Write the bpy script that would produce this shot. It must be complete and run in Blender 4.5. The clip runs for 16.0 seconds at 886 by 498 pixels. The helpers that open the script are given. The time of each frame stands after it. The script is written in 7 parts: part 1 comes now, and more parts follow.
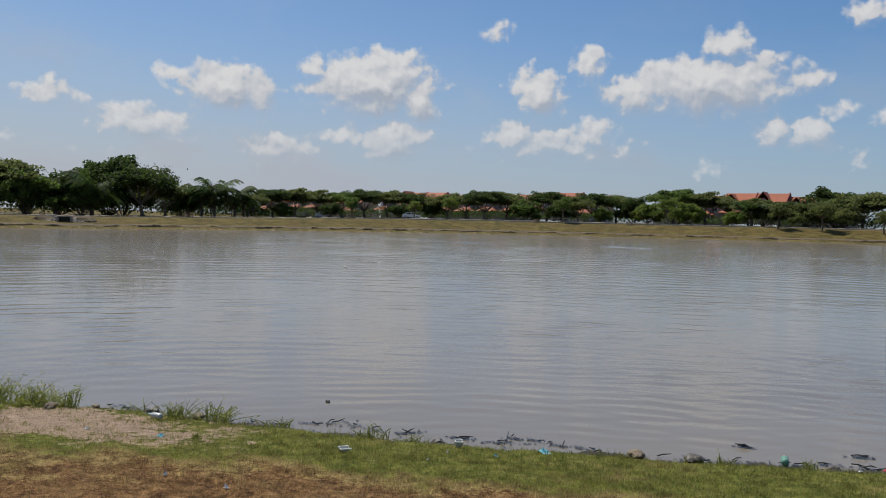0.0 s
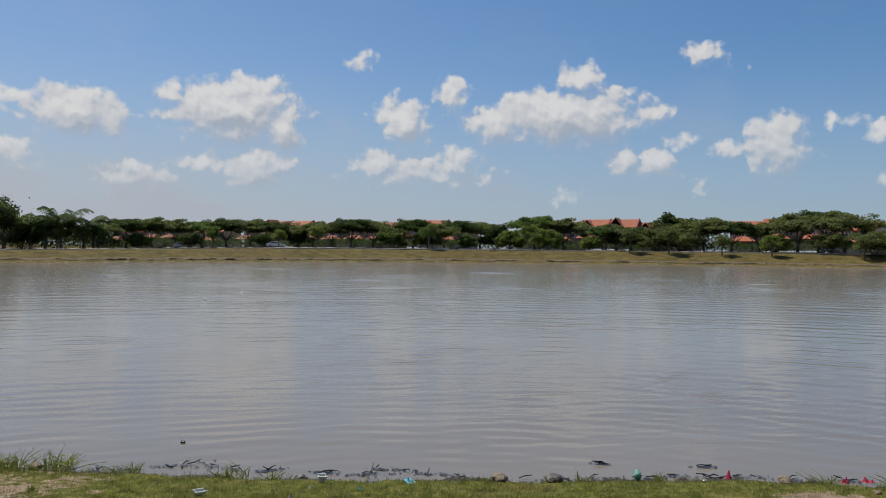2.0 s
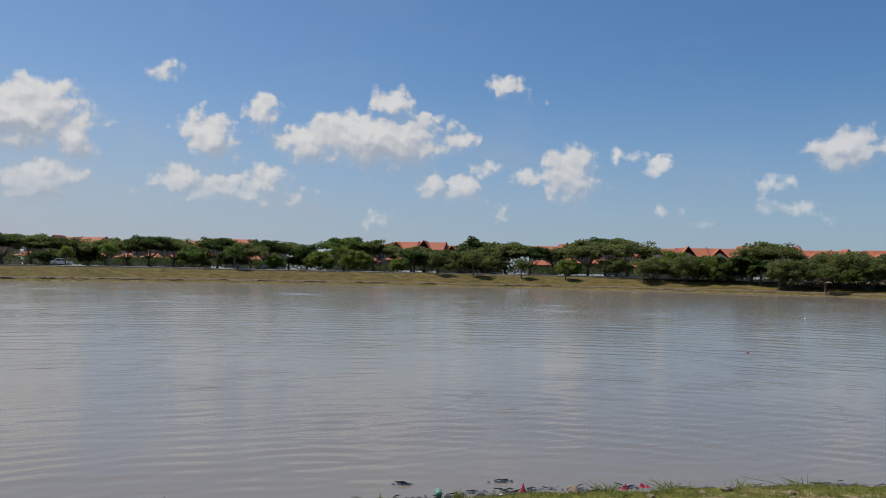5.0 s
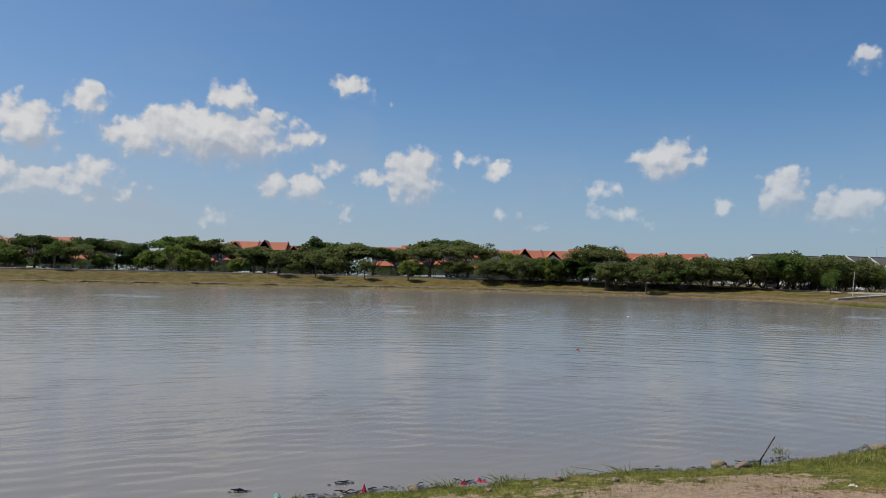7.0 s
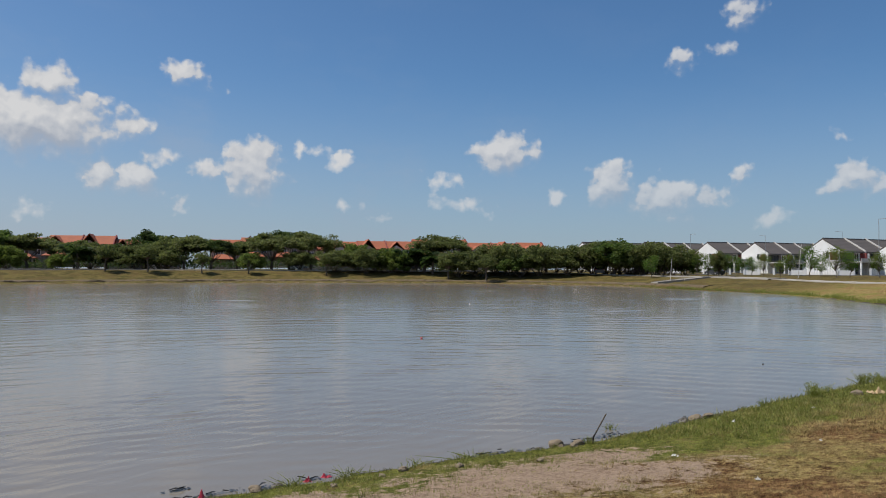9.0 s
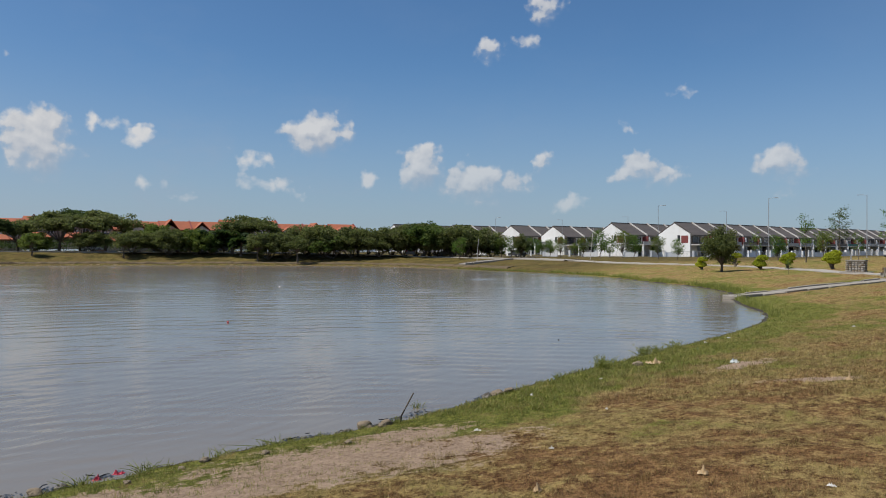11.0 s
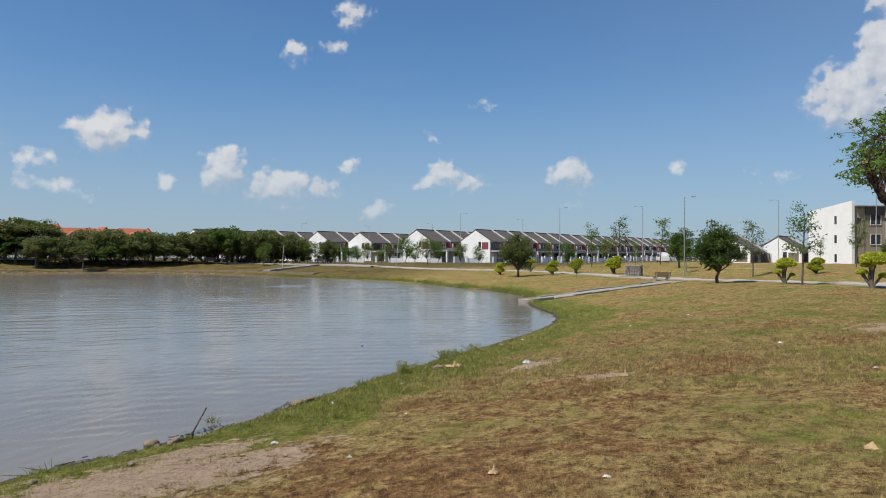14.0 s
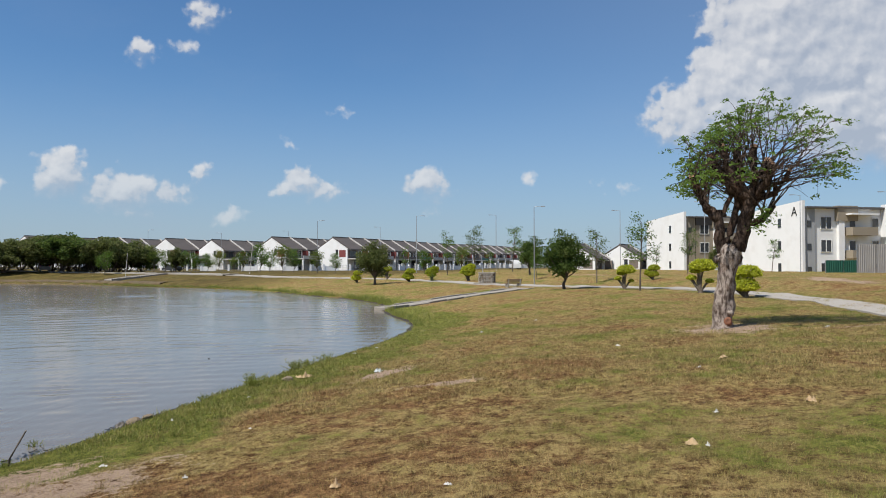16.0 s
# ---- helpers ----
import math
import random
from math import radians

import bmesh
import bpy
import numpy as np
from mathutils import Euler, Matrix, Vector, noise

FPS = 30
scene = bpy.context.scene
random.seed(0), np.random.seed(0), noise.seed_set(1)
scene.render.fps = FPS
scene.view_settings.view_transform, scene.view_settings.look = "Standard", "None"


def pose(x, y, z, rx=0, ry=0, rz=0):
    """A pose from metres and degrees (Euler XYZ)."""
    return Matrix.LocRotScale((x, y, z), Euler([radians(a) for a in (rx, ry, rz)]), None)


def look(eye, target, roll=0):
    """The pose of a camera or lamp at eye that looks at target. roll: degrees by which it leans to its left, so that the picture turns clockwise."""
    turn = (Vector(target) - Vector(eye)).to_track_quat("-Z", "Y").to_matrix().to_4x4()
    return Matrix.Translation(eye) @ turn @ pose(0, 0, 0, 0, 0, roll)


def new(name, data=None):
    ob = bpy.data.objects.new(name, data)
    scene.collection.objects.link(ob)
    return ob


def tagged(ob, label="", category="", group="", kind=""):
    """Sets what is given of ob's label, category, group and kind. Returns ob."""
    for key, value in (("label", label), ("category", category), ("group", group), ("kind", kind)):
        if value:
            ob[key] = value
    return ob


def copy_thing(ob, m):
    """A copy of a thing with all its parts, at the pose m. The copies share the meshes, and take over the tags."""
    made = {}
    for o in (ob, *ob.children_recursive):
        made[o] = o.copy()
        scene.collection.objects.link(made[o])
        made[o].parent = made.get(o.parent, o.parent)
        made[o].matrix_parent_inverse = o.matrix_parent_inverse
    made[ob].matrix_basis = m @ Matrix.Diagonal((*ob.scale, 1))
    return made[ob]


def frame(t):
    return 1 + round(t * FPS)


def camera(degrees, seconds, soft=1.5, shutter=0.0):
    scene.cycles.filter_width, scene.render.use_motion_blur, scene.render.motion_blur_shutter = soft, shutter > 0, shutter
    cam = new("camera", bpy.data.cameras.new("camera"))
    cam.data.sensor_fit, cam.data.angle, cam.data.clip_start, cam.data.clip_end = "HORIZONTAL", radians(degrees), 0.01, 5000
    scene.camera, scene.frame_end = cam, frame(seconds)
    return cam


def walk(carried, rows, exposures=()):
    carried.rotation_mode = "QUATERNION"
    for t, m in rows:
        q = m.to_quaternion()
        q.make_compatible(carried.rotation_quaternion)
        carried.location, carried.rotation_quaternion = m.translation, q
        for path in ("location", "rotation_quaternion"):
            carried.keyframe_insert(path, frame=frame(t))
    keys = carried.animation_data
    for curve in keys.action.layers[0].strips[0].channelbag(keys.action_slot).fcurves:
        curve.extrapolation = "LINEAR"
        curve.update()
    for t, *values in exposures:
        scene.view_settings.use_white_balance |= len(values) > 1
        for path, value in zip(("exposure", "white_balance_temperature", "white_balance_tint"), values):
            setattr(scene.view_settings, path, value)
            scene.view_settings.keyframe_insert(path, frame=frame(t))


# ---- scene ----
cam = camera(59.92, 16.0, soft=1.0)
PATH = [
    (0, 0.000, -0.000, 2.600, 87.70, -1.40, 0.06),
    (0.5, 0.012, -0.003, 2.601, 88.27, -1.47, -2.51),
    (1, 0.031, 0.003, 2.604, 89.48, -1.12, -4.91),
    (1.5, 0.053, 0.014, 2.606, 89.56, -1.00, -7.93),
    (2, 0.072, 0.027, 2.608, 89.94, -0.63, -9.82),
    (2.5, 0.107, 0.043, 2.612, 90.65, -0.79, -11.46),
    (3, 0.118, 0.048, 2.612, 91.56, -1.02, -13.01),
    (3.5, 0.122, 0.049, 2.612, 91.59, -1.02, -14.81),
    (4, 0.124, 0.050, 2.610, 91.58, -1.08, -17.88),
    (6.5, 0.131, 0.059, 2.604, 92.06, -1.35, -32.62),
    (7, 0.143, 0.073, 2.599, 92.07, -1.34, -35.58),
    (7.5, 0.174, 0.090, 2.601, 91.96, -1.29, -37.71),
    (8, 0.204, 0.120, 2.605, 91.93, -1.17, -40.55),
    (8.5, 0.223, 0.147, 2.604, 91.67, -0.97, -43.64),
    (9, 0.235, 0.156, 2.601, 91.54, -0.19, -47.16),
    (9.5, 0.246, 0.162, 2.599, 90.86, 0.22, -51.99),
    (12, 0.365, 0.157, 2.608, 90.35, -0.70, -65.60),
    (12.5, 0.387, 0.149, 2.609, 90.22, -0.69, -68.40),
    (13, 0.406, 0.139, 2.611, 90.11, -0.30, -70.81),
    (13.5, 0.424, 0.123, 2.611, 90.14, -0.14, -73.56),
    (14, 0.441, 0.107, 2.611, 90.73, -0.19, -75.39),
    (14.5, 0.460, 0.085, 2.610, 91.30, -0.15, -78.65),
    (15, 0.484, 0.062, 2.610, 91.46, 0.12, -80.81),
    (15.5, 0.511, 0.027, 2.617, 91.45, 0.61, -83.77),
    (16, 0.535, -0.018, 2.624, 91.32, 0.02, -85.94),
]
walk(cam, [(t, pose(x, y, z, rx, ry, rz)) for t, x, y, z, rx, ry, rz in PATH],
     exposures=[(0.0, 0.0), (13.2, 0.0), (14.0, 0.17), (16.0, 0.22)])

# ---------------------------------------------------------------- sky and sun
SUN_BEARING, SUN_HEIGHT = -42.0, 58.0
SKY_STRENGTH = 0.075
SUN_STRENGTH = 5.0
# clouds: bearing, height, half width, half height (degrees), density
CLOUDS_WEST = [
    (-27.1, 7.6, 1.9, 0.73, 1),
    (-27.1, 8.1, 0.7, 0.65, 1),
    (-21.5, 5.9, 3.4, 1.07, 1),
    (-22.8, 6.3, 1.6, 0.91, 1),
    (-19.3, 5.5, 1.8, 0.70, 0.9),
    (-15.9, 8.8, 3.1, 1.40, 1),
    (-19.5, 9.5, 1.3, 0.57, 0.9),
    (-13.8, 8.1, 1.4, 1.03, 0.9),
    (-12.3, 4.7, 3.0, 0.97, 0.7),
    (-12.3, 5.5, 1.0, 0.73, 0.9),
    (-21.9, 4.2, 2.2, 0.54, 0.5),
    (-25.4, 4.1, 0.9, 0.34, 0.5),
    (-29.8, 4.7, 0.8, 0.43, 0.6),
]
CLOUDS_NORTH = [
    (-3.9, 5.5, 2.0, 1.55, 1.0),
    (-5.5, 9.4, 4.3, 1.69, 1),
    (-4.2, 10.5, 2.5, 1.36, 1),
    (-9.7, 10.5, 1.0, 0.87, 0.9),
    (-2.0, 8.5, 1.3, 1.54, 1),
    (-7.4, 5.9, 1.7, 0.82, 0.9),
    (-3.7, 5.8, 1.5, 1.48, 0.8),
    (-1.8, 5.9, 1.1, 1.15, 0.8),
    (3.8, 13.3, 1.3, 0.70, 0.8),
    (6.8, 9.2, 1.9, 1.45, 1),
    (5.7, 8.7, 1.2, 0.81, 0.9),
    (8.7, 7.9, 0.7, 0.56, 0.8),
    (10.4, 11.1, 1.3, 1.10, 0.85),
    (7.8, 5.5, 4.9, 1.07, 0.8),
    (4.6, 6.0, 1.7, 0.99, 0.9),
    (10.8, 6.3, 1.9, 1.05, 0.9),
]
CLOUDS_NORTHEAST = [
    (18.9, 9.5, 5.2, 1.76, 1),
    (13.5, 9.0, 2.1, 1.34, 0.9),
    (19.9, 12.3, 1.9, 0.97, 0.9),
    (21.8, 10.4, 2.2, 1.12, 0.9),
    (25.0, 9.9, 1.3, 0.58, 0.8),
    (22.8, 6.5, 1.1, 1.14, 1),
    (25.2, 6.1, 1.4, 1.05, 1),
    (24.1, 5.8, 2.3, 0.68, 0.8),
    (18.7, 4.0, 1.4, 0.63, 0.8),
    (28.2, 4.4, 0.7, 0.55, 0.8),
    (28.4, 13.6, 1.5, 0.76, 1),
    (15.0, 10.8, 0.5, 0.43, 0.6),
    (26.7, 7.7, 1.7, 0.51, 0.5),
    (24.5, 8.4, 0.4, 0.67, 0.5),
]
CLOUDS_EAST = [
    (33.3, 7.0, 1.9, 1.92, 0.6),
    (30.3, 6.9, 1.3, 0.75, 0.7),
    (34.4, 8.4, 1.1, 0.62, 0.6),
    (38.0, 8.6, 0.9, 0.46, 0.8),
    (39.5, 8.0, 0.9, 0.50, 0.9),
    (36.6, 8.5, 0.5, 0.62, 0.5),
    (31.2, 12.4, 0.6, 0.45, 0.5),
    (51.8, 8.5, 2.2, 1.20, 1),
    (46.6, 6.7, 1.4, 0.49, 0.8),
    (48.2, 4.9, 1.5, 0.53, 0.7),
    (50.4, 4.2, 0.7, 0.57, 0.45),
    (55.6, 5.5, 0.7, 0.59, 0.7),
    (39.9, 4.8, 0.8, 0.38, 0.6),
    (42.1, 3.9, 0.9, 0.38, 0.7),
]
CLOUDS_SOUTHEAST = [
    (59.6, 6.2, 1.8, 1.40, 0.8),
    (63.1, 5.2, 2.8, 1.17, 0.8),
    (66.5, 4.9, 1.8, 0.84, 0.8),
    (64.0, 3.7, 1.8, 0.50, 0.6),
    (70.3, 3.7, 1.3, 0.59, 0.6),
    (68.6, 6.8, 0.7, 0.91, 0.6),
    (75.8, 5.6, 2.4, 0.75, 1),
    (75.3, 6.3, 1.2, 0.83, 1),
    (74.5, 5.6, 1.2, 0.58, 0.9),
    (84.7, 6.2, 1.5, 1.00, 0.9),
    (85.9, 5.3, 1.1, 0.60, 0.9),
    (84.8, 4.2, 1.3, 0.48, 0.7),
    (78.2, 11.5, 0.8, 0.44, 0.8),
    (64.6, 14.7, 1.1, 0.71, 0.8),
    (67.3, 15.1, 1.1, 0.71, 0.6),
    (68.7, 17.5, 1.4, 0.84, 0.8),
    (92.4, 6.5, 0.5, 0.57, 0.7),
    (55.7, 5.4, 0.7, 0.49, 0.7),
]
CLOUDS_SOUTH = [
    (113.6, 15.8, 6.7, 4.20, 1.8),
    (108.3, 12.4, 3.6, 3.19, 1.4),
    (104.0, 10.4, 3.1, 1.88, 0.6),
    (113.8, 10.4, 3.6, 2.90, 1.4),
    (121.8, 13.2, 7.2, 6.21, 1.7),
    (98.7, 6.0, 2.2, 0.45, 0.45),
    (74.1, 9.0, 0.7, 0.49, 0.4),
]


class Nodes:
    """Short hand for building a node tree."""

    def __init__(self, tree):
        self.tree = tree
        tree.nodes.clear()

    def add(self, which, op="", mode="", values=""):
        node = self.tree.nodes.new(which)
        if op:
            node.operation = op
        if mode:
            node.blend_type = mode
        if values:
            node.data_type = values
        return node

    def put(self, node, **inputs):
        for key, value in inputs.items():
            socket = node.inputs[int(key[1:])] if key[0] == "i" and key[1:].isdigit() else node.inputs[key.replace("_", " ")]
            if isinstance(value, bpy.types.NodeSocket):
                self.tree.links.new(value, socket)
            else:
                socket.default_value = value
        return node

    def math(self, op, a, b=0.0, clamp=False):
        node = self.put(self.add("ShaderNodeMath", op=op), i0=a, i1=b)
        node.use_clamp = clamp
        return node.outputs[0]

    def vec(self, op, a, b=(0, 0, 0)):
        node = self.put(self.add("ShaderNodeVectorMath", op=op), i0=a, i1=b)
        return node.outputs["Value" if op == "LENGTH" else "Vector"]

    def noise(self, vector, scale, detail=4.0, rough=0.55):
        node = self.put(self.add("ShaderNodeTexNoise"), Scale=scale, Detail=detail, Roughness=rough)
        if vector is not None:
            self.tree.links.new(vector, node.inputs["Vector"])
        return node.outputs[0]

    def ramp(self, value, low, high, to_low=0.0, to_high=1.0):
        node = self.add("ShaderNodeMapRange")
        node.interpolation_type = "SMOOTHSTEP"
        self.put(node, i0=value, i1=low, i2=high, i3=to_low, i4=to_high)
        return node.outputs[0]

    def mix(self, factor, a, b, mode="MIX"):
        node = self.add("ShaderNodeMix", values="RGBA", mode=mode)
        self.put(node, i0=factor, i6=a, i7=b)
        return node.outputs[2]


def cloud_field(n, place, smallest):
    """How many degrees a point of the sky lies inside the nearest cloud; below zero outside."""
    field = None
    for b, e, w, h, d in CLOUDS_WEST + CLOUDS_NORTH + CLOUDS_NORTHEAST + CLOUDS_EAST + CLOUDS_SOUTHEAST + CLOUDS_SOUTH:
        if h < smallest:
            continue
        off = n.vec("MULTIPLY", n.vec("SUBTRACT", place, (b, e, 0)), (0.70 / w, 0.62 / h, 0))
        deep = h * min(1.0, 0.25 + 0.75 * d)
        one = n.math("MULTIPLY_ADD", n.vec("LENGTH", off), -deep)
        one.node.inputs[2].default_value = deep
        field = one if field is None else n.math("MAXIMUM", field, one)
    return n.math("MINIMUM", n.math("MAXIMUM", field, -1.0), 2.2)


def build_world():
    world = bpy.data.worlds.new("sky")
    scene.world = world
    world.use_nodes = True
    n = Nodes(world.node_tree)
    sky = n.add("ShaderNodeTexSky")
    sky.sky_type = "NISHITA"
    sky.sun_disc = False
    sky.sun_elevation, sky.sun_rotation = radians(SUN_HEIGHT), radians(SUN_BEARING)
    sky.air_density, sky.dust_density, sky.ozone_density = 1.0, 0.4, 3.5
    ray = n.add("ShaderNodeTexCoord").outputs["Generated"]
    split = n.put(n.add("ShaderNodeSeparateXYZ"), i0=ray)
    bearing = n.math("MULTIPLY", n.math("ARCTAN2", split.outputs[0], split.outputs[1]), 180 / math.pi)
    height = n.math("MULTIPLY", n.math("ARCSINE", split.outputs[2]), 180 / math.pi)
    place = n.put(n.add("ShaderNodeCombineXYZ"), X=bearing, Y=height).outputs[0]
    # a broad bend and a fine one, so that no outline stays a plain oval
    warp = n.put(n.add("ShaderNodeTexNoise"), Vector=place, Scale=0.42, Detail=3.0)
    shift = n.vec("MULTIPLY", n.vec("SUBTRACT", warp.outputs[1], (0.5, 0.5, 0.5)), (1.9, 1.1, 0))
    curl = n.put(n.add("ShaderNodeTexNoise"), Vector=place, Scale=1.6, Detail=3.0, Roughness=0.5)
    shift = n.vec("ADD", shift, n.vec("MULTIPLY", n.vec("SUBTRACT", curl.outputs[1], (0.5, 0.5, 0.5)), (0.75, 0.6, 0)))
    bent = n.vec("ADD", place, shift)
    field = cloud_field(n, bent, 0.0)
    above = cloud_field(n, n.vec("ADD", bent, (-0.35, 0.8, 0)), 0.65)

    def billows(at):
        """Rounded heads, large and small, over a ragged base."""
        heads = n.put(n.add("ShaderNodeTexVoronoi"), Vector=n.vec("ADD", at, n.vec("MULTIPLY", shift, (0.6, 0.6, 0))), Scale=0.8, Detail=2.0, Roughness=0.5)
        heads.feature = "SMOOTH_F1"
        round_part = n.math("MULTIPLY", n.math("SUBTRACT", 0.42, heads.outputs["Distance"]), 0.55)
        return n.math("ADD", n.math("SUBTRACT", n.noise(at, 0.65, 7.0, 0.50), 0.5), round_part)

    billow = billows(place)
    lit = billows(n.vec("ADD", place, (-0.22, 0.42, 0)))
    body = n.math("ADD", field, n.math("MULTIPLY", billow, 0.85))
    relief = n.math("MULTIPLY", n.math("SUBTRACT", billow, lit), 1.35)
    lift = n.math("MULTIPLY", n.math("SUBTRACT", field, above), 0.95)
    shade = n.math("ADD", n.math("ADD", relief, 0.40), lift, clamp=True)
    # crisp on the lit side, frayed underneath
    edge = n.ramp(shade, 0.2, 0.72, 1.1, 0.36)
    cover = n.math("DIVIDE", n.math("ADD", body, 0.06), edge, clamp=True)
    cover = n.math("MULTIPLY", n.ramp(cover, 0.0, 1.0), n.ramp(field, -0.5, -0.05))
    cover = n.math("MULTIPLY", cover, n.ramp(height, 1.0, 9.0, 0.45, 0.96))
    cover = n.math("MULTIPLY", cover, n.ramp(bearing, 25, 70, 1.0, 0.86))
    tone = n.mix(shade, (4.9, 5.4, 6.3, 1), (8.9, 8.85, 8.85, 1))
    clear = n.mix(1.0, sky.outputs[0], (0.76, 1.04, 1.25, 1), "MULTIPLY")
    # haze, thickest towards the sun's side
    west = n.ramp(bearing, -35, 60, 1.0, 0.0)
    veil = n.math("ADD", n.ramp(height, -3.0, 15.0, 0.74, 0.0), n.math("MULTIPLY", west, n.ramp(height, 0.0, 24.0, 0.40, 0.14)))
    veil = n.math("ADD", veil, n.math("MULTIPLY", n.ramp(bearing, 75, 118, 0.0, 0.2), n.ramp(height, 4.0, 14.0)), clamp=True)
    wisps = n.math("MULTIPLY", n.ramp(n.noise(n.vec("MULTIPLY", bent, (0.5, 1.0, 1.0)), 0.16, 6.0, 0.6), 0.48, 0.75, 0.0, 0.28), n.ramp(height, 3.0, 20.0, 1.0, 0.25))
    veil = n.math("ADD", veil, n.math("MULTIPLY", wisps, n.ramp(bearing, 20, 80, 1.0, 0.25)), clamp=True)
    haze = n.mix(veil, clear, n.mix(west, (4.3, 5.1, 6.5, 1), (5.6, 6.0, 6.7, 1)))
    back = n.put(n.add("ShaderNodeBackground"), Color=n.mix(cover, haze, tone), Strength=SKY_STRENGTH)
    out = n.add("ShaderNodeOutputWorld")
    n.tree.links.new(back.outputs[0], out.inputs[0])


build_world()
sun = new("sun", bpy.data.lights.new("sun", "SUN"))
sun.data.energy, sun.data.angle, sun.data.color = SUN_STRENGTH, radians(0.53), (1.0, 0.955, 0.88)
sb, sh = radians(SUN_BEARING), radians(SUN_HEIGHT)
SUN_WAY = Vector((math.sin(sb) * math.cos(sh), math.cos(sb) * math.cos(sh), math.sin(sh)))
sun.matrix_world = look(SUN_WAY * 200, (0, 0, 0))


# ---------------------------------------------------------------- materials
def material(name):
    mat = bpy.data.materials.new(name)
    mat.use_nodes = True
    n = Nodes(mat.node_tree)
    out = n.add("ShaderNodeOutputMaterial")
    return mat, n, out


def finish(n, out, color, rough=0.8, bump=None, strength=0.4, distance=0.02, metal=0.0, spec=0.5, ior=1.5):
    p = n.put(n.add("ShaderNodeBsdfPrincipled"), Base_Color=color, Roughness=rough, Metallic=metal, IOR=ior)
    p.inputs["Specular IOR Level"].default_value = spec
    if bump is not None:
        b = n.put(n.add("ShaderNodeBump"), Strength=strength, Distance=distance, Height=bump)
        n.tree.links.new(b.outputs[0], p.inputs["Normal"])
    n.tree.links.new(p.outputs[0], out.inputs[0])
    return p


def rgb(r, g, b):
    return (r, g, b, 1.0)


def worn(name, color, dirt, scale=3.0, rough=0.8, amount=0.5, bump=0.3, distance=0.01, metal=0.0, fine=40.0, spec=0.4):
    """A plain finish with stains at one scale and grain at another, and a little variation from piece to piece."""
    mat, n, out = material(name)
    pos = n.add("ShaderNodeTexCoord").outputs["Object"]
    info = n.add("ShaderNodeObjectInfo").outputs["Random"]
    big = n.noise(pos, scale, 5.0, 0.6)
    small = n.noise(pos, fine, 3.0, 0.6)
    col = n.mix(n.ramp(big, 0.42, 0.75, 0.0, amount), rgb(*color), rgb(*dirt))
    col = n.mix(n.math("MULTIPLY", small, 0.25), col, rgb(*[c * 0.6 for c in color]))
    col = n.mix(n.math("MULTIPLY", info, 0.18), col, rgb(*dirt))
    finish(n, out, col, rough, n.math("ADD", big, n.math("MULTIPLY", small, 0.5)), bump, distance, metal, spec)
    return mat


def leafy(name, dark, light, warm, gloss=0.6, through_light=0.42, scale=0.6):
    """Leaves: colour varies from leaf to leaf and from clump to clump, and light comes through."""
    mat, n, out = material(name)
    pos = n.add("ShaderNodeTexCoord").outputs["Object"]
    each = n.add("ShaderNodeNewGeometry").outputs["Random Per Island"]
    info = n.add("ShaderNodeObjectInfo").outputs["Random"]
    col = n.mix(each, rgb(*dark), rgb(*light))
    col = n.mix(n.ramp(n.noise(pos, scale, 3.0), 0.45, 0.7, 0.0, 0.7), col, rgb(*warm))
    col = n.mix(n.math("MULTIPLY", info, 0.5), col, rgb(*dark))
    p = n.put(n.add("ShaderNodeBsdfPrincipled"), Base_Color=col, Roughness=gloss)
    p.inputs["Specular IOR Level"].default_value = 0.12
    t = n.put(n.add("ShaderNodeBsdfTranslucent"), Color=n.mix(0.5, col, rgb(light[0] * 1.4, light[1] * 1.5, light[2])))
    m = n.put(n.add("ShaderNodeMixShader"), i0=through_light, i1=p.outputs[0], i2=t.outputs[0])
    n.tree.links.new(m.outputs[0], out.inputs[0])
    return mat


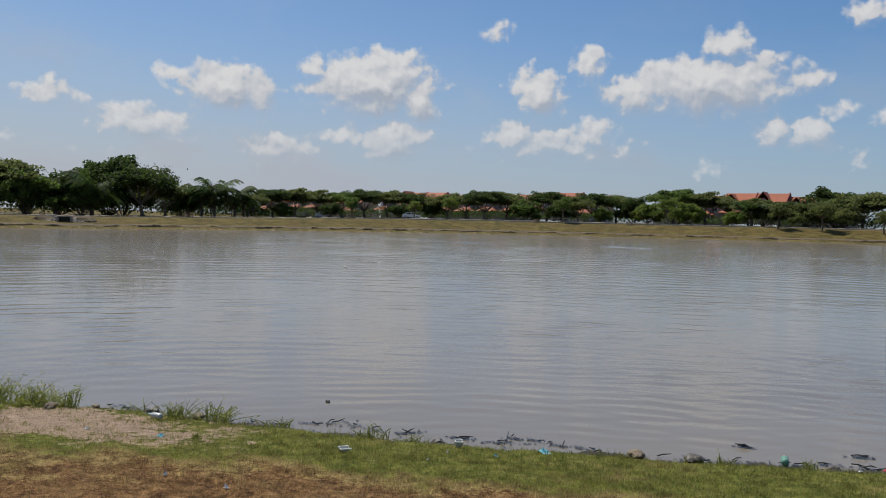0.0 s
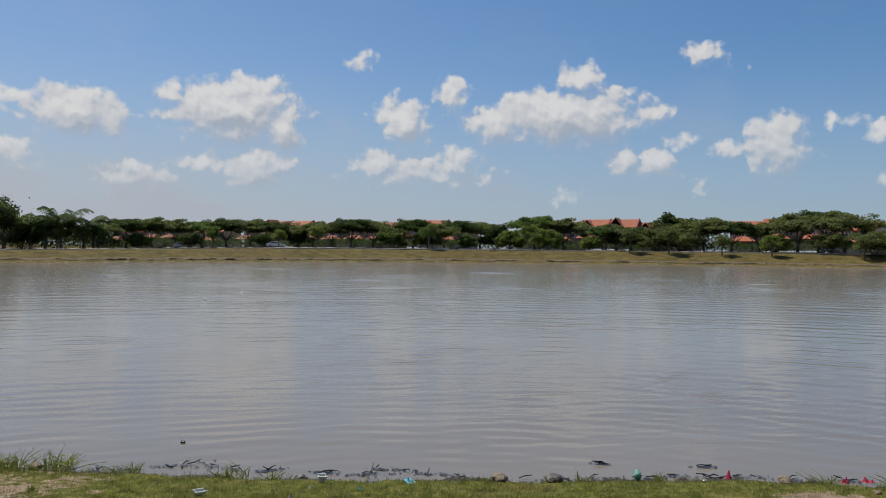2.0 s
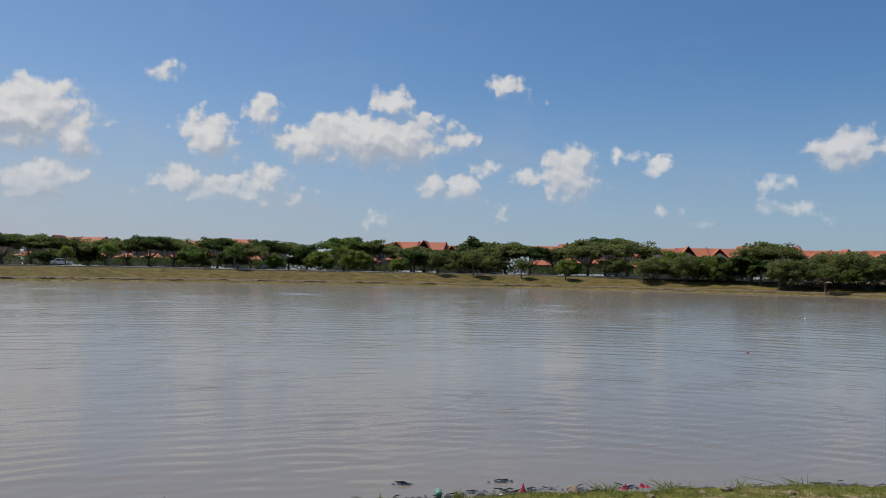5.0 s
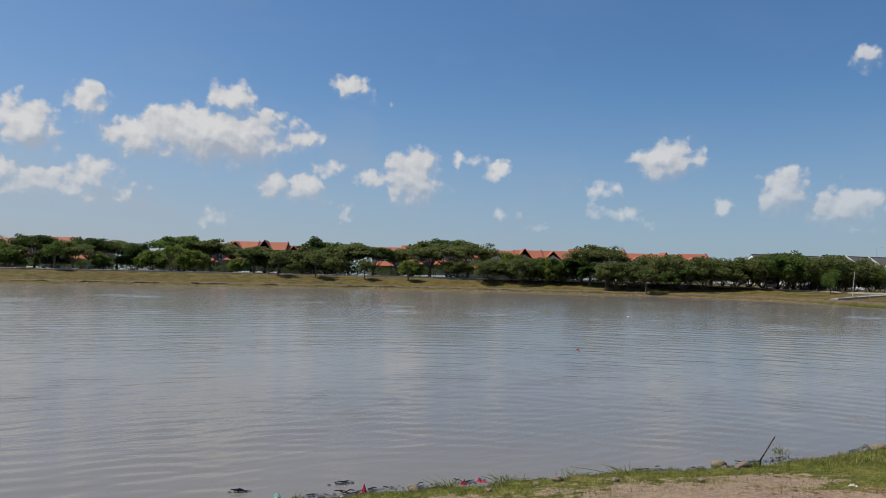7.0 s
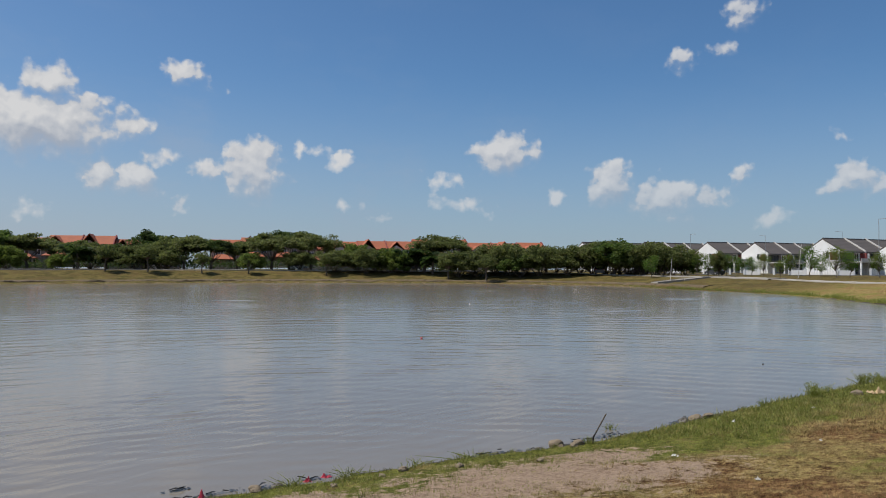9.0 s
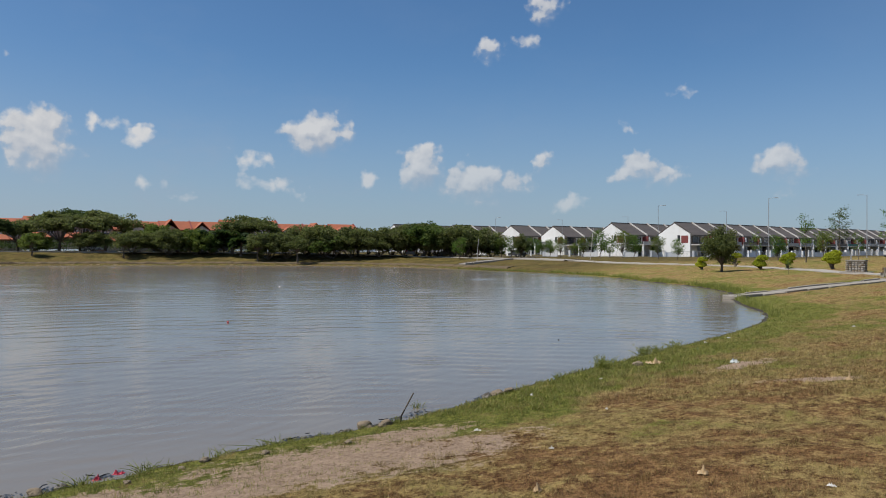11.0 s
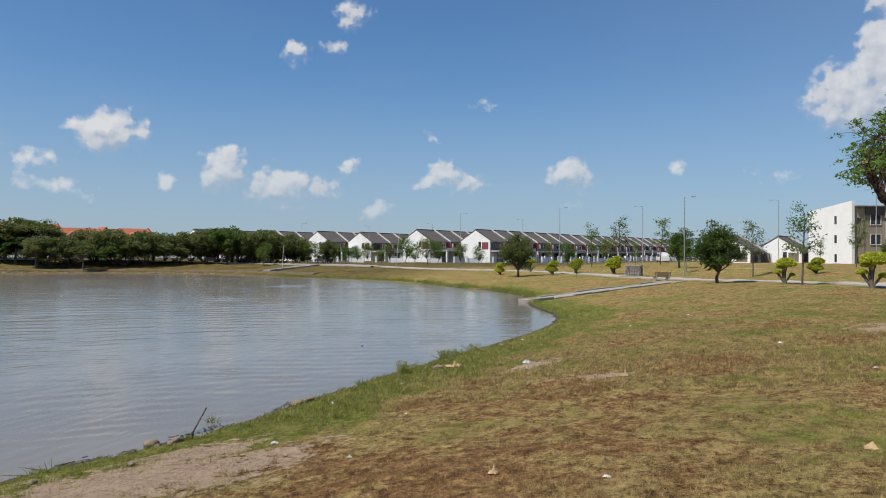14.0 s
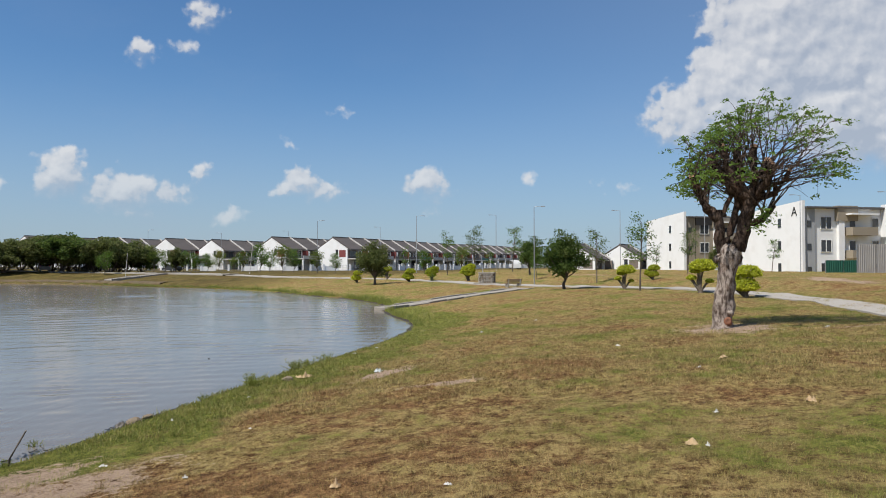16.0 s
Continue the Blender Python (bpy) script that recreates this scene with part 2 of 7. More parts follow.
def turf(name, blades):
    """Lawn: lush by the water, dry and brown higher up, bare soil where it is trodden; soil and lush come with the mesh."""
    mat, n, out = material(name)
    pos = n.add("ShaderNodeNewGeometry").outputs["Position"]
    lush = n.add("ShaderNodeAttribute")
    lush.attribute_name = "lush"
    bare = n.add("ShaderNodeAttribute")
    bare.attribute_name = "bare"
    wide = n.noise(pos, 0.33, 4.0, 0.6)
    mid = n.noise(pos, 1.5, 5.0, 0.65)
    tuft = n.noise(pos, 6.5, 4.0, 0.7)
    fine = n.noise(pos, 24.0, 4.0, 0.75)
    grain = n.noise(pos, 80.0, 3.0, 0.75)
    speck = n.math("ADD", n.math("MULTIPLY", fine, 0.40), n.math("MULTIPLY", grain, 0.25))
    speck = n.math("ADD", speck, n.math("MULTIPLY", tuft, 0.35))
    green = n.mix(n.ramp(speck, 0.41, 0.59), rgb(0.085, 0.108, 0.018), rgb(0.31, 0.335, 0.075))
    tan = n.mix(n.ramp(speck, 0.41, 0.59), rgb(0.150, 0.110, 0.042), rgb(0.60, 0.465, 0.20))
    russet = n.mix(n.ramp(speck, 0.40, 0.60), rgb(0.095, 0.045, 0.020), rgb(0.50, 0.300, 0.140))
    straw = n.mix(n.ramp(grain, 0.3, 0.7), rgb(0.36, 0.26, 0.105), rgb(0.62, 0.49, 0.25))
    turn = n.math("ADD", lush.outputs["Fac"], n.math("MULTIPLY", n.math("SUBTRACT", mid, 0.5), 1.1))
    turn = n.math("ADD", turn, n.math("MULTIPLY", n.math("SUBTRACT", wide, 0.51), 1.6))
    turn = n.math("ADD", turn, n.math("MULTIPLY", n.math("SUBTRACT", tuft, 0.5), 0.9))
    turn = n.math("ADD", turn, n.math("MULTIPLY", n.math("SUBTRACT", fine, 0.5), 0.5))
    col = n.mix(n.ramp(turn, 0.16, 0.46), russet, tan)
    col = n.mix(n.ramp(turn, 0.46, 0.75), col, green)
    mottle = n.noise(n.vec("ADD", pos, (3, 17, 0)), 3.6, 7.0, 0.75)
    col = n.mix(n.ramp(mottle, 0.38, 0.52, 0.7, 0.0), col, n.mix(1.0, col, rgb(0.50, 0.46, 0.40), "MULTIPLY"))
    col = n.mix(n.ramp(mottle, 0.52, 0.68, 0.0, 0.32), col, rgb(0.46, 0.34, 0.16))
    dry = n.math("ADD", n.noise(n.vec("ADD", pos, (31, 7, 0)), 0.9, 5.0, 0.7), n.math("MULTIPLY", n.math("SUBTRACT", tuft, 0.5), 0.5))
    parched = n.add("ShaderNodeAttribute")
    parched.attribute_name = "parched"
    col = n.mix(n.math("MULTIPLY", n.ramp(dry, 0.54, 0.70, 0.0, 0.4), parched.outputs["Fac"]), col, straw)
    # far bank has no blades: their shade on each other is darkened into its colour
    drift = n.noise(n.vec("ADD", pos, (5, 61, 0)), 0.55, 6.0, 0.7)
    far_grass_shaded = n.mix(n.ramp(drift, 0.40, 0.60), rgb(0.050, 0.050, 0.013), rgb(0.175, 0.145, 0.050))
    far_grass_shaded = n.mix(n.ramp(wide, 0.44, 0.60, 0.0, 0.7), far_grass_shaded, rgb(0.155, 0.098, 0.050))
    far_grass_shaded = n.mix(n.ramp(tuft, 0.45, 0.65, 0.0, 0.35), far_grass_shaded, rgb(0.045, 0.045, 0.012))
    col = n.mix(n.ramp(parched.outputs["Fac"], 0.1, 0.9, 0.85, 0.0), col, far_grass_shaded)
    soil = n.mix(n.ramp(speck, 0.36, 0.64), rgb(0.20, 0.135, 0.090), rgb(0.47, 0.345, 0.245))
    soil = n.mix(n.ramp(mid, 0.4, 0.7, 0.0, 0.5), soil, rgb(0.41, 0.30, 0.21))
    open_soil = n.math("ADD", bare.outputs["Fac"], n.math("MULTIPLY", n.math("SUBTRACT", mid, 0.5), 1.1))
    open_soil = n.math("ADD", open_soil, n.math("MULTIPLY", n.math("SUBTRACT", tuft, 0.5), 1.1))
    if blades:
        each = n.add("ShaderNodeNewGeometry").outputs["Random Per Island"]
        col = n.mix(n.ramp(each, 0.55, 1.0, 0.0, 0.6), col, rgb(0.50, 0.38, 0.15))
        col = n.mix(n.ramp(each, 0.0, 0.3, 0.55, 0.0), col, rgb(0.12, 0.15, 0.03))
        p = n.put(n.add("ShaderNodeBsdfPrincipled"), Base_Color=col, Roughness=0.6)
        p.inputs["Specular IOR Level"].default_value = 0.25
        t = n.put(n.add("ShaderNodeBsdfTranslucent"), Color=col)
        m = n.put(n.add("ShaderNodeMixShader"), i0=0.4, i1=p.outputs[0], i2=t.outputs[0])
        n.tree.links.new(m.outputs[0], out.inputs[0])
        return mat
    col = n.mix(1.0, col, rgb(0.72, 0.68, 0.62), "MULTIPLY")
    col = n.mix(n.ramp(open_soil, 0.43, 0.60), col, soil)
    wet = n.add("ShaderNodeAttribute")
    wet.attribute_name = "wet"
    soaked = n.math("ADD", wet.outputs["Fac"], n.math("MULTIPLY", n.math("SUBTRACT", tuft, 0.5), 0.9))
    soaked = n.ramp(soaked, 0.42, 0.62)
    col = n.mix(soaked, col, n.mix(fine, rgb(0.030, 0.026, 0.018), rgb(0.085, 0.068, 0.045)))
    height = n.math("ADD", n.math("MULTIPLY", fine, 1.0), n.math("MULTIPLY", grain, 0.4))
    finish(n, out, col, n.ramp(soaked, 0.0, 1.0, 0.95, 0.45), height, 1.0, 0.05, 0.0, 0.1)
    return mat


def lake_water():
    mat, n, out = material("muddy_water")
    pos = n.add("ShaderNodeNewGeometry").outputs["Position"]
    calm = n.noise(pos, 0.045, 3.0, 0.5)
    gust = n.noise(n.vec("MULTIPLY", pos, (0.35, 1.0, 1.0)), 0.11, 3.0, 0.6)

    def train(turn, long, scale, detail):
        """Ripples in long crests, by the way they run."""
        m = n.add("ShaderNodeMapping")
        n.put(m, Vector=n.vec("ADD", pos, n.vec("MULTIPLY", bend.outputs[1], (0.9, 0.9, 0))), Rotation=(0, 0, radians(turn)), Scale=(long, 1.0, 1.0))
        return n.noise(m.outputs[0], scale, detail, 0.45)

    bend = n.put(n.add("ShaderNodeTexNoise"), Vector=pos, Scale=0.35, Detail=2.0)
    wave = n.math("MULTIPLY", train(8, 0.20, 3.0, 2.0), 1.0)
    wave = n.math("ADD", wave, n.math("MULTIPLY", train(36, 0.22, 3.6, 2.0), 0.75))
    wave = n.math("ADD", wave, n.math("MULTIPLY", train(-20, 0.35, 7.5, 1.0), 0.22))
    wave = n.math("ADD", wave, n.math("MULTIPLY", train(15, 0.4, 0.7, 1.0), 0.5))
    strong = n.math("MULTIPLY", n.ramp(calm, 0.36, 0.62, 0.5, 1.0), n.ramp(gust, 0.40, 0.62, 0.55, 1.25))
    wave = n.math("MULTIPLY", wave, strong)
    mud = n.mix(n.ramp(n.noise(pos, 0.12, 4.0), 0.35, 0.7), rgb(0.160, 0.136, 0.106), rgb(0.186, 0.160, 0.126))
    p = finish(n, out, mud, 0.13, wave, 1.0, 0.014, 0.0, 0.5, 1.33)
    return mat


WATER = lake_water()
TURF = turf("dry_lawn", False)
BLADES = turf("grass_blade", True)
BARK = worn("bark", (0.10, 0.078, 0.058), (0.20, 0.17, 0.135), 6.0, 0.95, 0.8, 0.9, 0.02)
LEAF_DARK = leafy("dark_leaf", (0.024, 0.042, 0.014), (0.075, 0.108, 0.032), (0.080, 0.090, 0.034))
LEAF_MID = leafy("mid_leaf", (0.038, 0.066, 0.018), (0.125, 0.180, 0.046), (0.140, 0.150, 0.050))
LEAF_LIGHT = leafy("light_leaf", (0.060, 0.092, 0.022), (0.180, 0.230, 0.055), (0.20, 0.20, 0.06))
LEAF_OLIVE = leafy("olive_leaf", (0.055, 0.072, 0.026), (0.175, 0.198, 0.072), (0.190, 0.172, 0.080))
LEAF_FRESH = leafy("fresh_leaf", (0.05, 0.10, 0.02), (0.14, 0.22, 0.045), (0.16, 0.20, 0.05))
LEAF_YELLOW = leafy("yellow_leaf", (0.16, 0.20, 0.024), (0.54, 0.54, 0.05), (0.60, 0.57, 0.06), 0.5, 0.4)
LEAF_PALM = leafy("palm_leaf", (0.022, 0.045, 0.015), (0.07, 0.11, 0.03), (0.09, 0.10, 0.04))
WHITE_WALL = worn("white_render", (0.80, 0.80, 0.79), (0.62, 0.60, 0.56), 0.6, 0.85, 0.35, 0.1)
CREAM_WALL = worn("cream_render", (0.40, 0.325, 0.255), (0.28, 0.22, 0.17), 0.6, 0.85, 0.4, 0.1)
GREY_WALL = worn("grey_render", (0.36, 0.37, 0.38), (0.26, 0.26, 0.26), 0.6, 0.85, 0.4, 0.1)
TAUPE_WALL = worn("taupe_render", (0.30, 0.255, 0.19), (0.24, 0.20, 0.15), 0.6, 0.85, 0.3, 0.1)
DARK_WALL = worn("dark_render", (0.10, 0.09, 0.085), (0.07, 0.065, 0.06), 0.8, 0.8, 0.3, 0.1)
TEAL_WALL = worn("teal_awning", (0.10, 0.22, 0.22), (0.08, 0.16, 0.16), 0.8, 0.8, 0.3, 0.1)
RED_WALL = worn("red_render", (0.22, 0.055, 0.05), (0.16, 0.05, 0.045), 0.8, 0.8, 0.3, 0.1)
PALE_WALL = worn("pale_render", (0.52, 0.50, 0.47), (0.38, 0.35, 0.31), 0.6, 0.85, 0.4, 0.1)
SAND_WALL = worn("sand_render", (0.31, 0.265, 0.22), (0.22, 0.18, 0.145), 0.6, 0.85, 0.4, 0.1)
BROWN_WALL = worn("brown_render", (0.20, 0.165, 0.14), (0.13, 0.11, 0.095), 0.6, 0.85, 0.4, 0.1)
CONCRETE = worn("concrete", (0.31, 0.28, 0.24), (0.18, 0.155, 0.125), 1.5, 0.9, 0.6, 0.5, 0.02)
PAVING = worn("path_concrete", (0.36, 0.33, 0.29), (0.27, 0.235, 0.19), 0.8, 0.9, 0.6, 0.4, 0.01)
ASPHALT = worn("asphalt", (0.06, 0.058, 0.055), (0.10, 0.095, 0.085), 0.8, 0.9, 0.5, 0.4, 0.01)
STEEL = worn("galvanised_steel", (0.42, 0.43, 0.44), (0.30, 0.30, 0.30), 2.0, 0.5, 0.4, 0.1, 0.002, 0.6)
STONE = worn("stone", (0.20, 0.155, 0.105), (0.10, 0.08, 0.058), 3.0, 0.9, 0.7, 0.8, 0.02)
WET_STONE = worn("wet_stone", (0.10, 0.085, 0.065), (0.05, 0.045, 0.035), 5.0, 0.45, 0.7, 0.8, 0.02)


def roof_tiles(name, color, dirt):
    mat, n, out = material(name)
    pos = n.add("ShaderNodeTexCoord").outputs["Object"]
    info = n.add("ShaderNodeObjectInfo").outputs["Random"]
    rows = n.put(n.add("ShaderNodeTexWave"), Vector=pos, Scale=0.55, Distortion=0.3)
    rows.bands_direction = "Y"
    stain = n.noise(pos, 0.5, 5.0, 0.6)
    speck = n.noise(pos, 5.0, 3.0, 0.6)
    col = n.mix(n.ramp(stain, 0.4, 0.75, 0.0, 0.55), rgb(*color), rgb(*dirt))
    col = n.mix(n.math("MULTIPLY", speck, 0.35), col, rgb(*[c * 0.55 for c in color]))
    col = n.mix(n.math("MULTIPLY", info, 0.3), col, rgb(*dirt))
    finish(n, out, col, 0.8, n.math("ADD", rows.outputs[1], n.math("MULTIPLY", speck, 0.3)), 0.7, 0.05)
    return mat


ORANGE_ROOF = roof_tiles("orange_roof_tile", (0.37, 0.105, 0.043), (0.22, 0.07, 0.037))
GREY_ROOF = roof_tiles("grey_roof_tile", (0.105, 0.088, 0.080), (0.070, 0.062, 0.058))


def window_glass():
    mat, n, out = material("window_glass")
    pos = n.add("ShaderNodeTexCoord").outputs["Object"]
    col = n.mix(n.noise(pos, 0.8, 2.0), rgb(0.018, 0.022, 0.026), rgb(0.06, 0.065, 0.07))
    finish(n, out, col, 0.08, None, spec=0.6)
    return mat


GLASS = window_glass()


# ---------------------------------------------------------------- mesh helpers
def attach(ob, parent):
    if parent is not None:
        ob.parent = parent
    return ob


def part(name, bm, mat, parent=None, label=""):
    """Links a bmesh as one mesh object under a thing or a part."""
    mesh = bpy.data.meshes.new(name)
    bm.to_mesh(mesh)
    bm.free()
    if mat is not None:
        mesh.materials.append(mat)
    ob = attach(new(name, mesh), parent)
    return tagged(ob, label) if label else ob


def raw(name, verts, faces, mat, parent=None, label="", smooth=False):
    """Links numpy vertices and faces (all of one corner count) as one mesh object."""
    mesh = bpy.data.meshes.new(name)
    verts, faces = np.asarray(verts, np.float32), np.asarray(faces, np.int32)
    k = faces.shape[1]
    mesh.vertices.add(len(verts))
    mesh.vertices.foreach_set("co", verts.ravel())
    mesh.loops.add(faces.size)
    mesh.loops.foreach_set("vertex_index", faces.ravel())
    mesh.polygons.add(len(faces))
    mesh.polygons.foreach_set("loop_start", np.arange(0, faces.size, k, dtype=np.int32))
    mesh.polygons.foreach_set("use_smooth", np.full(len(faces), smooth))
    mesh.update(calc_edges=True)
    mesh.materials.append(mat)
    ob = attach(new(name, mesh), parent)
    return tagged(ob, label) if label else ob


def thing(name, label, category, group="", m=None):
    ob = new(name)
    ob.empty_display_size = 0.2
    if m is not None:
        ob.matrix_basis = m
    return tagged(ob, label, category, group)


def box(bm, x0, x1, y0, y1, z0, z1, bevel=0.0):
    made = bmesh.ops.create_cube(bm, size=1.0)["verts"]
    bmesh.ops.scale(bm, vec=(x1 - x0, y1 - y0, z1 - z0), verts=made)
    bmesh.ops.translate(bm, vec=((x0 + x1) / 2, (y0 + y1) / 2, (z0 + z1) / 2), verts=made)
    if bevel:
        edges = list({e for v in made for e in v.link_edges})
        bmesh.ops.bevel(bm, geom=edges, offset=bevel, segments=2, profile=0.7, affect="EDGES")
    return bm


def boxed(*sizes, bevel=0.0):
    bm = bmesh.new()
    for s in sizes:
        box(bm, *s, bevel=bevel)
    return bm


def prism(bm, outline, y0, y1):
    """An outline in x and z, drawn out from y0 to y1."""
    a = [bm.verts.new((x, y0, z)) for x, z in outline]
    b = [bm.verts.new((x, y1, z)) for x, z in outline]
    k = len(outline)
    bm.faces.new(a)
    bm.faces.new(b[::-1])
    for i in range(k):
        bm.faces.new((a[i], b[i], b[(i + 1) % k], a[(i + 1) % k]))
    bmesh.ops.recalc_face_normals(bm, faces=bm.faces)
    return bm


def tube(points, radii, sides=7):
    """Vertices and quads of a round, tapered tube along points."""
    pts = np.asarray(points, float)
    way = np.gradient(pts, axis=0)
    way /= np.linalg.norm(way, axis=1)[:, None] + 1e-9
    ref = np.where(np.abs(way[:, 2:3]) > 0.9, [[1.0, 0, 0]], [[0, 0, 1.0]])
    u = np.cross(way, ref)
    u /= np.linalg.norm(u, axis=1)[:, None] + 1e-9
    v = np.cross(way, u)
    a = np.linspace(0, 2 * np.pi, sides, endpoint=False)
    ring = u[:, None] * np.cos(a)[None, :, None] + v[:, None] * np.sin(a)[None, :, None]
    verts = (pts[:, None] + ring * np.asarray(radii)[:, None, None]).reshape(-1, 3)
    i, j = np.meshgrid(np.arange(len(pts) - 1), np.arange(sides), indexing="ij")
    k = (j + 1) % sides
    faces = np.stack([i * sides + j, i * sides + k, (i + 1) * sides + k, (i + 1) * sides + j], -1).reshape(-1, 4)
    return verts, faces


def joined(pieces):
    verts, faces, base = [], [], 0
    for v, f in pieces:
        verts.append(v)
        faces.append(np.asarray(f) + base)
        base += len(v)
    return np.concatenate(verts), np.concatenate(faces)


def leaves(rng, centres, length, width, droop=0.3, level=0.35):
    """One pointed quad a leaf, each turned its own way."""
    k = len(centres)
    a = rng.uniform(0, 2 * np.pi, k)
    tilt = rng.normal(-droop, 0.5, k)
    along = np.stack([np.cos(a) * np.cos(tilt), np.sin(a) * np.cos(tilt), np.sin(tilt)], -1)
    side = np.cross(along, np.stack([rng.normal(0, 0.5, k), rng.normal(0, 0.5, k), np.ones(k) * level], -1))
    side /= np.linalg.norm(side, axis=1)[:, None] + 1e-9
    s = rng.uniform(0.65, 1.3, k)[:, None]
    tip, root = centres + along * length * s * 0.5, centres - along * length * s * 0.5
    left, right = centres + side * width * s * 0.5, centres - side * width * s * 0.5
    verts = np.stack([root, left, tip, right], 1).reshape(-1, 3)
    return verts, np.arange(4 * k).reshape(-1, 4)


# ---------------------------------------------------------------- the lie of the land
SHORE = [(-40, 15), (-14, 10.8), (-6, 10.05), (-4.2, 9.9), (-2.9, 9.45), (-1.5, 9.1), (-0.5, 8.8), (0.8, 8.6), (2, 8.4),
         (3.4, 8.2), (4.8, 8.0), (6.5, 7.6), (8, 7.2), (9.2, 6.8), (10.3, 6.4), (12.7, 6.1), (16, 5.7), (20, 5.1),
         (23.6, 4.5), (28, 3.9), (33, 3.7), (37, 4.3), (41, 5.6), (46, 6.8), (53, 8), (62, 12), (69, 17), (81, 25),
         (91, 35), (98, 46), (106, 57), (113, 72), (112, 88), (100, 108), (82, 124), (60, 133), (36, 137), (10, 136),
         (-8, 130), (-32, 117), (-56, 97), (-78, 75), (-82, 45), (-66, 25)]


def smooth_loop(points, steps=7):
    p = np.asarray(points, float)
    p0, p1, p2, p3 = np.roll(p, 1, 0), p, np.roll(p, -1, 0), np.roll(p, -2, 0)
    t = np.linspace(0, 1, steps, endpoint=False)[None, :, None]
    a, b, c, d = p0[:, None], p1[:, None], p2[:, None], p3[:, None]
    out = 0.5 * (2 * b + (c - a) * t + (2 * a - 5 * b + 4 * c - d) * t**2 + (3 * b - a - 3 * c + d) * t**3)
    return out.reshape(-1, 2)


SHORELINE = smooth_loop(SHORE)


def shore_distance(x, y):
    """Metres from the waterline, negative on the lake."""
    x, y = np.atleast_1d(np.asarray(x, float)), np.atleast_1d(np.asarray(y, float))
    best = np.full(x.shape, 1e9)
    inside = np.zeros(x.shape, bool)
    a, b = SHORELINE, np.roll(SHORELINE, -1, 0)
    for (ax, ay), (bx, by) in zip(a, b):
        dx, dy = bx - ax, by - ay
        t = np.clip(((x - ax) * dx + (y - ay) * dy) / (dx * dx + dy * dy), 0, 1)
        best = np.minimum(best, (x - ax - t * dx) ** 2 + (y - ay - t * dy) ** 2)
        if ay != by:
            inside ^= ((ay > y) != (by > y)) & (x < (bx - ax) * (y - ay) / (by - ay) + ax)
    d = np.sqrt(best)
    return np.where(inside, -d, d)


def step(low, high, v):
    t = np.clip((v - low) / (high - low), 0, 1)
    return t * t * (3 - 2 * t)


def ripple(x, y, size, seed=0.0):
    """A cheap, smooth unevenness between -1 and 1."""
    s = 2 * np.pi / size
    return (np.sin(x * s + 1.3 * np.sin(y * s * 0.7 + seed) + seed) * np.cos(y * s * 1.13 + 0.9 * np.sin(x * s * 0.61 + 2 * seed))
            + 0.5 * np.sin(x * s * 2.3 + y * s * 1.7 + seed * 3))/ 1.5


def land(x, y, d=None):
    """Height of the ground over the water."""
    x, y = np.atleast_1d(np.asarray(x, float)), np.atleast_1d(np.asarray(y, float))
    if d is None:
        d = shore_distance(x, y)
    far = step(20, 60, y + 0.5 * np.maximum(x - 60, 0))
    d = d + 0.10 * ripple(x, y, 1.9, 1.0) * (1 - far) + 0.05 * ripple(x, y, 0.6, 2.0) * (1 - far) + 0.2 * far * ripple(x, y, 9.0, 4.0)
    top = 1.52 + 0.85 * step(60, 115, y) * step(-60, 5, x) + 0.25 * step(110, 200, x)
    reach = 9.5 - 2.5 * far
    up = np.maximum(d, 0)
    near_z = 0.05 * step(0, 0.12, up) + (top - 0.05) * (1 - np.exp(-(up / reach) ** 1.15))
    shelf = 0.08 + 0.10 * step(0.2, 2.0, up) + 0.30 * step(2.0, 2.5, up) + (top - 0.48) * step(1.8, 15.0, up)
    z = near_z * (1 - far) + shelf * far
    z = z + 0.42 * step(17.0, 21.5, d) * step(22, 40, x) * (1 - step(0, 14, y))
    z = z + 0.05 * ripple(x, y, 7.0, 0.4) * step(1, 5, up) + 0.018 * ripple(x, y, 1.4, 3.0) * step(0.3, 2, up) * (1 - far)
    return np.where(d < 0, np.maximum(d * 0.35, -0.9), z)


def ground_z(x, y):
    return float(land(x, y)[0])


# bare soil: x, y, half length, half width, turn in degrees
BARE = [(-4.6, 8.6, 2.7, 1.15, -8), (0.4, 5.6, 0.8, 0.3, 10), (7.4, 5.2, 2.5, 1.45, -35), (5.6, 5.7, 1.8, 0.9, -28), (9.0, 5.5, 1.2, 0.6, -30),
        (16.2, 2.3, 1.3, 0.35, -25), (13.9, 1.0, 1.1, 0.22, -80),
        (20.6, -5.9, 1.5, 1.3, 0), (20.0, -9.0, 1.5, 0.3, -85), (5.2, 6.9, 0.7, 0.35, -20), (50, -20.5, 6.0, 0.9, -12), (63, -16, 5.0, 0.9, 40), (74, -8, 6, 0.8, 35), (40, -20.5, 5, 0.7, 0), (44, -18.6, 7, 1.0, -6), (33, -18.4, 4, 0.8, 5)]


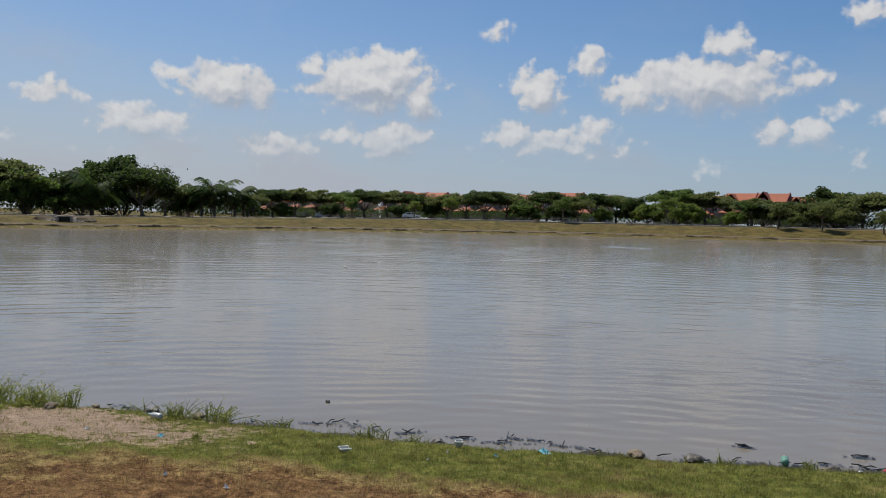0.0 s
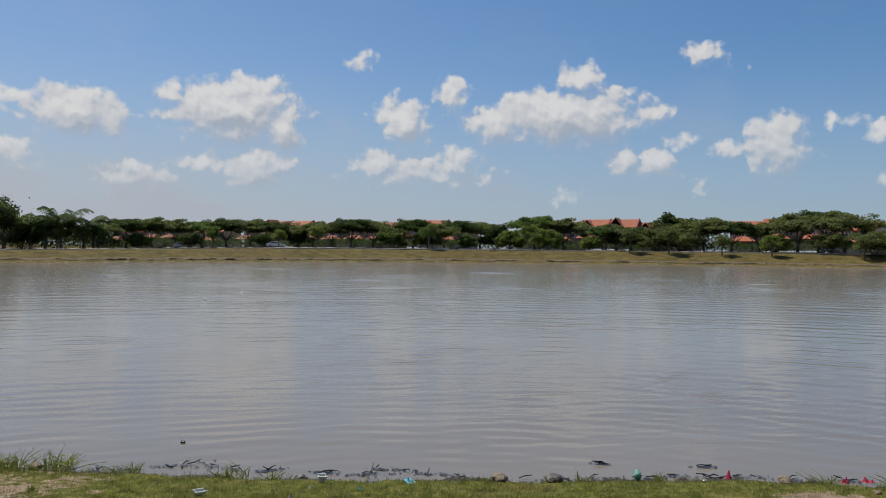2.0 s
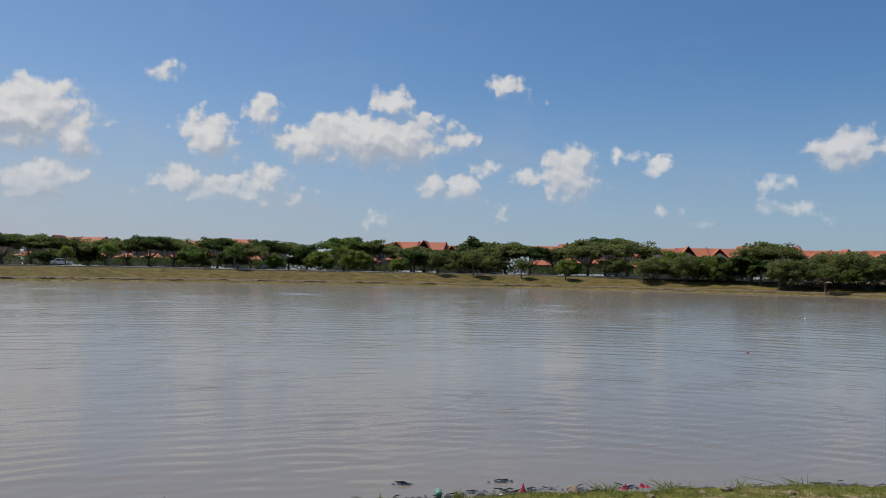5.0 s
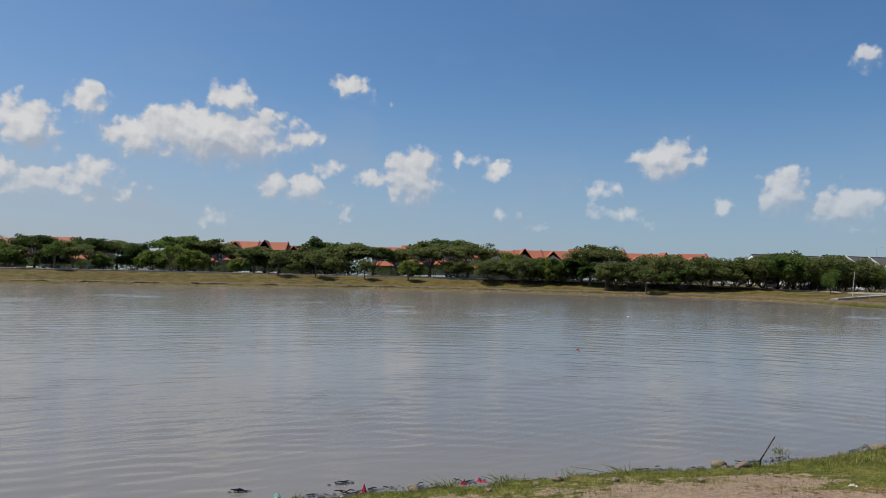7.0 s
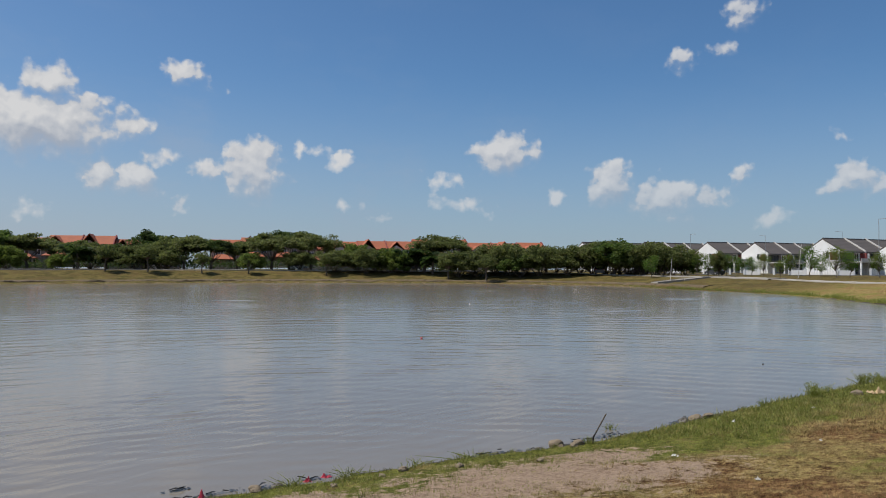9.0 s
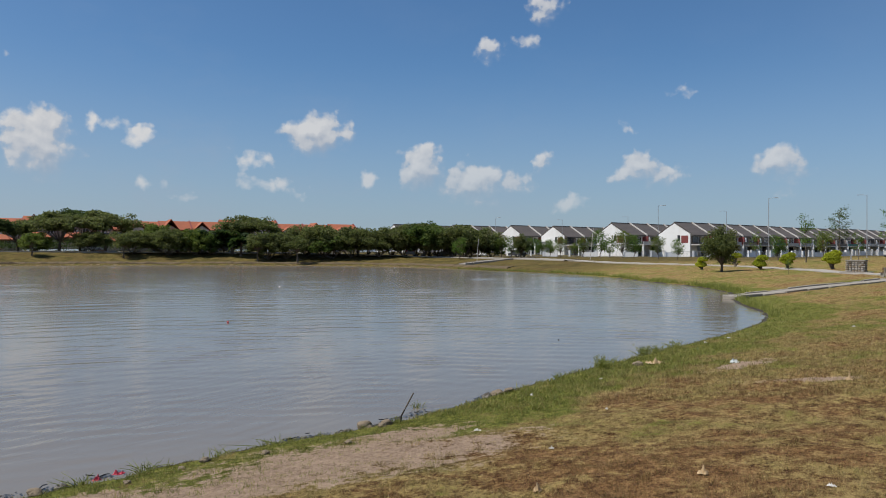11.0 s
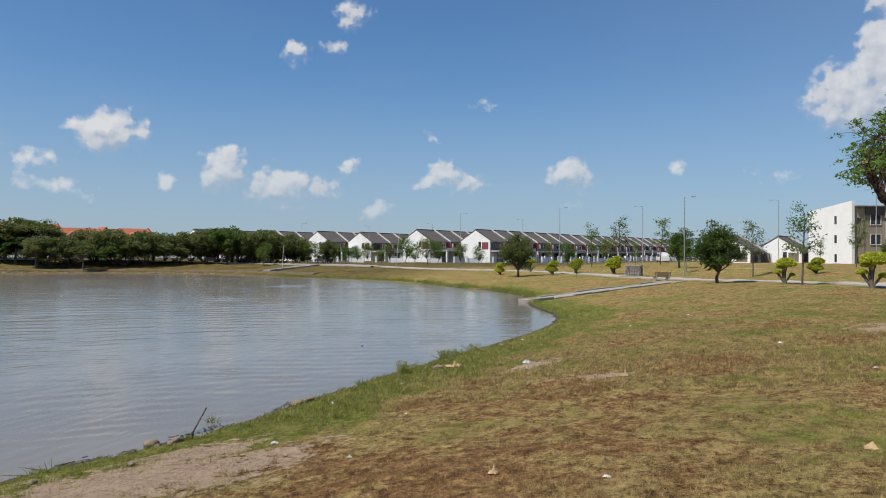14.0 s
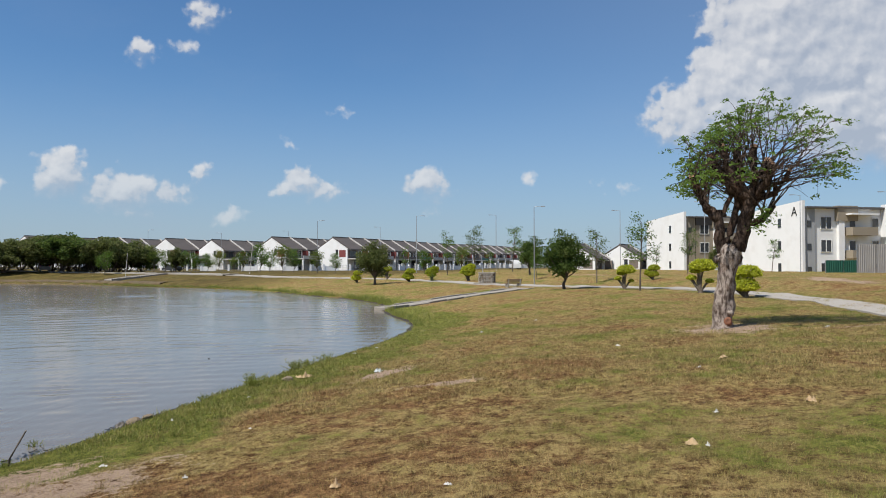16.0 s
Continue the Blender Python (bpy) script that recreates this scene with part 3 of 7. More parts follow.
def bare_soil(x, y, d):
    out = np.zeros(np.shape(x))
    for cx, cy, a, b, turn in BARE:
        c, s = math.cos(radians(turn)), math.sin(radians(turn))
        u, v = ((x - cx) * c + (y - cy) * s) / a, (-(x - cx) * s + (y - cy) * c) / b
        out = np.maximum(out, 1.05 - 0.7 * np.sqrt(u * u + v * v))
    beach = step(60, 80, y + 0.5 * np.maximum(x - 60, 0)) * (1 - step(1.7, 2.4, d))
    verge = step(12.5, 14.0, d) * (1 - step(18, 21, d)) * step(45, 70, x) * step(30, 60, y)
    return np.clip(np.maximum(np.maximum(out, 0.38 * beach), 0.58 * verge), 0, 1)


def lushness(x, y, d):
    band = 1.0 - step(1.5, 2.9, d + 0.5 * ripple(x, y, 3.0, 5.0))
    parched = 0.38 * np.exp(-(((x - 8) / 6.0) ** 2 + ((y - 1.5) / 3.2) ** 2)) + np.exp(-(((x + 2) / 4.8) ** 2 + ((y - 4.6) / 2.6) ** 2))
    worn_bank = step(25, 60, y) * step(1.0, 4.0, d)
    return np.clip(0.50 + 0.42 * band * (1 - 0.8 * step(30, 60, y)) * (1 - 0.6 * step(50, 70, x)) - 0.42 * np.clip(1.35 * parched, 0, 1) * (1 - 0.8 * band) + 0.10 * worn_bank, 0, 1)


def set_masks(ob, x, y, d):
    # third mask: full nearby, low across the lake, where turf takes its shade-darkened colour
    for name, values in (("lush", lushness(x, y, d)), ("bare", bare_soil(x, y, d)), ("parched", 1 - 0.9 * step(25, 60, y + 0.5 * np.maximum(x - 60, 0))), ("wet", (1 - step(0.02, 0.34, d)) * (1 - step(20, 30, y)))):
        layer = ob.data.attributes.new(name, "FLOAT", "POINT")
        layer.data.foreach_set("value", values.astype(np.float32))


def build_ground():
    rings = np.concatenate([[0.01, 0.4, 1.0, 1.7, 2.4, 3.0], np.geomspace(3.4, 320, 300), np.geomspace(330, 4200, 40)])
    turns = np.linspace(0, 2 * np.pi, 720, endpoint=False)
    r, a = np.meshgrid(rings, turns, indexing="ij")
    x, y = (r * np.sin(a)).ravel(), (r * np.cos(a)).ravel()
    d = shore_distance(x, y)
    verts = np.stack([x, y, land(x, y, d)], -1)
    k = len(turns)
    i, j = np.meshgrid(np.arange(len(rings) - 1), np.arange(k), indexing="ij")
    q = (j + 1) % k
    faces = np.stack([i * k + j, (i + 1) * k + j, (i + 1) * k + q, i * k + q], -1).reshape(-1, 4)[:, ::-1]
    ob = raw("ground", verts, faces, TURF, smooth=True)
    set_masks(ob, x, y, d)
    return tagged(ob, "sloping lake bank of dry brown and green mown grass", "ground", kind="structure")


build_ground()


def wave_field(rings, turns, seed):
    """A field of wind ripples in long, slightly crossed crests, of unit size, on a grid of rings and turns."""
    g = np.random.default_rng(seed)
    kr, kt = np.fft.fftfreq(rings)[:, None], np.fft.fftfreq(turns)[None, :]
    band = np.zeros((rings, turns))
    for lean, weight in ((0.08, 1.0), (-0.2, 0.8), (0.4, 0.5)):
        band += weight * np.exp(-((np.abs(kr) - 0.125) / 0.045) ** 2) * np.exp(-((kt - lean * kr) / 0.055) ** 2)
    band += 0.9 * np.exp(-((np.abs(kr) - 0.05) / 0.02) ** 2) * np.exp(-((kt + 0.1 * kr) / 0.026) ** 2)
    h = np.fft.ifft2(np.fft.fft2(g.normal(0, 1, (rings, turns))) * band).real
    return h / h.std()


def build_water():
    rings, turns = np.geomspace(6.0, 190, 640), np.radians(np.linspace(-80, 140, 600))
    r, a = np.meshgrid(rings, turns, indexing="ij")
    x, y = r * np.sin(a), r * np.cos(a)
    d = shore_distance(x.ravel(), y.ravel()).reshape(x.shape)
    gust = np.clip(0.9 + 0.45 * ripple(x, y, 34.0, 2.0) + 0.3 * ripple(x, y, 13.0, 5.0), 0.35, 1.5)
    calm = step(-0.1, 1.0 + 0.04 * r, -d)
    z = WAVE_SLOPE * (1.25 - 0.5 * step(12, 50, r)) * 0.0085 * r * wave_field(*r.shape, 3) * gust * (0.25 + 0.75 * calm)
    verts = np.stack([x.ravel(), y.ravel(), z.ravel()], -1)
    k = len(turns)
    i, j = np.meshgrid(np.arange(len(rings) - 1), np.arange(k - 1), indexing="ij")
    faces = np.stack([i * k + j, i * k + j + 1, (i + 1) * k + j + 1, (i + 1) * k + j], -1).reshape(-1, 4)
    near = (d < 2.5).ravel()
    faces = faces[near[faces].any(1)]
    used, faces = np.unique(faces, return_inverse=True)
    tagged(raw("water", verts[used], faces.reshape(-1, 4), WATER, smooth=True), "muddy grey-brown lake with small wind ripples", "lake", kind="structure")


WAVE_SLOPE = 0.015
build_water()


def ribbon(name, line, width, thick, mat, lift=0.02):
    """A strip of paving that follows the ground."""
    p = np.asarray(line, float)
    seg = np.concatenate([[0], np.cumsum(np.linalg.norm(np.diff(p, axis=0), axis=1))])
    s = np.arange(0, seg[-1], 0.8)
    p = np.stack([np.interp(s, seg, p[:, 0]), np.interp(s, seg, p[:, 1])], -1)
    way = np.gradient(p, axis=0)
    way /= np.linalg.norm(way, axis=1)[:, None]
    side = np.stack([way[:, 1], -way[:, 0]], -1)
    cols = []
    for f in (-0.5, -0.25, 0.0, 0.25, 0.5):
        q = p + side * f * width
        cols.append(np.stack([q[:, 0], q[:, 1], land(q[:, 0], q[:, 1])], -1))
    level = np.mean([c[:, 2] for c in cols], axis=0)
    for c in cols:
        c[:, 2] = np.maximum(level, c[:, 2]) + lift
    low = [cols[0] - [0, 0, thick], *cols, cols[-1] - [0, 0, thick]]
    verts = np.stack(low, 1).reshape(-1, 3)
    k = len(low)
    i, j = np.meshgrid(np.arange(len(p) - 1), np.arange(k - 1), indexing="ij")
    faces = np.stack([i * k + j, i * k + j + 1, (i + 1) * k + j + 1, (i + 1) * k + j], -1).reshape(-1, 4)
    return raw(name, verts, faces, mat)


NEAR_PATH = [(-6, -11.5), (6, -11.4), (15.5, -10.7), (24.0, -11.7), (30.5, -12.7), (37, -12.6), (44, -11.6), (50, -9.2), (57, -4.9), (64, -0.5), (74, 4.5), (87, 11.8), (98, 26), (108, 38)]
tagged(ribbon("pavement", NEAR_PATH, 1.75, 0.12, PAVING), "pale concrete footpath across the lawn", "footpath", kind="structure")
far_walk = np.concatenate([[(108, 38), (117, 48)], [(127, 66), (129, 82), (122, 100), (108, 120), (90, 137), (66, 148), (38, 152), (8, 151), (-16, 144), (-42, 130), (-66, 112), (-92, 84)]])
tagged(ribbon("pavement", far_walk, 2.6, 0.2, PAVING, 0.12), "pale concrete footpath along the lake bank", "footpath", kind="structure")
far_road = [(260, -40), (190, 5), (168, 40), (158, 70), (150, 100), (128, 132), (98, 156), (64, 172), (30, 182), (-10, 188), (-50, 180), (-110, 150)]
tagged(ribbon("road", far_road, 6.5, 0.2, ASPHALT, 0.03), "grey asphalt road behind the lake bank", "road", kind="structure")


# ---------------------------------------------------------------- trees
def crown_clumps(rng, count, radius, low, high, hollow=0.35, low_part=-0.5):
    """Clump centres spread through the outer part of a crown that is wider than high."""
    a = rng.uniform(0, 2 * np.pi, count)
    e = np.arcsin(rng.uniform(low_part, 1.0, count))
    r = rng.uniform(hollow, 1.0, count) ** 0.7
    mid, half = (low + high) / 2, (high - low) / 2
    wob = 1 + 0.18 * np.sin(a * 2 + rng.uniform(0, 6)) + 0.12 * np.sin(a * 5 + rng.uniform(0, 6))
    return np.stack([np.cos(a) * np.cos(e) * radius * r * wob, np.sin(a) * np.cos(e) * radius * r * wob, mid + np.sin(e) * half * r], -1)


def broad_tree(name, rng, high, radius, trunk, thick, clumps, per_clump, leaf, mat, label, flat=0.45, spread=1.0, category="tree", group="", bark=BARK, hollow=0.4, low_part=-0.5):
    """Trunk, limbs that reach the clumps, and a crown of separate leaves."""
    ob = thing(name, label, category, group)
    centres = crown_clumps(rng, clumps, radius, trunk * 0.85, high - 0.3, hollow, low_part)
    fork = np.array([rng.normal(0, 0.1), rng.normal(0, 0.1), trunk])
    wood = [tube([(0, 0, -0.25), (rng.normal(0, 0.05), rng.normal(0, 0.05), trunk * 0.5), fork, fork + [0.05, 0, (high - trunk) * 0.4]],
                 [thick * 1.25, thick * 0.9, thick * 0.75, thick * 0.25], 8)]
    for c in centres[: min(26, clumps)]:
        start = fork * [1, 1, rng.uniform(0.8, 1.05)]
        mid = start + (c - start) * 0.55 + [0, 0, -0.08 * radius]
        wood.append(tube([start, mid, c], [thick * 0.42, thick * 0.24, thick * 0.06], 5))
    raw("trunk", *joined(wood), bark, ob, smooth=True)
    size = radius * 0.20 * spread
    pts = np.repeat(centres, per_clump, 0) + np.clip(rng.normal(0, 1, (clumps * per_clump, 3)), -1.7, 1.7) * [size, size, size * flat]
    raw("crown", *leaves(rng, pts, leaf, leaf * 0.55), mat, ob)
    return ob


def palm(name, rng, high, fronds, span, label, group=""):
    ob = thing(name, label, "palm tree", group)
    bend = rng.normal(0, 0.25, 2)
    top = np.array([bend[0], bend[1], high])
    raw("trunk", *tube([(0, 0, -0.25), (0, 0, high * 0.4), top * [0.6, 0.6, 0.8], top], [0.3, 0.24, 0.22, 0.2], 8), BARK, ob, smooth=True)
    blades, ribs = [], []
    for i in range(fronds):
        a = 2.4 * i + rng.normal(0, 0.2)
        rise = rng.uniform(0.15, 1.7)
        s = np.linspace(0, 1, 9)
        out = span * s * (1 - 0.18 * s * s)
        z = rise * span * 0.75 * s - span * (0.55 + 0.2 * rise) * s**2.2
        mid = np.stack([np.cos(a) * out, np.sin(a) * out, z], -1) + top
        ribs.append(tube(mid, np.linspace(0.035, 0.008, 9), 4))
        side = np.array([-np.sin(a), np.cos(a), 0])
        for u in np.linspace(0.12, 0.98, 26):
            p = np.array([np.interp(u, s, mid[:, k]) for k in range(3)])
            length = span * 0.26 * math.sin(math.pi * min(1, u * 0.85 + 0.15)) + 0.08
            for sgn in (-1, 1):
                tip = p + side * sgn * length * 0.8 + np.array([np.cos(a), np.sin(a), 0]) * length * 0.5 - [0, 0, length * rng.uniform(0.35, 0.7)]
                w = np.array([np.cos(a), np.sin(a), 0.2]) * 0.085
                blades.append((np.stack([p - w, p + w, (p + tip) / 2 + w, tip]), np.array([[0, 1, 2, 3]])))
    raw("fronds", *joined(blades), LEAF_PALM, ob)
    raw("ribs", *joined(ribs), LEAF_PALM, ob)
    return ob


USED = set()


def stand(model, m, scale=(1, 1, 1)):
    """Puts a model in its place; the second time and after, a copy of it."""
    if model.name in USED:
        ob = copy_thing(model, m)
    else:
        ob = model
        USED.add(model.name)
        ob.matrix_basis = m
    ob.scale = scale
    return ob


def plant(model, x, y, turn, size=1.0, tall=1.0):
    return stand(model, Matrix.Translation((x, y, ground_z(x, y) - 0.02)) @ pose(0, 0, 0, 0, 0, turn), (size, size, size * tall))


def at_bearing(bearing, distance):
    b = radians(bearing)
    return distance * math.sin(b), distance * math.cos(b)


rng = np.random.default_rng(5)
def lobed_tree(name, rng, high, radius, low, thick, lobes, pads, per_pad, leaf, mat, label, flat=0.5, under=-0.15, ring=0.62, group="trees along the far bank", spread=0.42):
    """Trunk and limbs that carry a few overlapping lobes of foliage, each made of dense pads of leaves."""
    ob = thing(name, label, "tree", group)
    turns = 2.4 * np.arange(lobes) + rng.normal(0, 0.25, lobes)
    out = radius * ring * np.sqrt((np.arange(lobes) + 0.3) / lobes) * rng.uniform(0.85, 1.15, lobes)
    size = radius * rng.uniform(0.36, 0.5, lobes)
    deep = (high - low) * 0.5
    z = low + deep * (1.05 - 0.55 * (out / radius) ** 2) + rng.normal(0, 0.12, lobes) * deep
    mids = np.stack([np.cos(turns) * out, np.sin(turns) * out, z], -1)
    fork = np.array([rng.normal(0, 0.15), rng.normal(0, 0.15), low * 0.72])
    wood = [tube([(0, 0, -0.25), fork * [0.4, 0.4, 0.5], fork], [thick * 1.3, thick, thick * 0.85], 8)]
    for m in mids:
        wood.append(tube([fork, (fork + m) / 2 + [0, 0, -0.06 * radius], m], [thick * 0.5, thick * 0.32, thick * 0.12], 5))
    raw("trunk", *joined(wood), BARK, ob, smooth=True)
    pts = []
    for i in range(pads):
        m, s = mids[i % lobes], size[i % lobes]
        e, a, r = math.asin(rng.uniform(under, 1.0)), rng.uniform(0, 2 * np.pi), rng.uniform(0.55, 1.0)
        c = m + np.array([math.cos(a) * math.cos(e) * s, math.sin(a) * math.cos(e) * s, math.sin(e) * min(s, deep * 0.8)]) * r
        v = rng.normal(0, 1, (per_pad, 3))
        v *= (rng.uniform(0.05, 1, (per_pad, 1)) ** 0.4) / np.linalg.norm(v, axis=1)[:, None]
        pts.append(c + v * s * spread * [1, 1, flat])
    raw("crown", *leaves(rng, np.concatenate(pts), leaf, leaf * 0.65), mat, ob)
    return ob


umbrella = [lobed_tree("umbrella_tree", np.random.default_rng(20 + i), 9.0, 6.2, 3.0, 0.27, 12, 125, 85, 0.40, m,
                       "dark green spreading rain tree on the far bank")
            for i, m in enumerate((LEAF_OLIVE, LEAF_MID, LEAF_DARK))]
round_tree = [lobed_tree("round_tree", np.random.default_rng(30 + i), 8.0, 4.3, -0.6, 0.2, 11, 140, 85, 0.36, m,
                         "dense green bushy tree on the far bank", 0.75, -0.8, 0.7)
              for i, m in enumerate((LEAF_DARK, LEAF_LIGHT, LEAF_MID))]
grove_tree = [lobed_tree("bushy_tree", np.random.default_rng(36 + i), 8.0, 4.6, -0.2, 0.2, 13, 140, 80, 0.36, m,
                         "broad olive-green bushy tree by the far path", 0.75, -0.7, 0.75)
              for i, m in enumerate((LEAF_OLIVE, LEAF_MID))]
# bearing, distance, height, kind of crown (0 to 2 spreading, 3 to 5 bushy, 6 and 7 broad and bushy)
FAR_TREES_A = [(-32, 150, 12.5, 3), (-30.2, 152, 13.5, 0), (-28.4, 150, 10.5, 5), (-26.6, 154, 11.0, 3), (-25.2, 150, 9, 5), (-23.6, 176, 15.5, 3),
               (-22.6, 172, 13.5, 3), (-21.4, 148, 10.0, 2), (-19.9, 152, 9.2, 0), (-18.8, 158, 7.5, 3), (-14.3, 172, 7.4, 0),
               (-12.6, 178, 8.4, 2), (-10.9, 182, 8.2, 0)]
FAR_TREES_B = [(-9.3, 186, 8.6, 0), (-7.6, 186, 8.8, 1), (-5.9, 188, 8.8, 2), (-4.2, 188, 8.8, 0), (-2.4, 186, 8.2, 2), (-0.9, 184, 7.0, 3),
               (1.6, 190, 7.6, 2), (4.6, 186, 8.6, 0), (6.0, 180, 7.2, 5), (7.6, 184, 9.2, 2), (9.9, 166, 7.4, 0),
               (12.6, 182, 9.0, 0), (13.9, 176, 7.0, 3), (14.9, 172, 6.6, 4)]
FAR_TREES_C = [(16.6, 178, 9, 1), (17.6, 166, 6.2, 4), (21.6, 176, 8.4, 0), (23.6, 170, 7.4, 2), (25.2, 168, 8.4, 6),
               (26.0, 172, 8.8, 3), (27.0, 196, 15.0, 3), (28.6, 172, 10.0, 0), (30.4, 172, 9.6, 2), (33.2, 166, 6.6, 4), (34.6, 168, 9.8, 0),
               (35.9, 176, 10.6, 2), (37.4, 168, 9.4, 0)]
FAR_TREES_D = [(39.2, 160, 7.2, 6), (40.8, 164, 8.2, 4), (42.2, 160, 7.4, 3), (44.2, 158, 7.0, 5), (47.0, 162, 9.4, 0), (48.3, 152, 6.8, 6),
               (51.0, 154, 8.2, 6), (52.3, 152, 8.0, 6), (55.6, 158, 7.0, 7), (59.0, 152, 7.8, 6), (60.1, 156, 9.0, 7), (62.6, 146, 8.2, 6), (63.7, 148, 7.6, 6)]
FAR_TREES_F = [(54.3, 150, 7.8, 6), (56.4, 150, 7.6, 6), (57.3, 154, 8.2, 4), (58.2, 150, 8.4, 6), (59.7, 148, 8.8, 7), (60.6, 150, 8.8, 6), (61.8, 148, 8.8, 6), (63.1, 152, 8.0, 4),
               (64.6, 150, 6.4, 5), (53.0, 150, 7.4, 7), (49.6, 152, 7.0, 6)]
FAR_TREES_E = [(-11.8, 176, 5.0, 5), (-8.4, 178, 4.6, 3), (-3.3, 178, 5.0, 3), (0.3, 182, 8.2, 0),
               (3.0, 182, 8.4, 2), (8.7, 176, 6.4, 3), (10.9, 178, 8.4, 2), (11.6, 170, 5.4, 5), (18.8, 178, 8.6, 0), (20.6, 166, 4.8, 4),
               (22.6, 168, 6.8, 6), (27.4, 168, 6.6, 6), (32.2, 176, 8.0, 0), (36.6, 164, 6.0, 6),
               (41.5, 158, 6.8, 6), (43.3, 158, 6.6, 4), (45.2, 160, 6.2, 3), (53.4, 154, 6.4, 7), (61.2, 150, 7.6, 7)]
models = umbrella + round_tree + grove_tree
spin = random.Random(4)
for b, dist, h, k in FAR_TREES_A + FAR_TREES_B + FAR_TREES_C + FAR_TREES_D + FAR_TREES_E + FAR_TREES_F:
    x, y = at_bearing(b, dist)
    base = 9.0 if k < 3 else 8.0
    s = h / base
    plant(models[k], x, y, spin.uniform(0, 360), s * spin.uniform(0.9, 1.12), spin.uniform(0.74, 0.86) if k < 3 else spin.uniform(0.80, 0.98))


bank_tree = [broad_tree("bank_tree", np.random.default_rng(140 + i), 4.4, 1.5, 1.9, 0.13, 26, 90, 0.26, m,
                        "small dark-trunked tree with a rounded crown on the far bank", 0.7, 1.0, group="small trees on the far bank", low_part=-0.6)
             for i, m in enumerate((LEAF_MID, LEAF_OLIVE, LEAF_LIGHT))]
# bearing, distance, size, model
for b, dist, size, k in ((-16.8, 150, 1.0, 1), (-15.4, 149, 1.0, 1), (-13.9, 150, 0.8, 2), (-6.8, 156, 0.95, 0), (8.8, 154, 1.15, 0), (16.2, 160, 1.25, 2), (23.5, 158, 1.2, 1),
                         (26.2, 158, 1.3, 1), (29.8, 158, 1.0, 1), (33.0, 158, 1.0, 2), (38.6, 156, 1.15, 1), (0.5, 158, 1.1, 2), (47.6, 150, 1.2, 1), (50.4, 146, 1.2, 1), (-2.2, 158, 0.9, 2)):
    x, y = at_bearing(b, dist)
    plant(bank_tree[k], x, y, spin.uniform(0, 360), size)


# ---------------------------------------------------------------- houses of the estate
def hip_roof(bm, x0, x1, y0, y1, z, rise, inset, lip=0.14):
    a = [bm.verts.new(v) for v in ((x0, y0, z), (x1, y0, z), (x1, y1, z), (x0, y1, z))]
    c = [bm.verts.new((x, y, z - lip)) for x, y in ((x0, y0), (x1, y0), (x1, y1), (x0, y1))]
    ym = (y0 + y1) / 2
    r = [bm.verts.new((x0 + inset, ym, z + rise)), bm.verts.new((x1 - inset, ym, z + rise))]
    bm.faces.new((a[0], a[1], r[1], r[0]))
    bm.faces.new((a[2], a[3], r[0], r[1]))
    bm.faces.new((a[1], a[2], r[1]))
    bm.faces.new((a[3], a[0], r[0]))
    for i in range(4):
        bm.faces.new((a[i], c[i], c[(i + 1) % 4], a[(i + 1) % 4]))
    bm.faces.new(c)
    bmesh.ops.recalc_face_normals(bm, faces=bm.faces)
    return bm


def framed_window(parent, x, z, w, h, y, frame_mat=WHITE_WALL, bars=1):
    """A window in a wall that looks towards -y."""
    pane = part("window", boxed((x - w / 2, x + w / 2, y - 0.03, y + 0.02, z, z + h)), GLASS, parent)
    bars_mesh = bmesh.new()
    t = 0.08
    box(bars_mesh, x - w / 2 - t, x + w / 2 + t, y - 0.09, y - 0.032, z - t, z)
    box(bars_mesh, x - w / 2 - t, x + w / 2 + t, y - 0.09, y - 0.032, z + h, z + h + t)
    for i in range(bars + 2):
        u = x - w / 2 + w * i / (bars + 1)
        box(bars_mesh, u - t / 2, u + t / 2, y - 0.088, y - 0.034, z, z + h)
    part("window_frame", bars_mesh, frame_mat, pane)
    return pane


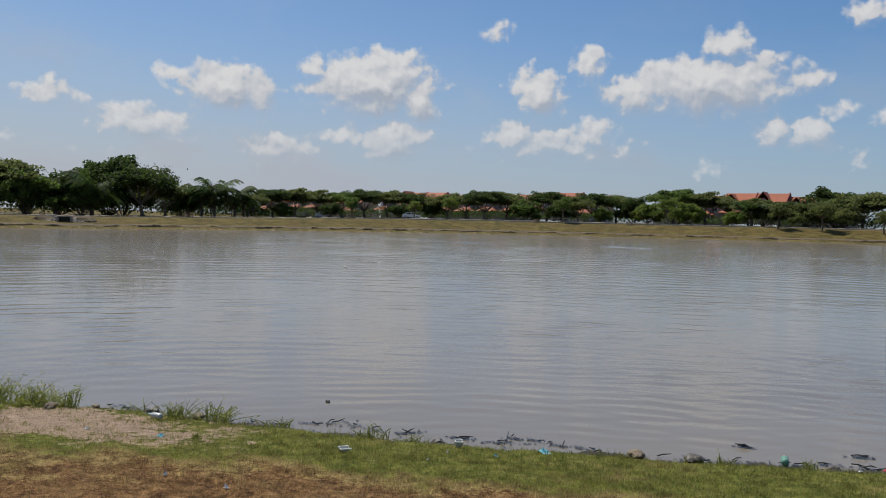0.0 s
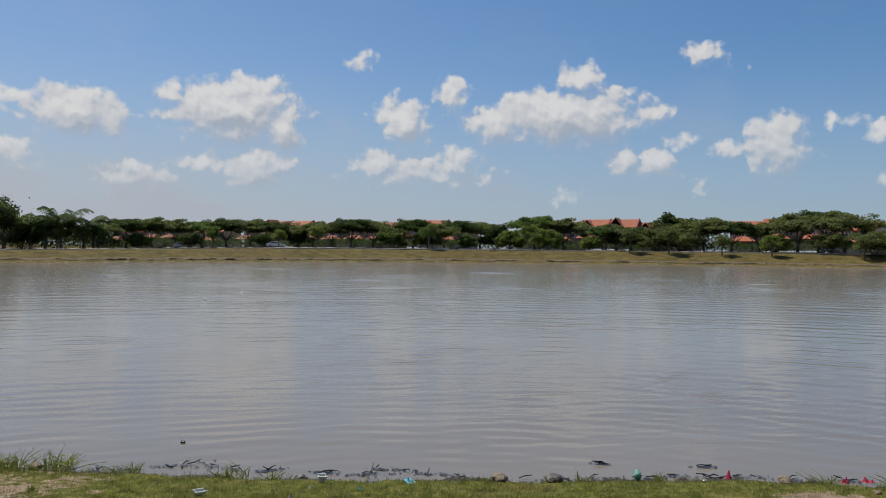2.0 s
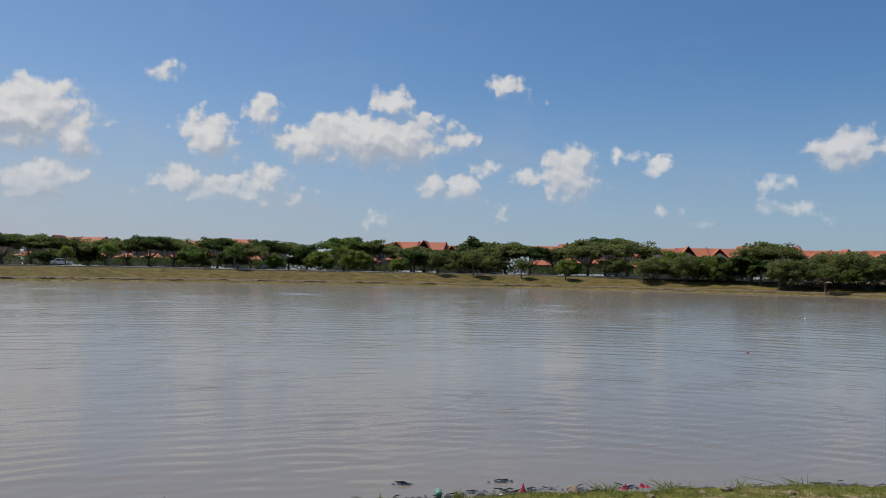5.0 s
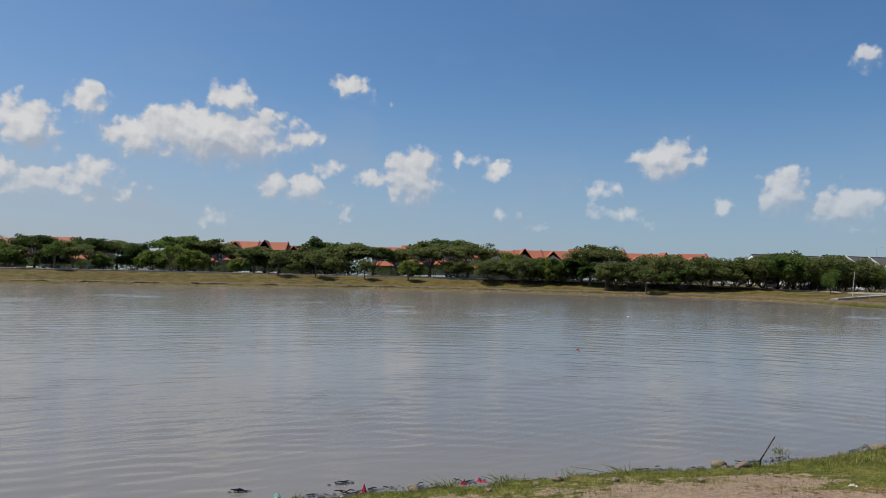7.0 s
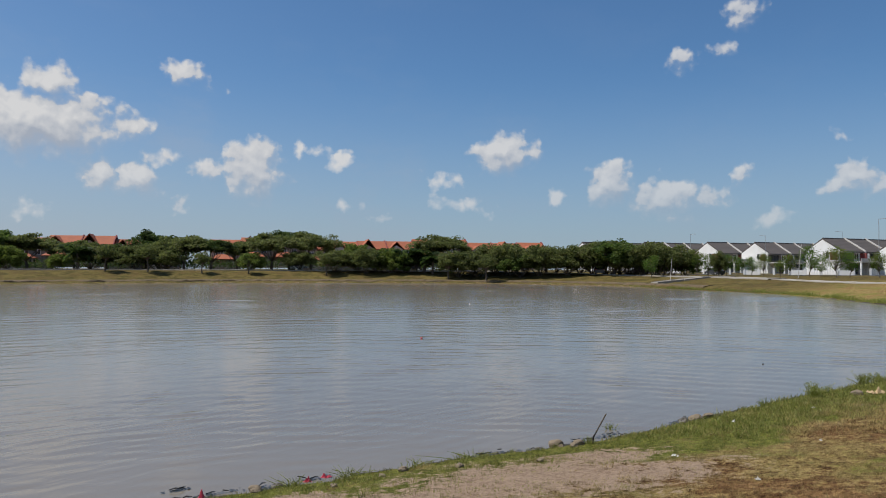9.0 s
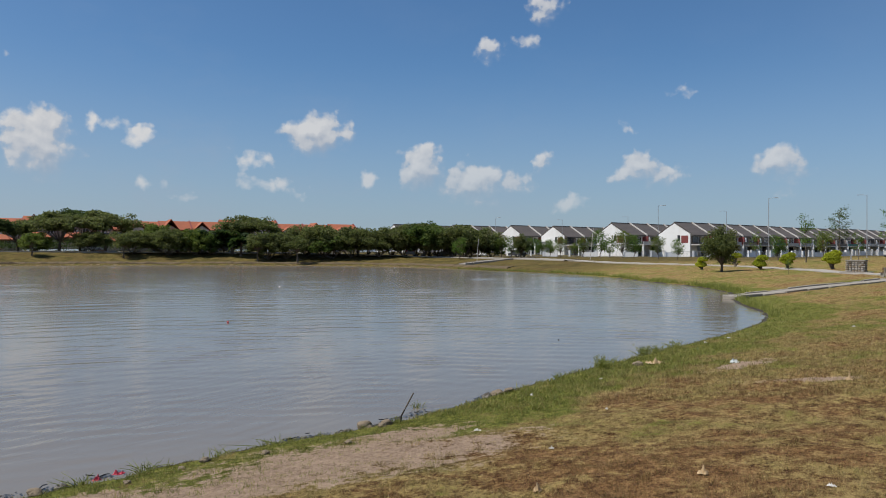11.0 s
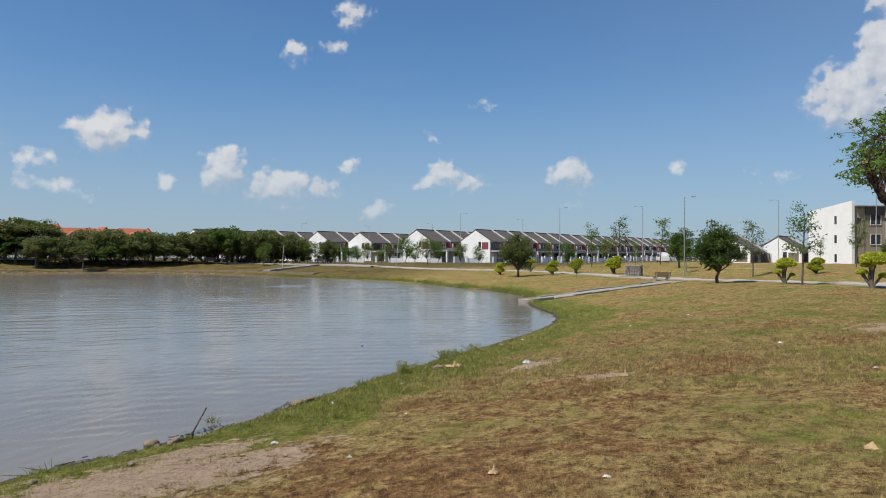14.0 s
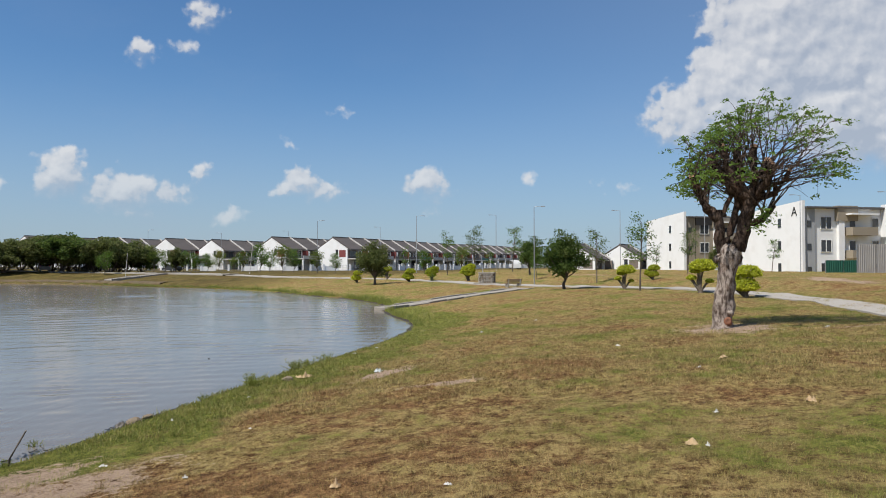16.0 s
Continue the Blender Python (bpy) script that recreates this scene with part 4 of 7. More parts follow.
def orange_house(i, wall, second):
    """Two storeys, tiled gable over a bay, car porch with its own tiled roof, low front wall. Looks to -y."""
    w = 8.6
    ob = thing("terrace_house", "two-storey terrace house with orange tiled roof and car porch", "house", "orange-roofed terrace houses")
    part("wall", boxed((-w / 2, w / 2, 0, 9.5, -0.4, 6.0)), wall, ob)
    bay = bmesh.new()
    prism(bay, [(-3.6, 3.1), (0.2, 3.1), (0.2, 5.9), (-1.7, 7.1), (-3.6, 5.9)], -1.3, 0.05)
    part("bay", bay, second, ob)
    roof = bmesh.new()
    prism(roof, [(-0.7, 5.75), (4.75, 8.3), (10.2, 5.75), (10.2, 5.95), (4.75, 8.55), (-0.7, 5.95)], -w / 2, w / 2)
    bmesh.ops.rotate(roof, verts=roof.verts, matrix=Matrix.Rotation(radians(90), 3, "Z"))
    part("roof", roof, ORANGE_ROOF, ob)
    cap = bmesh.new()
    top = (7.42, 8.9, 8.25)[i]
    prism(cap, [(-4.1, 5.65), (-1.7, top - 0.22), (0.7, 5.65), (0.7, 5.85), (-1.7, top), (-4.1, 5.85)], -1.8, 4.6)
    part("bay_roof", cap, ORANGE_ROOF, ob)
    part("party_wall", boxed((w / 2 - 0.12, w / 2 + 0.12, -0.4, 9.6, 5.4, 6.3)), wall, ob)
    fin = bmesh.new()
    prism(fin, [(-0.8, 5.7), (4.75, 8.3), (10.3, 5.7), (10.3, 6.1), (4.75, 8.85), (-0.8, 6.1)], -0.14, 0.14)
    bmesh.ops.rotate(fin, verts=fin.verts, matrix=Matrix.Rotation(radians(90), 3, "Z"))
    bmesh.ops.translate(fin, vec=(w / 2, 0, 0), verts=fin.verts)
    part("roof_fin", fin, RED_WALL, ob)
    porch = bmesh.new()
    hip_roof(porch, -4.2, 2.6, -5.8, -0.05, 2.75, 1.35, 2.2)
    part("porch_roof", porch, ORANGE_ROOF, ob)
    for x in (-3.9, 2.3):
        part("porch_post", boxed((x - 0.17, x + 0.17, -5.5, -5.16, -0.4, 2.7)), wall, ob)
    framed_window(ob, -1.7, 3.7, 2.0, 1.4, -1.3, bars=2)
    framed_window(ob, 2.2, 3.7, 1.5, 1.4, 0.0)
    framed_window(ob, 1.4, 0.5, 2.4, 1.9, 0.0, bars=2)
    part("front_door", boxed((-2.8, -1.7, -0.06, 0.02, -0.1, 2.1)), DARK_WALL, ob)
    part("front_wall", boxed((-w / 2, 1.1, -9.2, -9.0, -0.4, 1.2)), wall, ob)
    part("gate_pier", boxed((3.9, w / 2, -9.25, -8.95, -0.4, 1.5)), wall, ob)
    gate = bmesh.new()
    for k in range(12):
        box(gate, 1.15 + k * 0.235, 1.2 + k * 0.235, -9.14, -9.08, 0.0, 1.5)
    box(gate, 1.1, 3.9, -9.15, -9.07, 1.42, 1.5)
    part("gate", gate, DARK_WALL, ob)
    return ob


orange = [orange_house(0, CREAM_WALL, PALE_WALL), orange_house(1, SAND_WALL, CREAM_WALL), orange_house(2, BROWN_WALL, PALE_WALL)]


def row_of(models, start, end, width, gaps=(), lift=0.0, mirror=False):
    """Houses side by side from start to end, fronts to the right of the way."""
    a, b = Vector(start), Vector(end)
    way = (b - a).normalized()
    turn = math.degrees(math.atan2(way.y, way.x))
    count = int((b - a).length / width)
    for i in range(count):
        if i in gaps:
            continue
        p = a + way * width * (i + 0.5)
        m = models[(i * 7 + i // 3) % len(models)]
        stand(m, Matrix.Translation((p.x, p.y, ground_z(p.x, p.y) + lift + (0.8 if (i // 2) % 3 == 1 else -0.15 if (i // 2) % 3 == 2 else 0.1) * (lift > 0))) @ pose(0, 0, 0, 0, 0, turn))


row_of(orange, (-75, 318), (55, 240), 8.6, (6,), 0.2)
row_of(orange, (66, 232), (208, 140), 8.6, (6,), 0.2)


def barge(deep, x, eave, ridge):
    """A thin dark board along both slopes of a gable."""
    bm = bmesh.new()
    prism(bm, [(-0.85, eave - 0.35), (-0.85, eave - 0.1), (deep / 2, ridge + 0.1), (deep + 0.85, eave - 0.1), (deep + 0.85, eave - 0.35), (deep / 2, ridge - 0.2)], x - 0.12, x - 0.03)
    bmesh.ops.rotate(bm, verts=bm.verts, matrix=Matrix.Rotation(radians(90), 3, "Z"))
    return bm


def grey_house(accent, awning):
    """Two storeys, dark tiled roof with white party walls, coloured fin and porch at the front. Looks to -y."""
    w, deep, eave, ridge = 7.4, 8.4, 5.2, 8.0
    ob = thing("terrace_house", "two-storey white terrace house with dark grey tiled roof", "house", "grey-roofed terrace houses")

    def across(outline, x0, x1):
        bm = bmesh.new()
        prism(bm, outline, x0, x1)
        bmesh.ops.rotate(bm, verts=bm.verts, matrix=Matrix.Rotation(radians(90), 3, "Z"))
        return bm

    part("wall", across([(0, -0.4), (deep, -0.4), (deep, eave), (deep / 2, ridge - 0.25), (0, eave)], -w / 2, w / 2), WHITE_WALL, ob)
    part("roof", across([(-0.8, eave - 0.3), (deep / 2, ridge - 0.15), (deep + 0.8, eave - 0.3), (deep + 0.8, eave - 0.1), (deep / 2, ridge + 0.1), (-0.8, eave - 0.1)],
                        -w / 2 + 0.1, w / 2 - 0.1), GREY_ROOF, ob)
    part("ridge_tile", boxed((-w / 2 + 0.12, w / 2 - 0.12, deep / 2 - 0.16, deep / 2 + 0.16, ridge + 0.02, ridge + 0.2)), DARK_WALL, ob)
    part("gutter", boxed((-w / 2 + 0.12, w / 2 - 0.2, -0.95, -0.81, eave - 0.36, eave - 0.2)), DARK_WALL, ob)
    fin = across([(-0.95, eave - 0.5), (-0.95, eave + 0.12), (deep / 2, ridge + 0.35), (deep + 0.9, eave + 0.12), (deep + 0.9, eave - 0.5), (deep / 2, ridge - 0.3)], -0.2, 0.2)
    bmesh.ops.translate(fin, vec=(w / 2, 0, 0), verts=fin.verts)
    part("party_wall", fin, PALE_WALL, ob)
    part("front_fin", boxed((w / 2 - 0.62, w / 2 - 0.24, -1.5, -0.02, 2.9, eave - 0.4)), accent, ob)
    part("white_fin", boxed((w / 2 - 0.2, w / 2 + 0.2, -1.7, -0.02, 0.0, eave - 0.55)), WHITE_WALL, ob)
    # flat dark panel stands for the shade of a balcony recess that isn't modelled
    part("front_panel", boxed((-w / 2 + 0.25, w / 2 - 2.6, -0.08, 0.015, 2.95, 4.8)), BROWN_WALL, ob)
    framed_window(ob, -1.4, 3.3, 2.9, 1.4, -0.09, DARK_WALL, 2)
    framed_window(ob, 1.9, 3.4, 1.2, 1.3, 0.0, WHITE_WALL, 1)
    framed_window(ob, 0.9, 0.2, 3.0, 2.2, 0.0, DARK_WALL, 2)
    part("balcony_rail", boxed((-w / 2 + 0.3, w / 2 - 0.7, -4.9, -4.8, 2.92, 3.5)), awning, ob)
    part("porch_slab", boxed((-w / 2 + 0.2, w / 2 - 0.25, -5.0, -0.02, 2.65, 2.9)), PALE_WALL, ob)
    for x in (-w / 2 + 0.4, w / 2 - 0.4):
        part("porch_post", boxed((x - 0.15, x + 0.15, -4.9, -4.6, -0.4, 2.65)), WHITE_WALL, ob)
    part("front_wall", boxed((-w / 2, -1.0, -7.2, -7.05, -0.4, 1.4)), WHITE_WALL, ob)
    part("gate_pier", boxed((w / 2 - 0.5, w / 2, -7.25, -7.0, -0.4, 1.7)), WHITE_WALL, ob)
    part("barge_board", barge(deep, -w / 2, eave, ridge), DARK_WALL, ob)
    part("end_window", boxed((-w / 2 - 0.03, -w / 2 + 0.02, 2.6, 3.3, 3.7, 5.0)), GLASS, ob)
    part("end_panel", boxed((-w / 2 - 0.04, -w / 2 + 0.02, 0.5, 2.3, 3.2, 4.9)), accent, ob)
    return ob


grey = [grey_house(RED_WALL, PALE_WALL), grey_house(BROWN_WALL, TEAL_WALL), grey_house(RED_WALL, BROWN_WALL), grey_house(DARK_WALL, PALE_WALL)]
way = Vector((0.935, -0.354))
# bearing and distance of each row's first ridge end, length of the row
for b, dist, length in ((77.8, 188, 150), (73.4, 190, 100), (69.2, 215, 90), (66.1, 217, 90), (61.8, 226, 80), (57.4, 226, 80)):
    sx, sy = at_bearing(b, dist)
    start = Vector((sx, sy)) - Vector((-way.y, way.x)) * 4.2
    row_of(grey, start, start + way * length, 7.4)


# ---------------------------------------------------------------- shrubs at the road and woods beyond the houses
def far_woods(name, line, deep, high, count, leaf, seed, label):
    """A belt of foliage too far off to tell one tree from the next."""
    g = np.random.default_rng(seed)
    p = np.asarray(line, float)
    seg = np.concatenate([[0], np.cumsum(np.linalg.norm(np.diff(p, axis=0), axis=1))])
    s = g.uniform(0, seg[-1], count)
    x, y = np.interp(s, seg, p[:, 0]) + g.normal(0, deep, count), np.interp(s, seg, p[:, 1]) + g.normal(0, deep, count)
    top = high * np.clip(0.72 + 0.35 * ripple(s, s * 0.3, 17.0, seed) + 0.25 * ripple(s, s, 6.0, seed + 1), 0.25, 1.3)
    z = land(x, y) + top * np.sqrt(g.uniform(0, 1, count))
    ob = raw(name, *leaves(g, np.stack([x, y, z], -1), leaf, leaf * 0.6), LEAF_DARK)
    tagged(ob, label, "foliage", kind="stuff")


far_woods("woods", [(-260, 250), (-150, 330), (-60, 350), (60, 300), (140, 240), (250, 165)], 5.0, 7.5, 16000, 0.9, 2, "distant belt of dark trees behind the houses")
far_woods("woods", [(-125, 125), (-97, 139), (-82, 147), (-68, 156), (-58, 162)], 2.4, 9.6, 34000, 0.5, 3, "thick dark wood beyond the lake")
far_woods("hedge", [(-58, 162), (-50, 166), (-40, 170)], 1.5, 4.2, 6000, 0.42, 6, "thick dark shrubs beside the palms")
far_woods("hedge", [(-48, 186), (-30, 196), (-10, 200), (20, 195), (60, 185)], 1.5, 3.3, 14000, 0.38, 4, "rough dark shrubs in front of the houses")
far_woods("hedge", [(102, 222), (116, 212), (130, 202)], 1.2, 5.0, 4500, 0.42, 8, "dark shrubs between the house rows")
far_woods("hedge", [(60, 185), (95, 168), (125, 146), (150, 122)], 1.5, 3.2, 12000, 0.38, 5, "rough dark shrubs in front of the houses")


palms = [palm("palm_tree", np.random.default_rng(80 + i), h, 22, span, "palm tree with arching dark green fronds", "palm trees")
         for i, (h, span) in enumerate(((3.6, 5.2), (2.6, 3.6)))]
for b, dist, k, s in ((-17.5, 152, 0, 1.1), (-16.6, 150, 0, 1.25), (-15.2, 152, 0, 1.05), (-24.6, 152, 0, 1.4), (-18.4, 155, 1, 1.0), (-14.6, 154, 1, 1.0), (-26.8, 152, 1, 1.3), (44.6, 158, 1, 1.15), (45.8, 158, 1, 1.2),
                      (43.6, 160, 1, 1.1), (46.4, 156, 1, 1.0), (54.8, 156, 1, 1.1), (17.0, 170, 1, 1.0), (21.8, 165, 1, 1.2), (48.0, 160, 1, 0.9)):
    x, y = at_bearing(b, dist)
    plant(palms[k], x, y, spin.uniform(0, 360), s)


# ---------------------------------------------------------------- trees, shrubs and lamps across the lawn
def sapling(name, rng, high, radius, clumps, per_clump, leaf, mat, label, category="tree", group="young trees on the lawn"):
    """A thin stem with a few ascending branches and sparse tufts of leaves."""
    ob = thing(name, label, category, group)
    lean = rng.normal(0, 0.06, 2)
    top = np.array([lean[0] * high, lean[1] * high, high * 0.96])
    stem = [np.array([0, 0, -0.15]), top * [0.3, 0.3, 0.35], top * [0.7, 0.7, 0.7], top]
    wood = [tube(stem, [0.055, 0.045, 0.03, 0.008], 6)]
    pts = []
    for i in range(clumps):
        u = rng.uniform(0.42, 1.0)
        root = np.array([np.interp(u, [0, 0.35, 0.7, 1], [s[k] for s in stem]) for k in range(3)])
        a = rng.uniform(0, 2 * np.pi)
        out = radius * rng.uniform(0.35, 1.0) * (1.25 - 0.6 * u)
        tip = root + [math.cos(a) * out, math.sin(a) * out, rng.uniform(0.1, 0.5) * radius]
        wood.append(tube([root, (root + tip) / 2 + [0, 0, 0.06], tip], [0.018, 0.012, 0.004], 4))
        pts.append(tip + rng.normal(0, 1, (per_clump, 3)) * [radius * 0.2, radius * 0.2, radius * 0.15])
    raw("trunk", *joined(wood), BARK, ob, smooth=True)
    raw("crown", *leaves(rng, np.concatenate(pts), leaf, leaf * 0.5), mat, ob)
    return ob


def cloud_bush(name, rng, pads, label, mat=LEAF_YELLOW):
    """A clipped bush: a gnarled dark stem that forks to flat-bottomed pads of small leaves."""
    ob = thing(name, label, "bush", "clipped bushes by the path")
    wood, pts = [tube([(0, 0, -0.1), (0.03, 0, 0.12), (-0.02, 0.02, 0.32)], [0.15, 0.11, 0.09], 8)], []
    for x, y, z, r in pads:
        for _ in range(3):
            px, py = x + rng.normal(0, r * 0.3), y + rng.normal(0, r * 0.3)
            wood.append(tube([(rng.normal(0, 0.03), 0, 0.08), (px * 0.45 + rng.normal(0, 0.05), py * 0.45, z * 0.5), (px, py, z)], [0.07, 0.05, 0.022], 6))
        k = int(4200 * r)
        v = rng.normal(0, 1, (k, 3))
        v /= np.linalg.norm(v, axis=1)[:, None]
        v[:, 2] = np.where(v[:, 2] < 0, v[:, 2] * 0.45, v[:, 2])
        lump = 1 + 0.16 * ripple(v[:, 0] * r + x, v[:, 1] * r + v[:, 2] * r, 0.3, z)
        pts.append(np.array([x, y, z]) + v * r * (rng.uniform(0.55, 1.0, k) ** 0.5 * lump)[:, None] * [1, 1, 0.66])
    raw("trunk", *joined(wood), BARK, ob, smooth=True)
    raw("crown", *leaves(rng, np.concatenate(pts), 0.095, 0.055, -0.2), mat, ob)
    return ob


lawn_tree = [broad_tree("shade_tree", np.random.default_rng(50 + i), 4.5, 1.5, 0.75, 0.12, 56, 165, 0.17, m,
                        "young shade tree with a dense uneven green crown on the lawn", 0.8, 0.85, group="shade trees on the lawn", hollow=0.2, low_part=-0.92)
             for i, m in enumerate((LEAF_MID, LEAF_OLIVE))]
thin_tree = [sapling("sapling", np.random.default_rng(60 + i), 4.0, 0.9, 24, 42, 0.13, m,
                     "slender sapling with a sparse crown of fresh leaves") for i, m in enumerate((LEAF_FRESH, LEAF_MID, LEAF_FRESH))]
street_tree = [broad_tree("street_tree", np.random.default_rng(65 + i), 4.6, 1.2, 1.1, 0.07, 24, 70, 0.19, m,
                          "young roadside tree with a thin open crown", 0.9, 1.3, group="young trees along the road", low_part=-0.8)
               for i, m in enumerate((LEAF_FRESH, LEAF_LIGHT))]
# bearing, distance, height, model (0, 1 dense; 2 to 4 sparse; 5, 6 roadside)
LAWN_TREES = [(94.9, 52.2, 4.3, 0), (80.9, 76.5, 4.7, 1), (66.9, 150, 5.0, 1), (100.2, 46.3, 4.3, 2), (97.2, 62, 4.2, 3), (103.5, 80, 4.4, 3), (109.0, 98, 4.0, 4),
              (101.4, 88, 3.0, 2), (105.6, 80, 3.2, 1), (85.2, 68.3, 1.25, 2), (88.3, 100, 6.0, 3), (91.1, 108, 6.4, 4), (92.4, 78, 4.2, 0),
              (92.9, 72, 2.6, 4), (86.3, 92, 5.0, 2), (89.4, 84, 2.8, 2)]
STREET_TREES = [(64.4, 150, 4.6, 5), (63.4, 152, 4.2, 6), (68.2, 150, 4.2, 5), (69.8, 150, 4.6, 6), (70.8, 142, 3.2, 6), (72.6, 148, 6.2, 5),
                (74.2, 136, 5.4, 6), (75.0, 138, 4.8, 5), (76.7, 130, 4.2, 6), (81.4, 110, 4.2, 3), (83.2, 112, 4.0, 2), (62.3, 138, 4.4, 5), (65.4, 146, 4.4, 6), (66.2, 155, 4.8, 5), (69.0, 156, 4.2, 5),
                (71.4, 158, 4.6, 6), (67.4, 156, 4.6, 5), (73.3, 152, 4.4, 5), (78.0, 128, 3.8, 5), (87.4, 118, 4.4, 6), (84.6, 120, 4.2, 5)]
kinds = lawn_tree + thin_tree + street_tree
for b, dist, h, k in LAWN_TREES + STREET_TREES:
    x, y = at_bearing(b, dist)
    s = h / (4.4 if k < 2 else 4.0 if k < 5 else 4.6)
    plant(kinds[k], x, y, spin.uniform(0, 360), s * 0.95)

bushes = [cloud_bush("clipped_bush", np.random.default_rng(70), [(0.14, 0.0, 1.05, 0.55), (-0.42, 0.1, 0.78, 0.27), (0.0, -0.1, 0.48, 0.58), (-0.42, -0.1, 0.55, 0.33)],
                     "yellow-green clipped bush with rounded pads"),
          cloud_bush("clipped_bush", np.random.default_rng(71), [(0.12, 0.0, 1.35, 0.66), (-0.2, 0.1, 1.15, 0.34), (-0.42, 0.0, 0.78, 0.26), (0.48, 0.0, 0.62, 0.2)],
                     "yellow-green clipped bush on dark twisted stems"),
          cloud_bush("clipped_bush", np.random.default_rng(72), [(0.0, 0.0, 0.85, 0.6), (0.22, 0.1, 1.12, 0.4), (-0.28, 0, 0.7, 0.42), (0.1, -0.2, 0.55, 0.45)],
                     "round yellow-green clipped bush by the path")]
for x, y, k, s in ((41.3, -10.5, 1, 1.0), (35.6, -11.0, 0, 1.05), (74.5, 2.8, 2, 1.2), (77.9, 6.6, 2, 1.1), (77.8, 8.9, 0, 1.0), (81.5, 14.9, 0, 0.95),
                   (86.0, 12.3, 1, 0.85), (47.9, -7.7, 1, 0.85), (57.6, -11.3, 0, 0.8)):
    plant(bushes[k], x, y, -105 + spin.uniform(-20, 20), s)


def street_lamp(high, arm):
    ob = thing("street_lamp", "tall galvanised street lamp with a single arm", "street lamp", "street lamps")
    raw("pole", *tube([(0, 0, -0.2), (0, 0, high * 0.5), (0, 0, high)], [0.06, 0.05, 0.04], 8), STEEL, ob, smooth=True)
    raw("arm", *tube([(0, 0, high - 0.05), (arm * 0.5, 0, high + 0.03), (arm, 0, high + 0.06)], [0.03, 0.028, 0.025], 6), STEEL, ob, smooth=True)
    part("lamp_head", boxed((arm - 0.1, arm + 0.45, -0.09, 0.09, high + 0.0, high + 0.09), bevel=0.03), STEEL, ob)
    part("base_plate", boxed((-0.22, 0.22, -0.22, 0.22, -0.1, 0.06)), CONCRETE, ob)
    return ob


lamp = street_lamp(9.6, 0.9)
for b, dist, h, turn in ((92.7, 62, 6.2, -90), (84.0, 132, 9.8, -85), (89.9, 128, 9.2, 90), (98.9, 126, 9.6, 90), (76.7, 160, 10.4, -80), (81.3, 186, 10.4, 100),
                         (65.0, 205, 9.6, -80), (69.9, 205, 9.4, 100), (74.6, 200, 9.9, 100), (104.7, 112, 9.6, 80), (110.8, 104, 9.4, 90), (95.6, 210, 10, 80),
                         (116.0, 90, 8.2, 90)):
    x, y = at_bearing(b, dist)
    ob = plant(lamp, x, y, turn, h / 9.6)


# ---------------------------------------------------------------- the big pruned tree
def stone_mesh(g, size, flat=0.6, detail=2):
    """One rounded, uneven stone."""
    bm = bmesh.new()
    bmesh.ops.create_icosphere(bm, subdivisions=detail, radius=1.0)
    off = Vector(g.uniform(-50, 50, 3))
    for v in bm.verts:
        v.co *= 1 + 0.35 * noise.noise(v.co * 1.2 + off) + 0.12 * noise.noise(v.co * 3.1 + off)
        v.co = Vector((v.co.x * size, v.co.y * size * 0.8, v.co.z * size * flat))
    for f in bm.faces:
        f.smooth = False
    return bm


def limb_line(g, start, end, sag, kinks, steps=10):
    """A crooked line between two points that leaves low and turns up."""
    start, end = np.asarray(start, float), np.asarray(end, float)
    t = np.linspace(0, 1, steps)[:, None]
    knee = start + (end - start) * [0.62, 0.62, 0.30] + [0, 0, sag]
    line = (1 - t) ** 2 * start + 2 * t * (1 - t) * knee + t * t * end
    return line + g.normal(0, kinks, line.shape) * np.sin(np.pi * t)


def knobbly(points, radii, sides, coarse, fine):
    """A tube with swellings and furrows in its surface."""
    v, f = tube(points, radii, sides)
    mids = np.repeat(np.asarray(points, float), sides, 0)
    out = v - mids
    out /= np.linalg.norm(out, axis=1)[:, None] + 1e-9
    bump = np.array([noise.noise(Vector(p) * 2.6) * coarse + noise.noise(Vector((p[0] * 9, p[1] * 9, p[2] * 4))) * fine for p in v])
    return v + out * bump[:, None], f


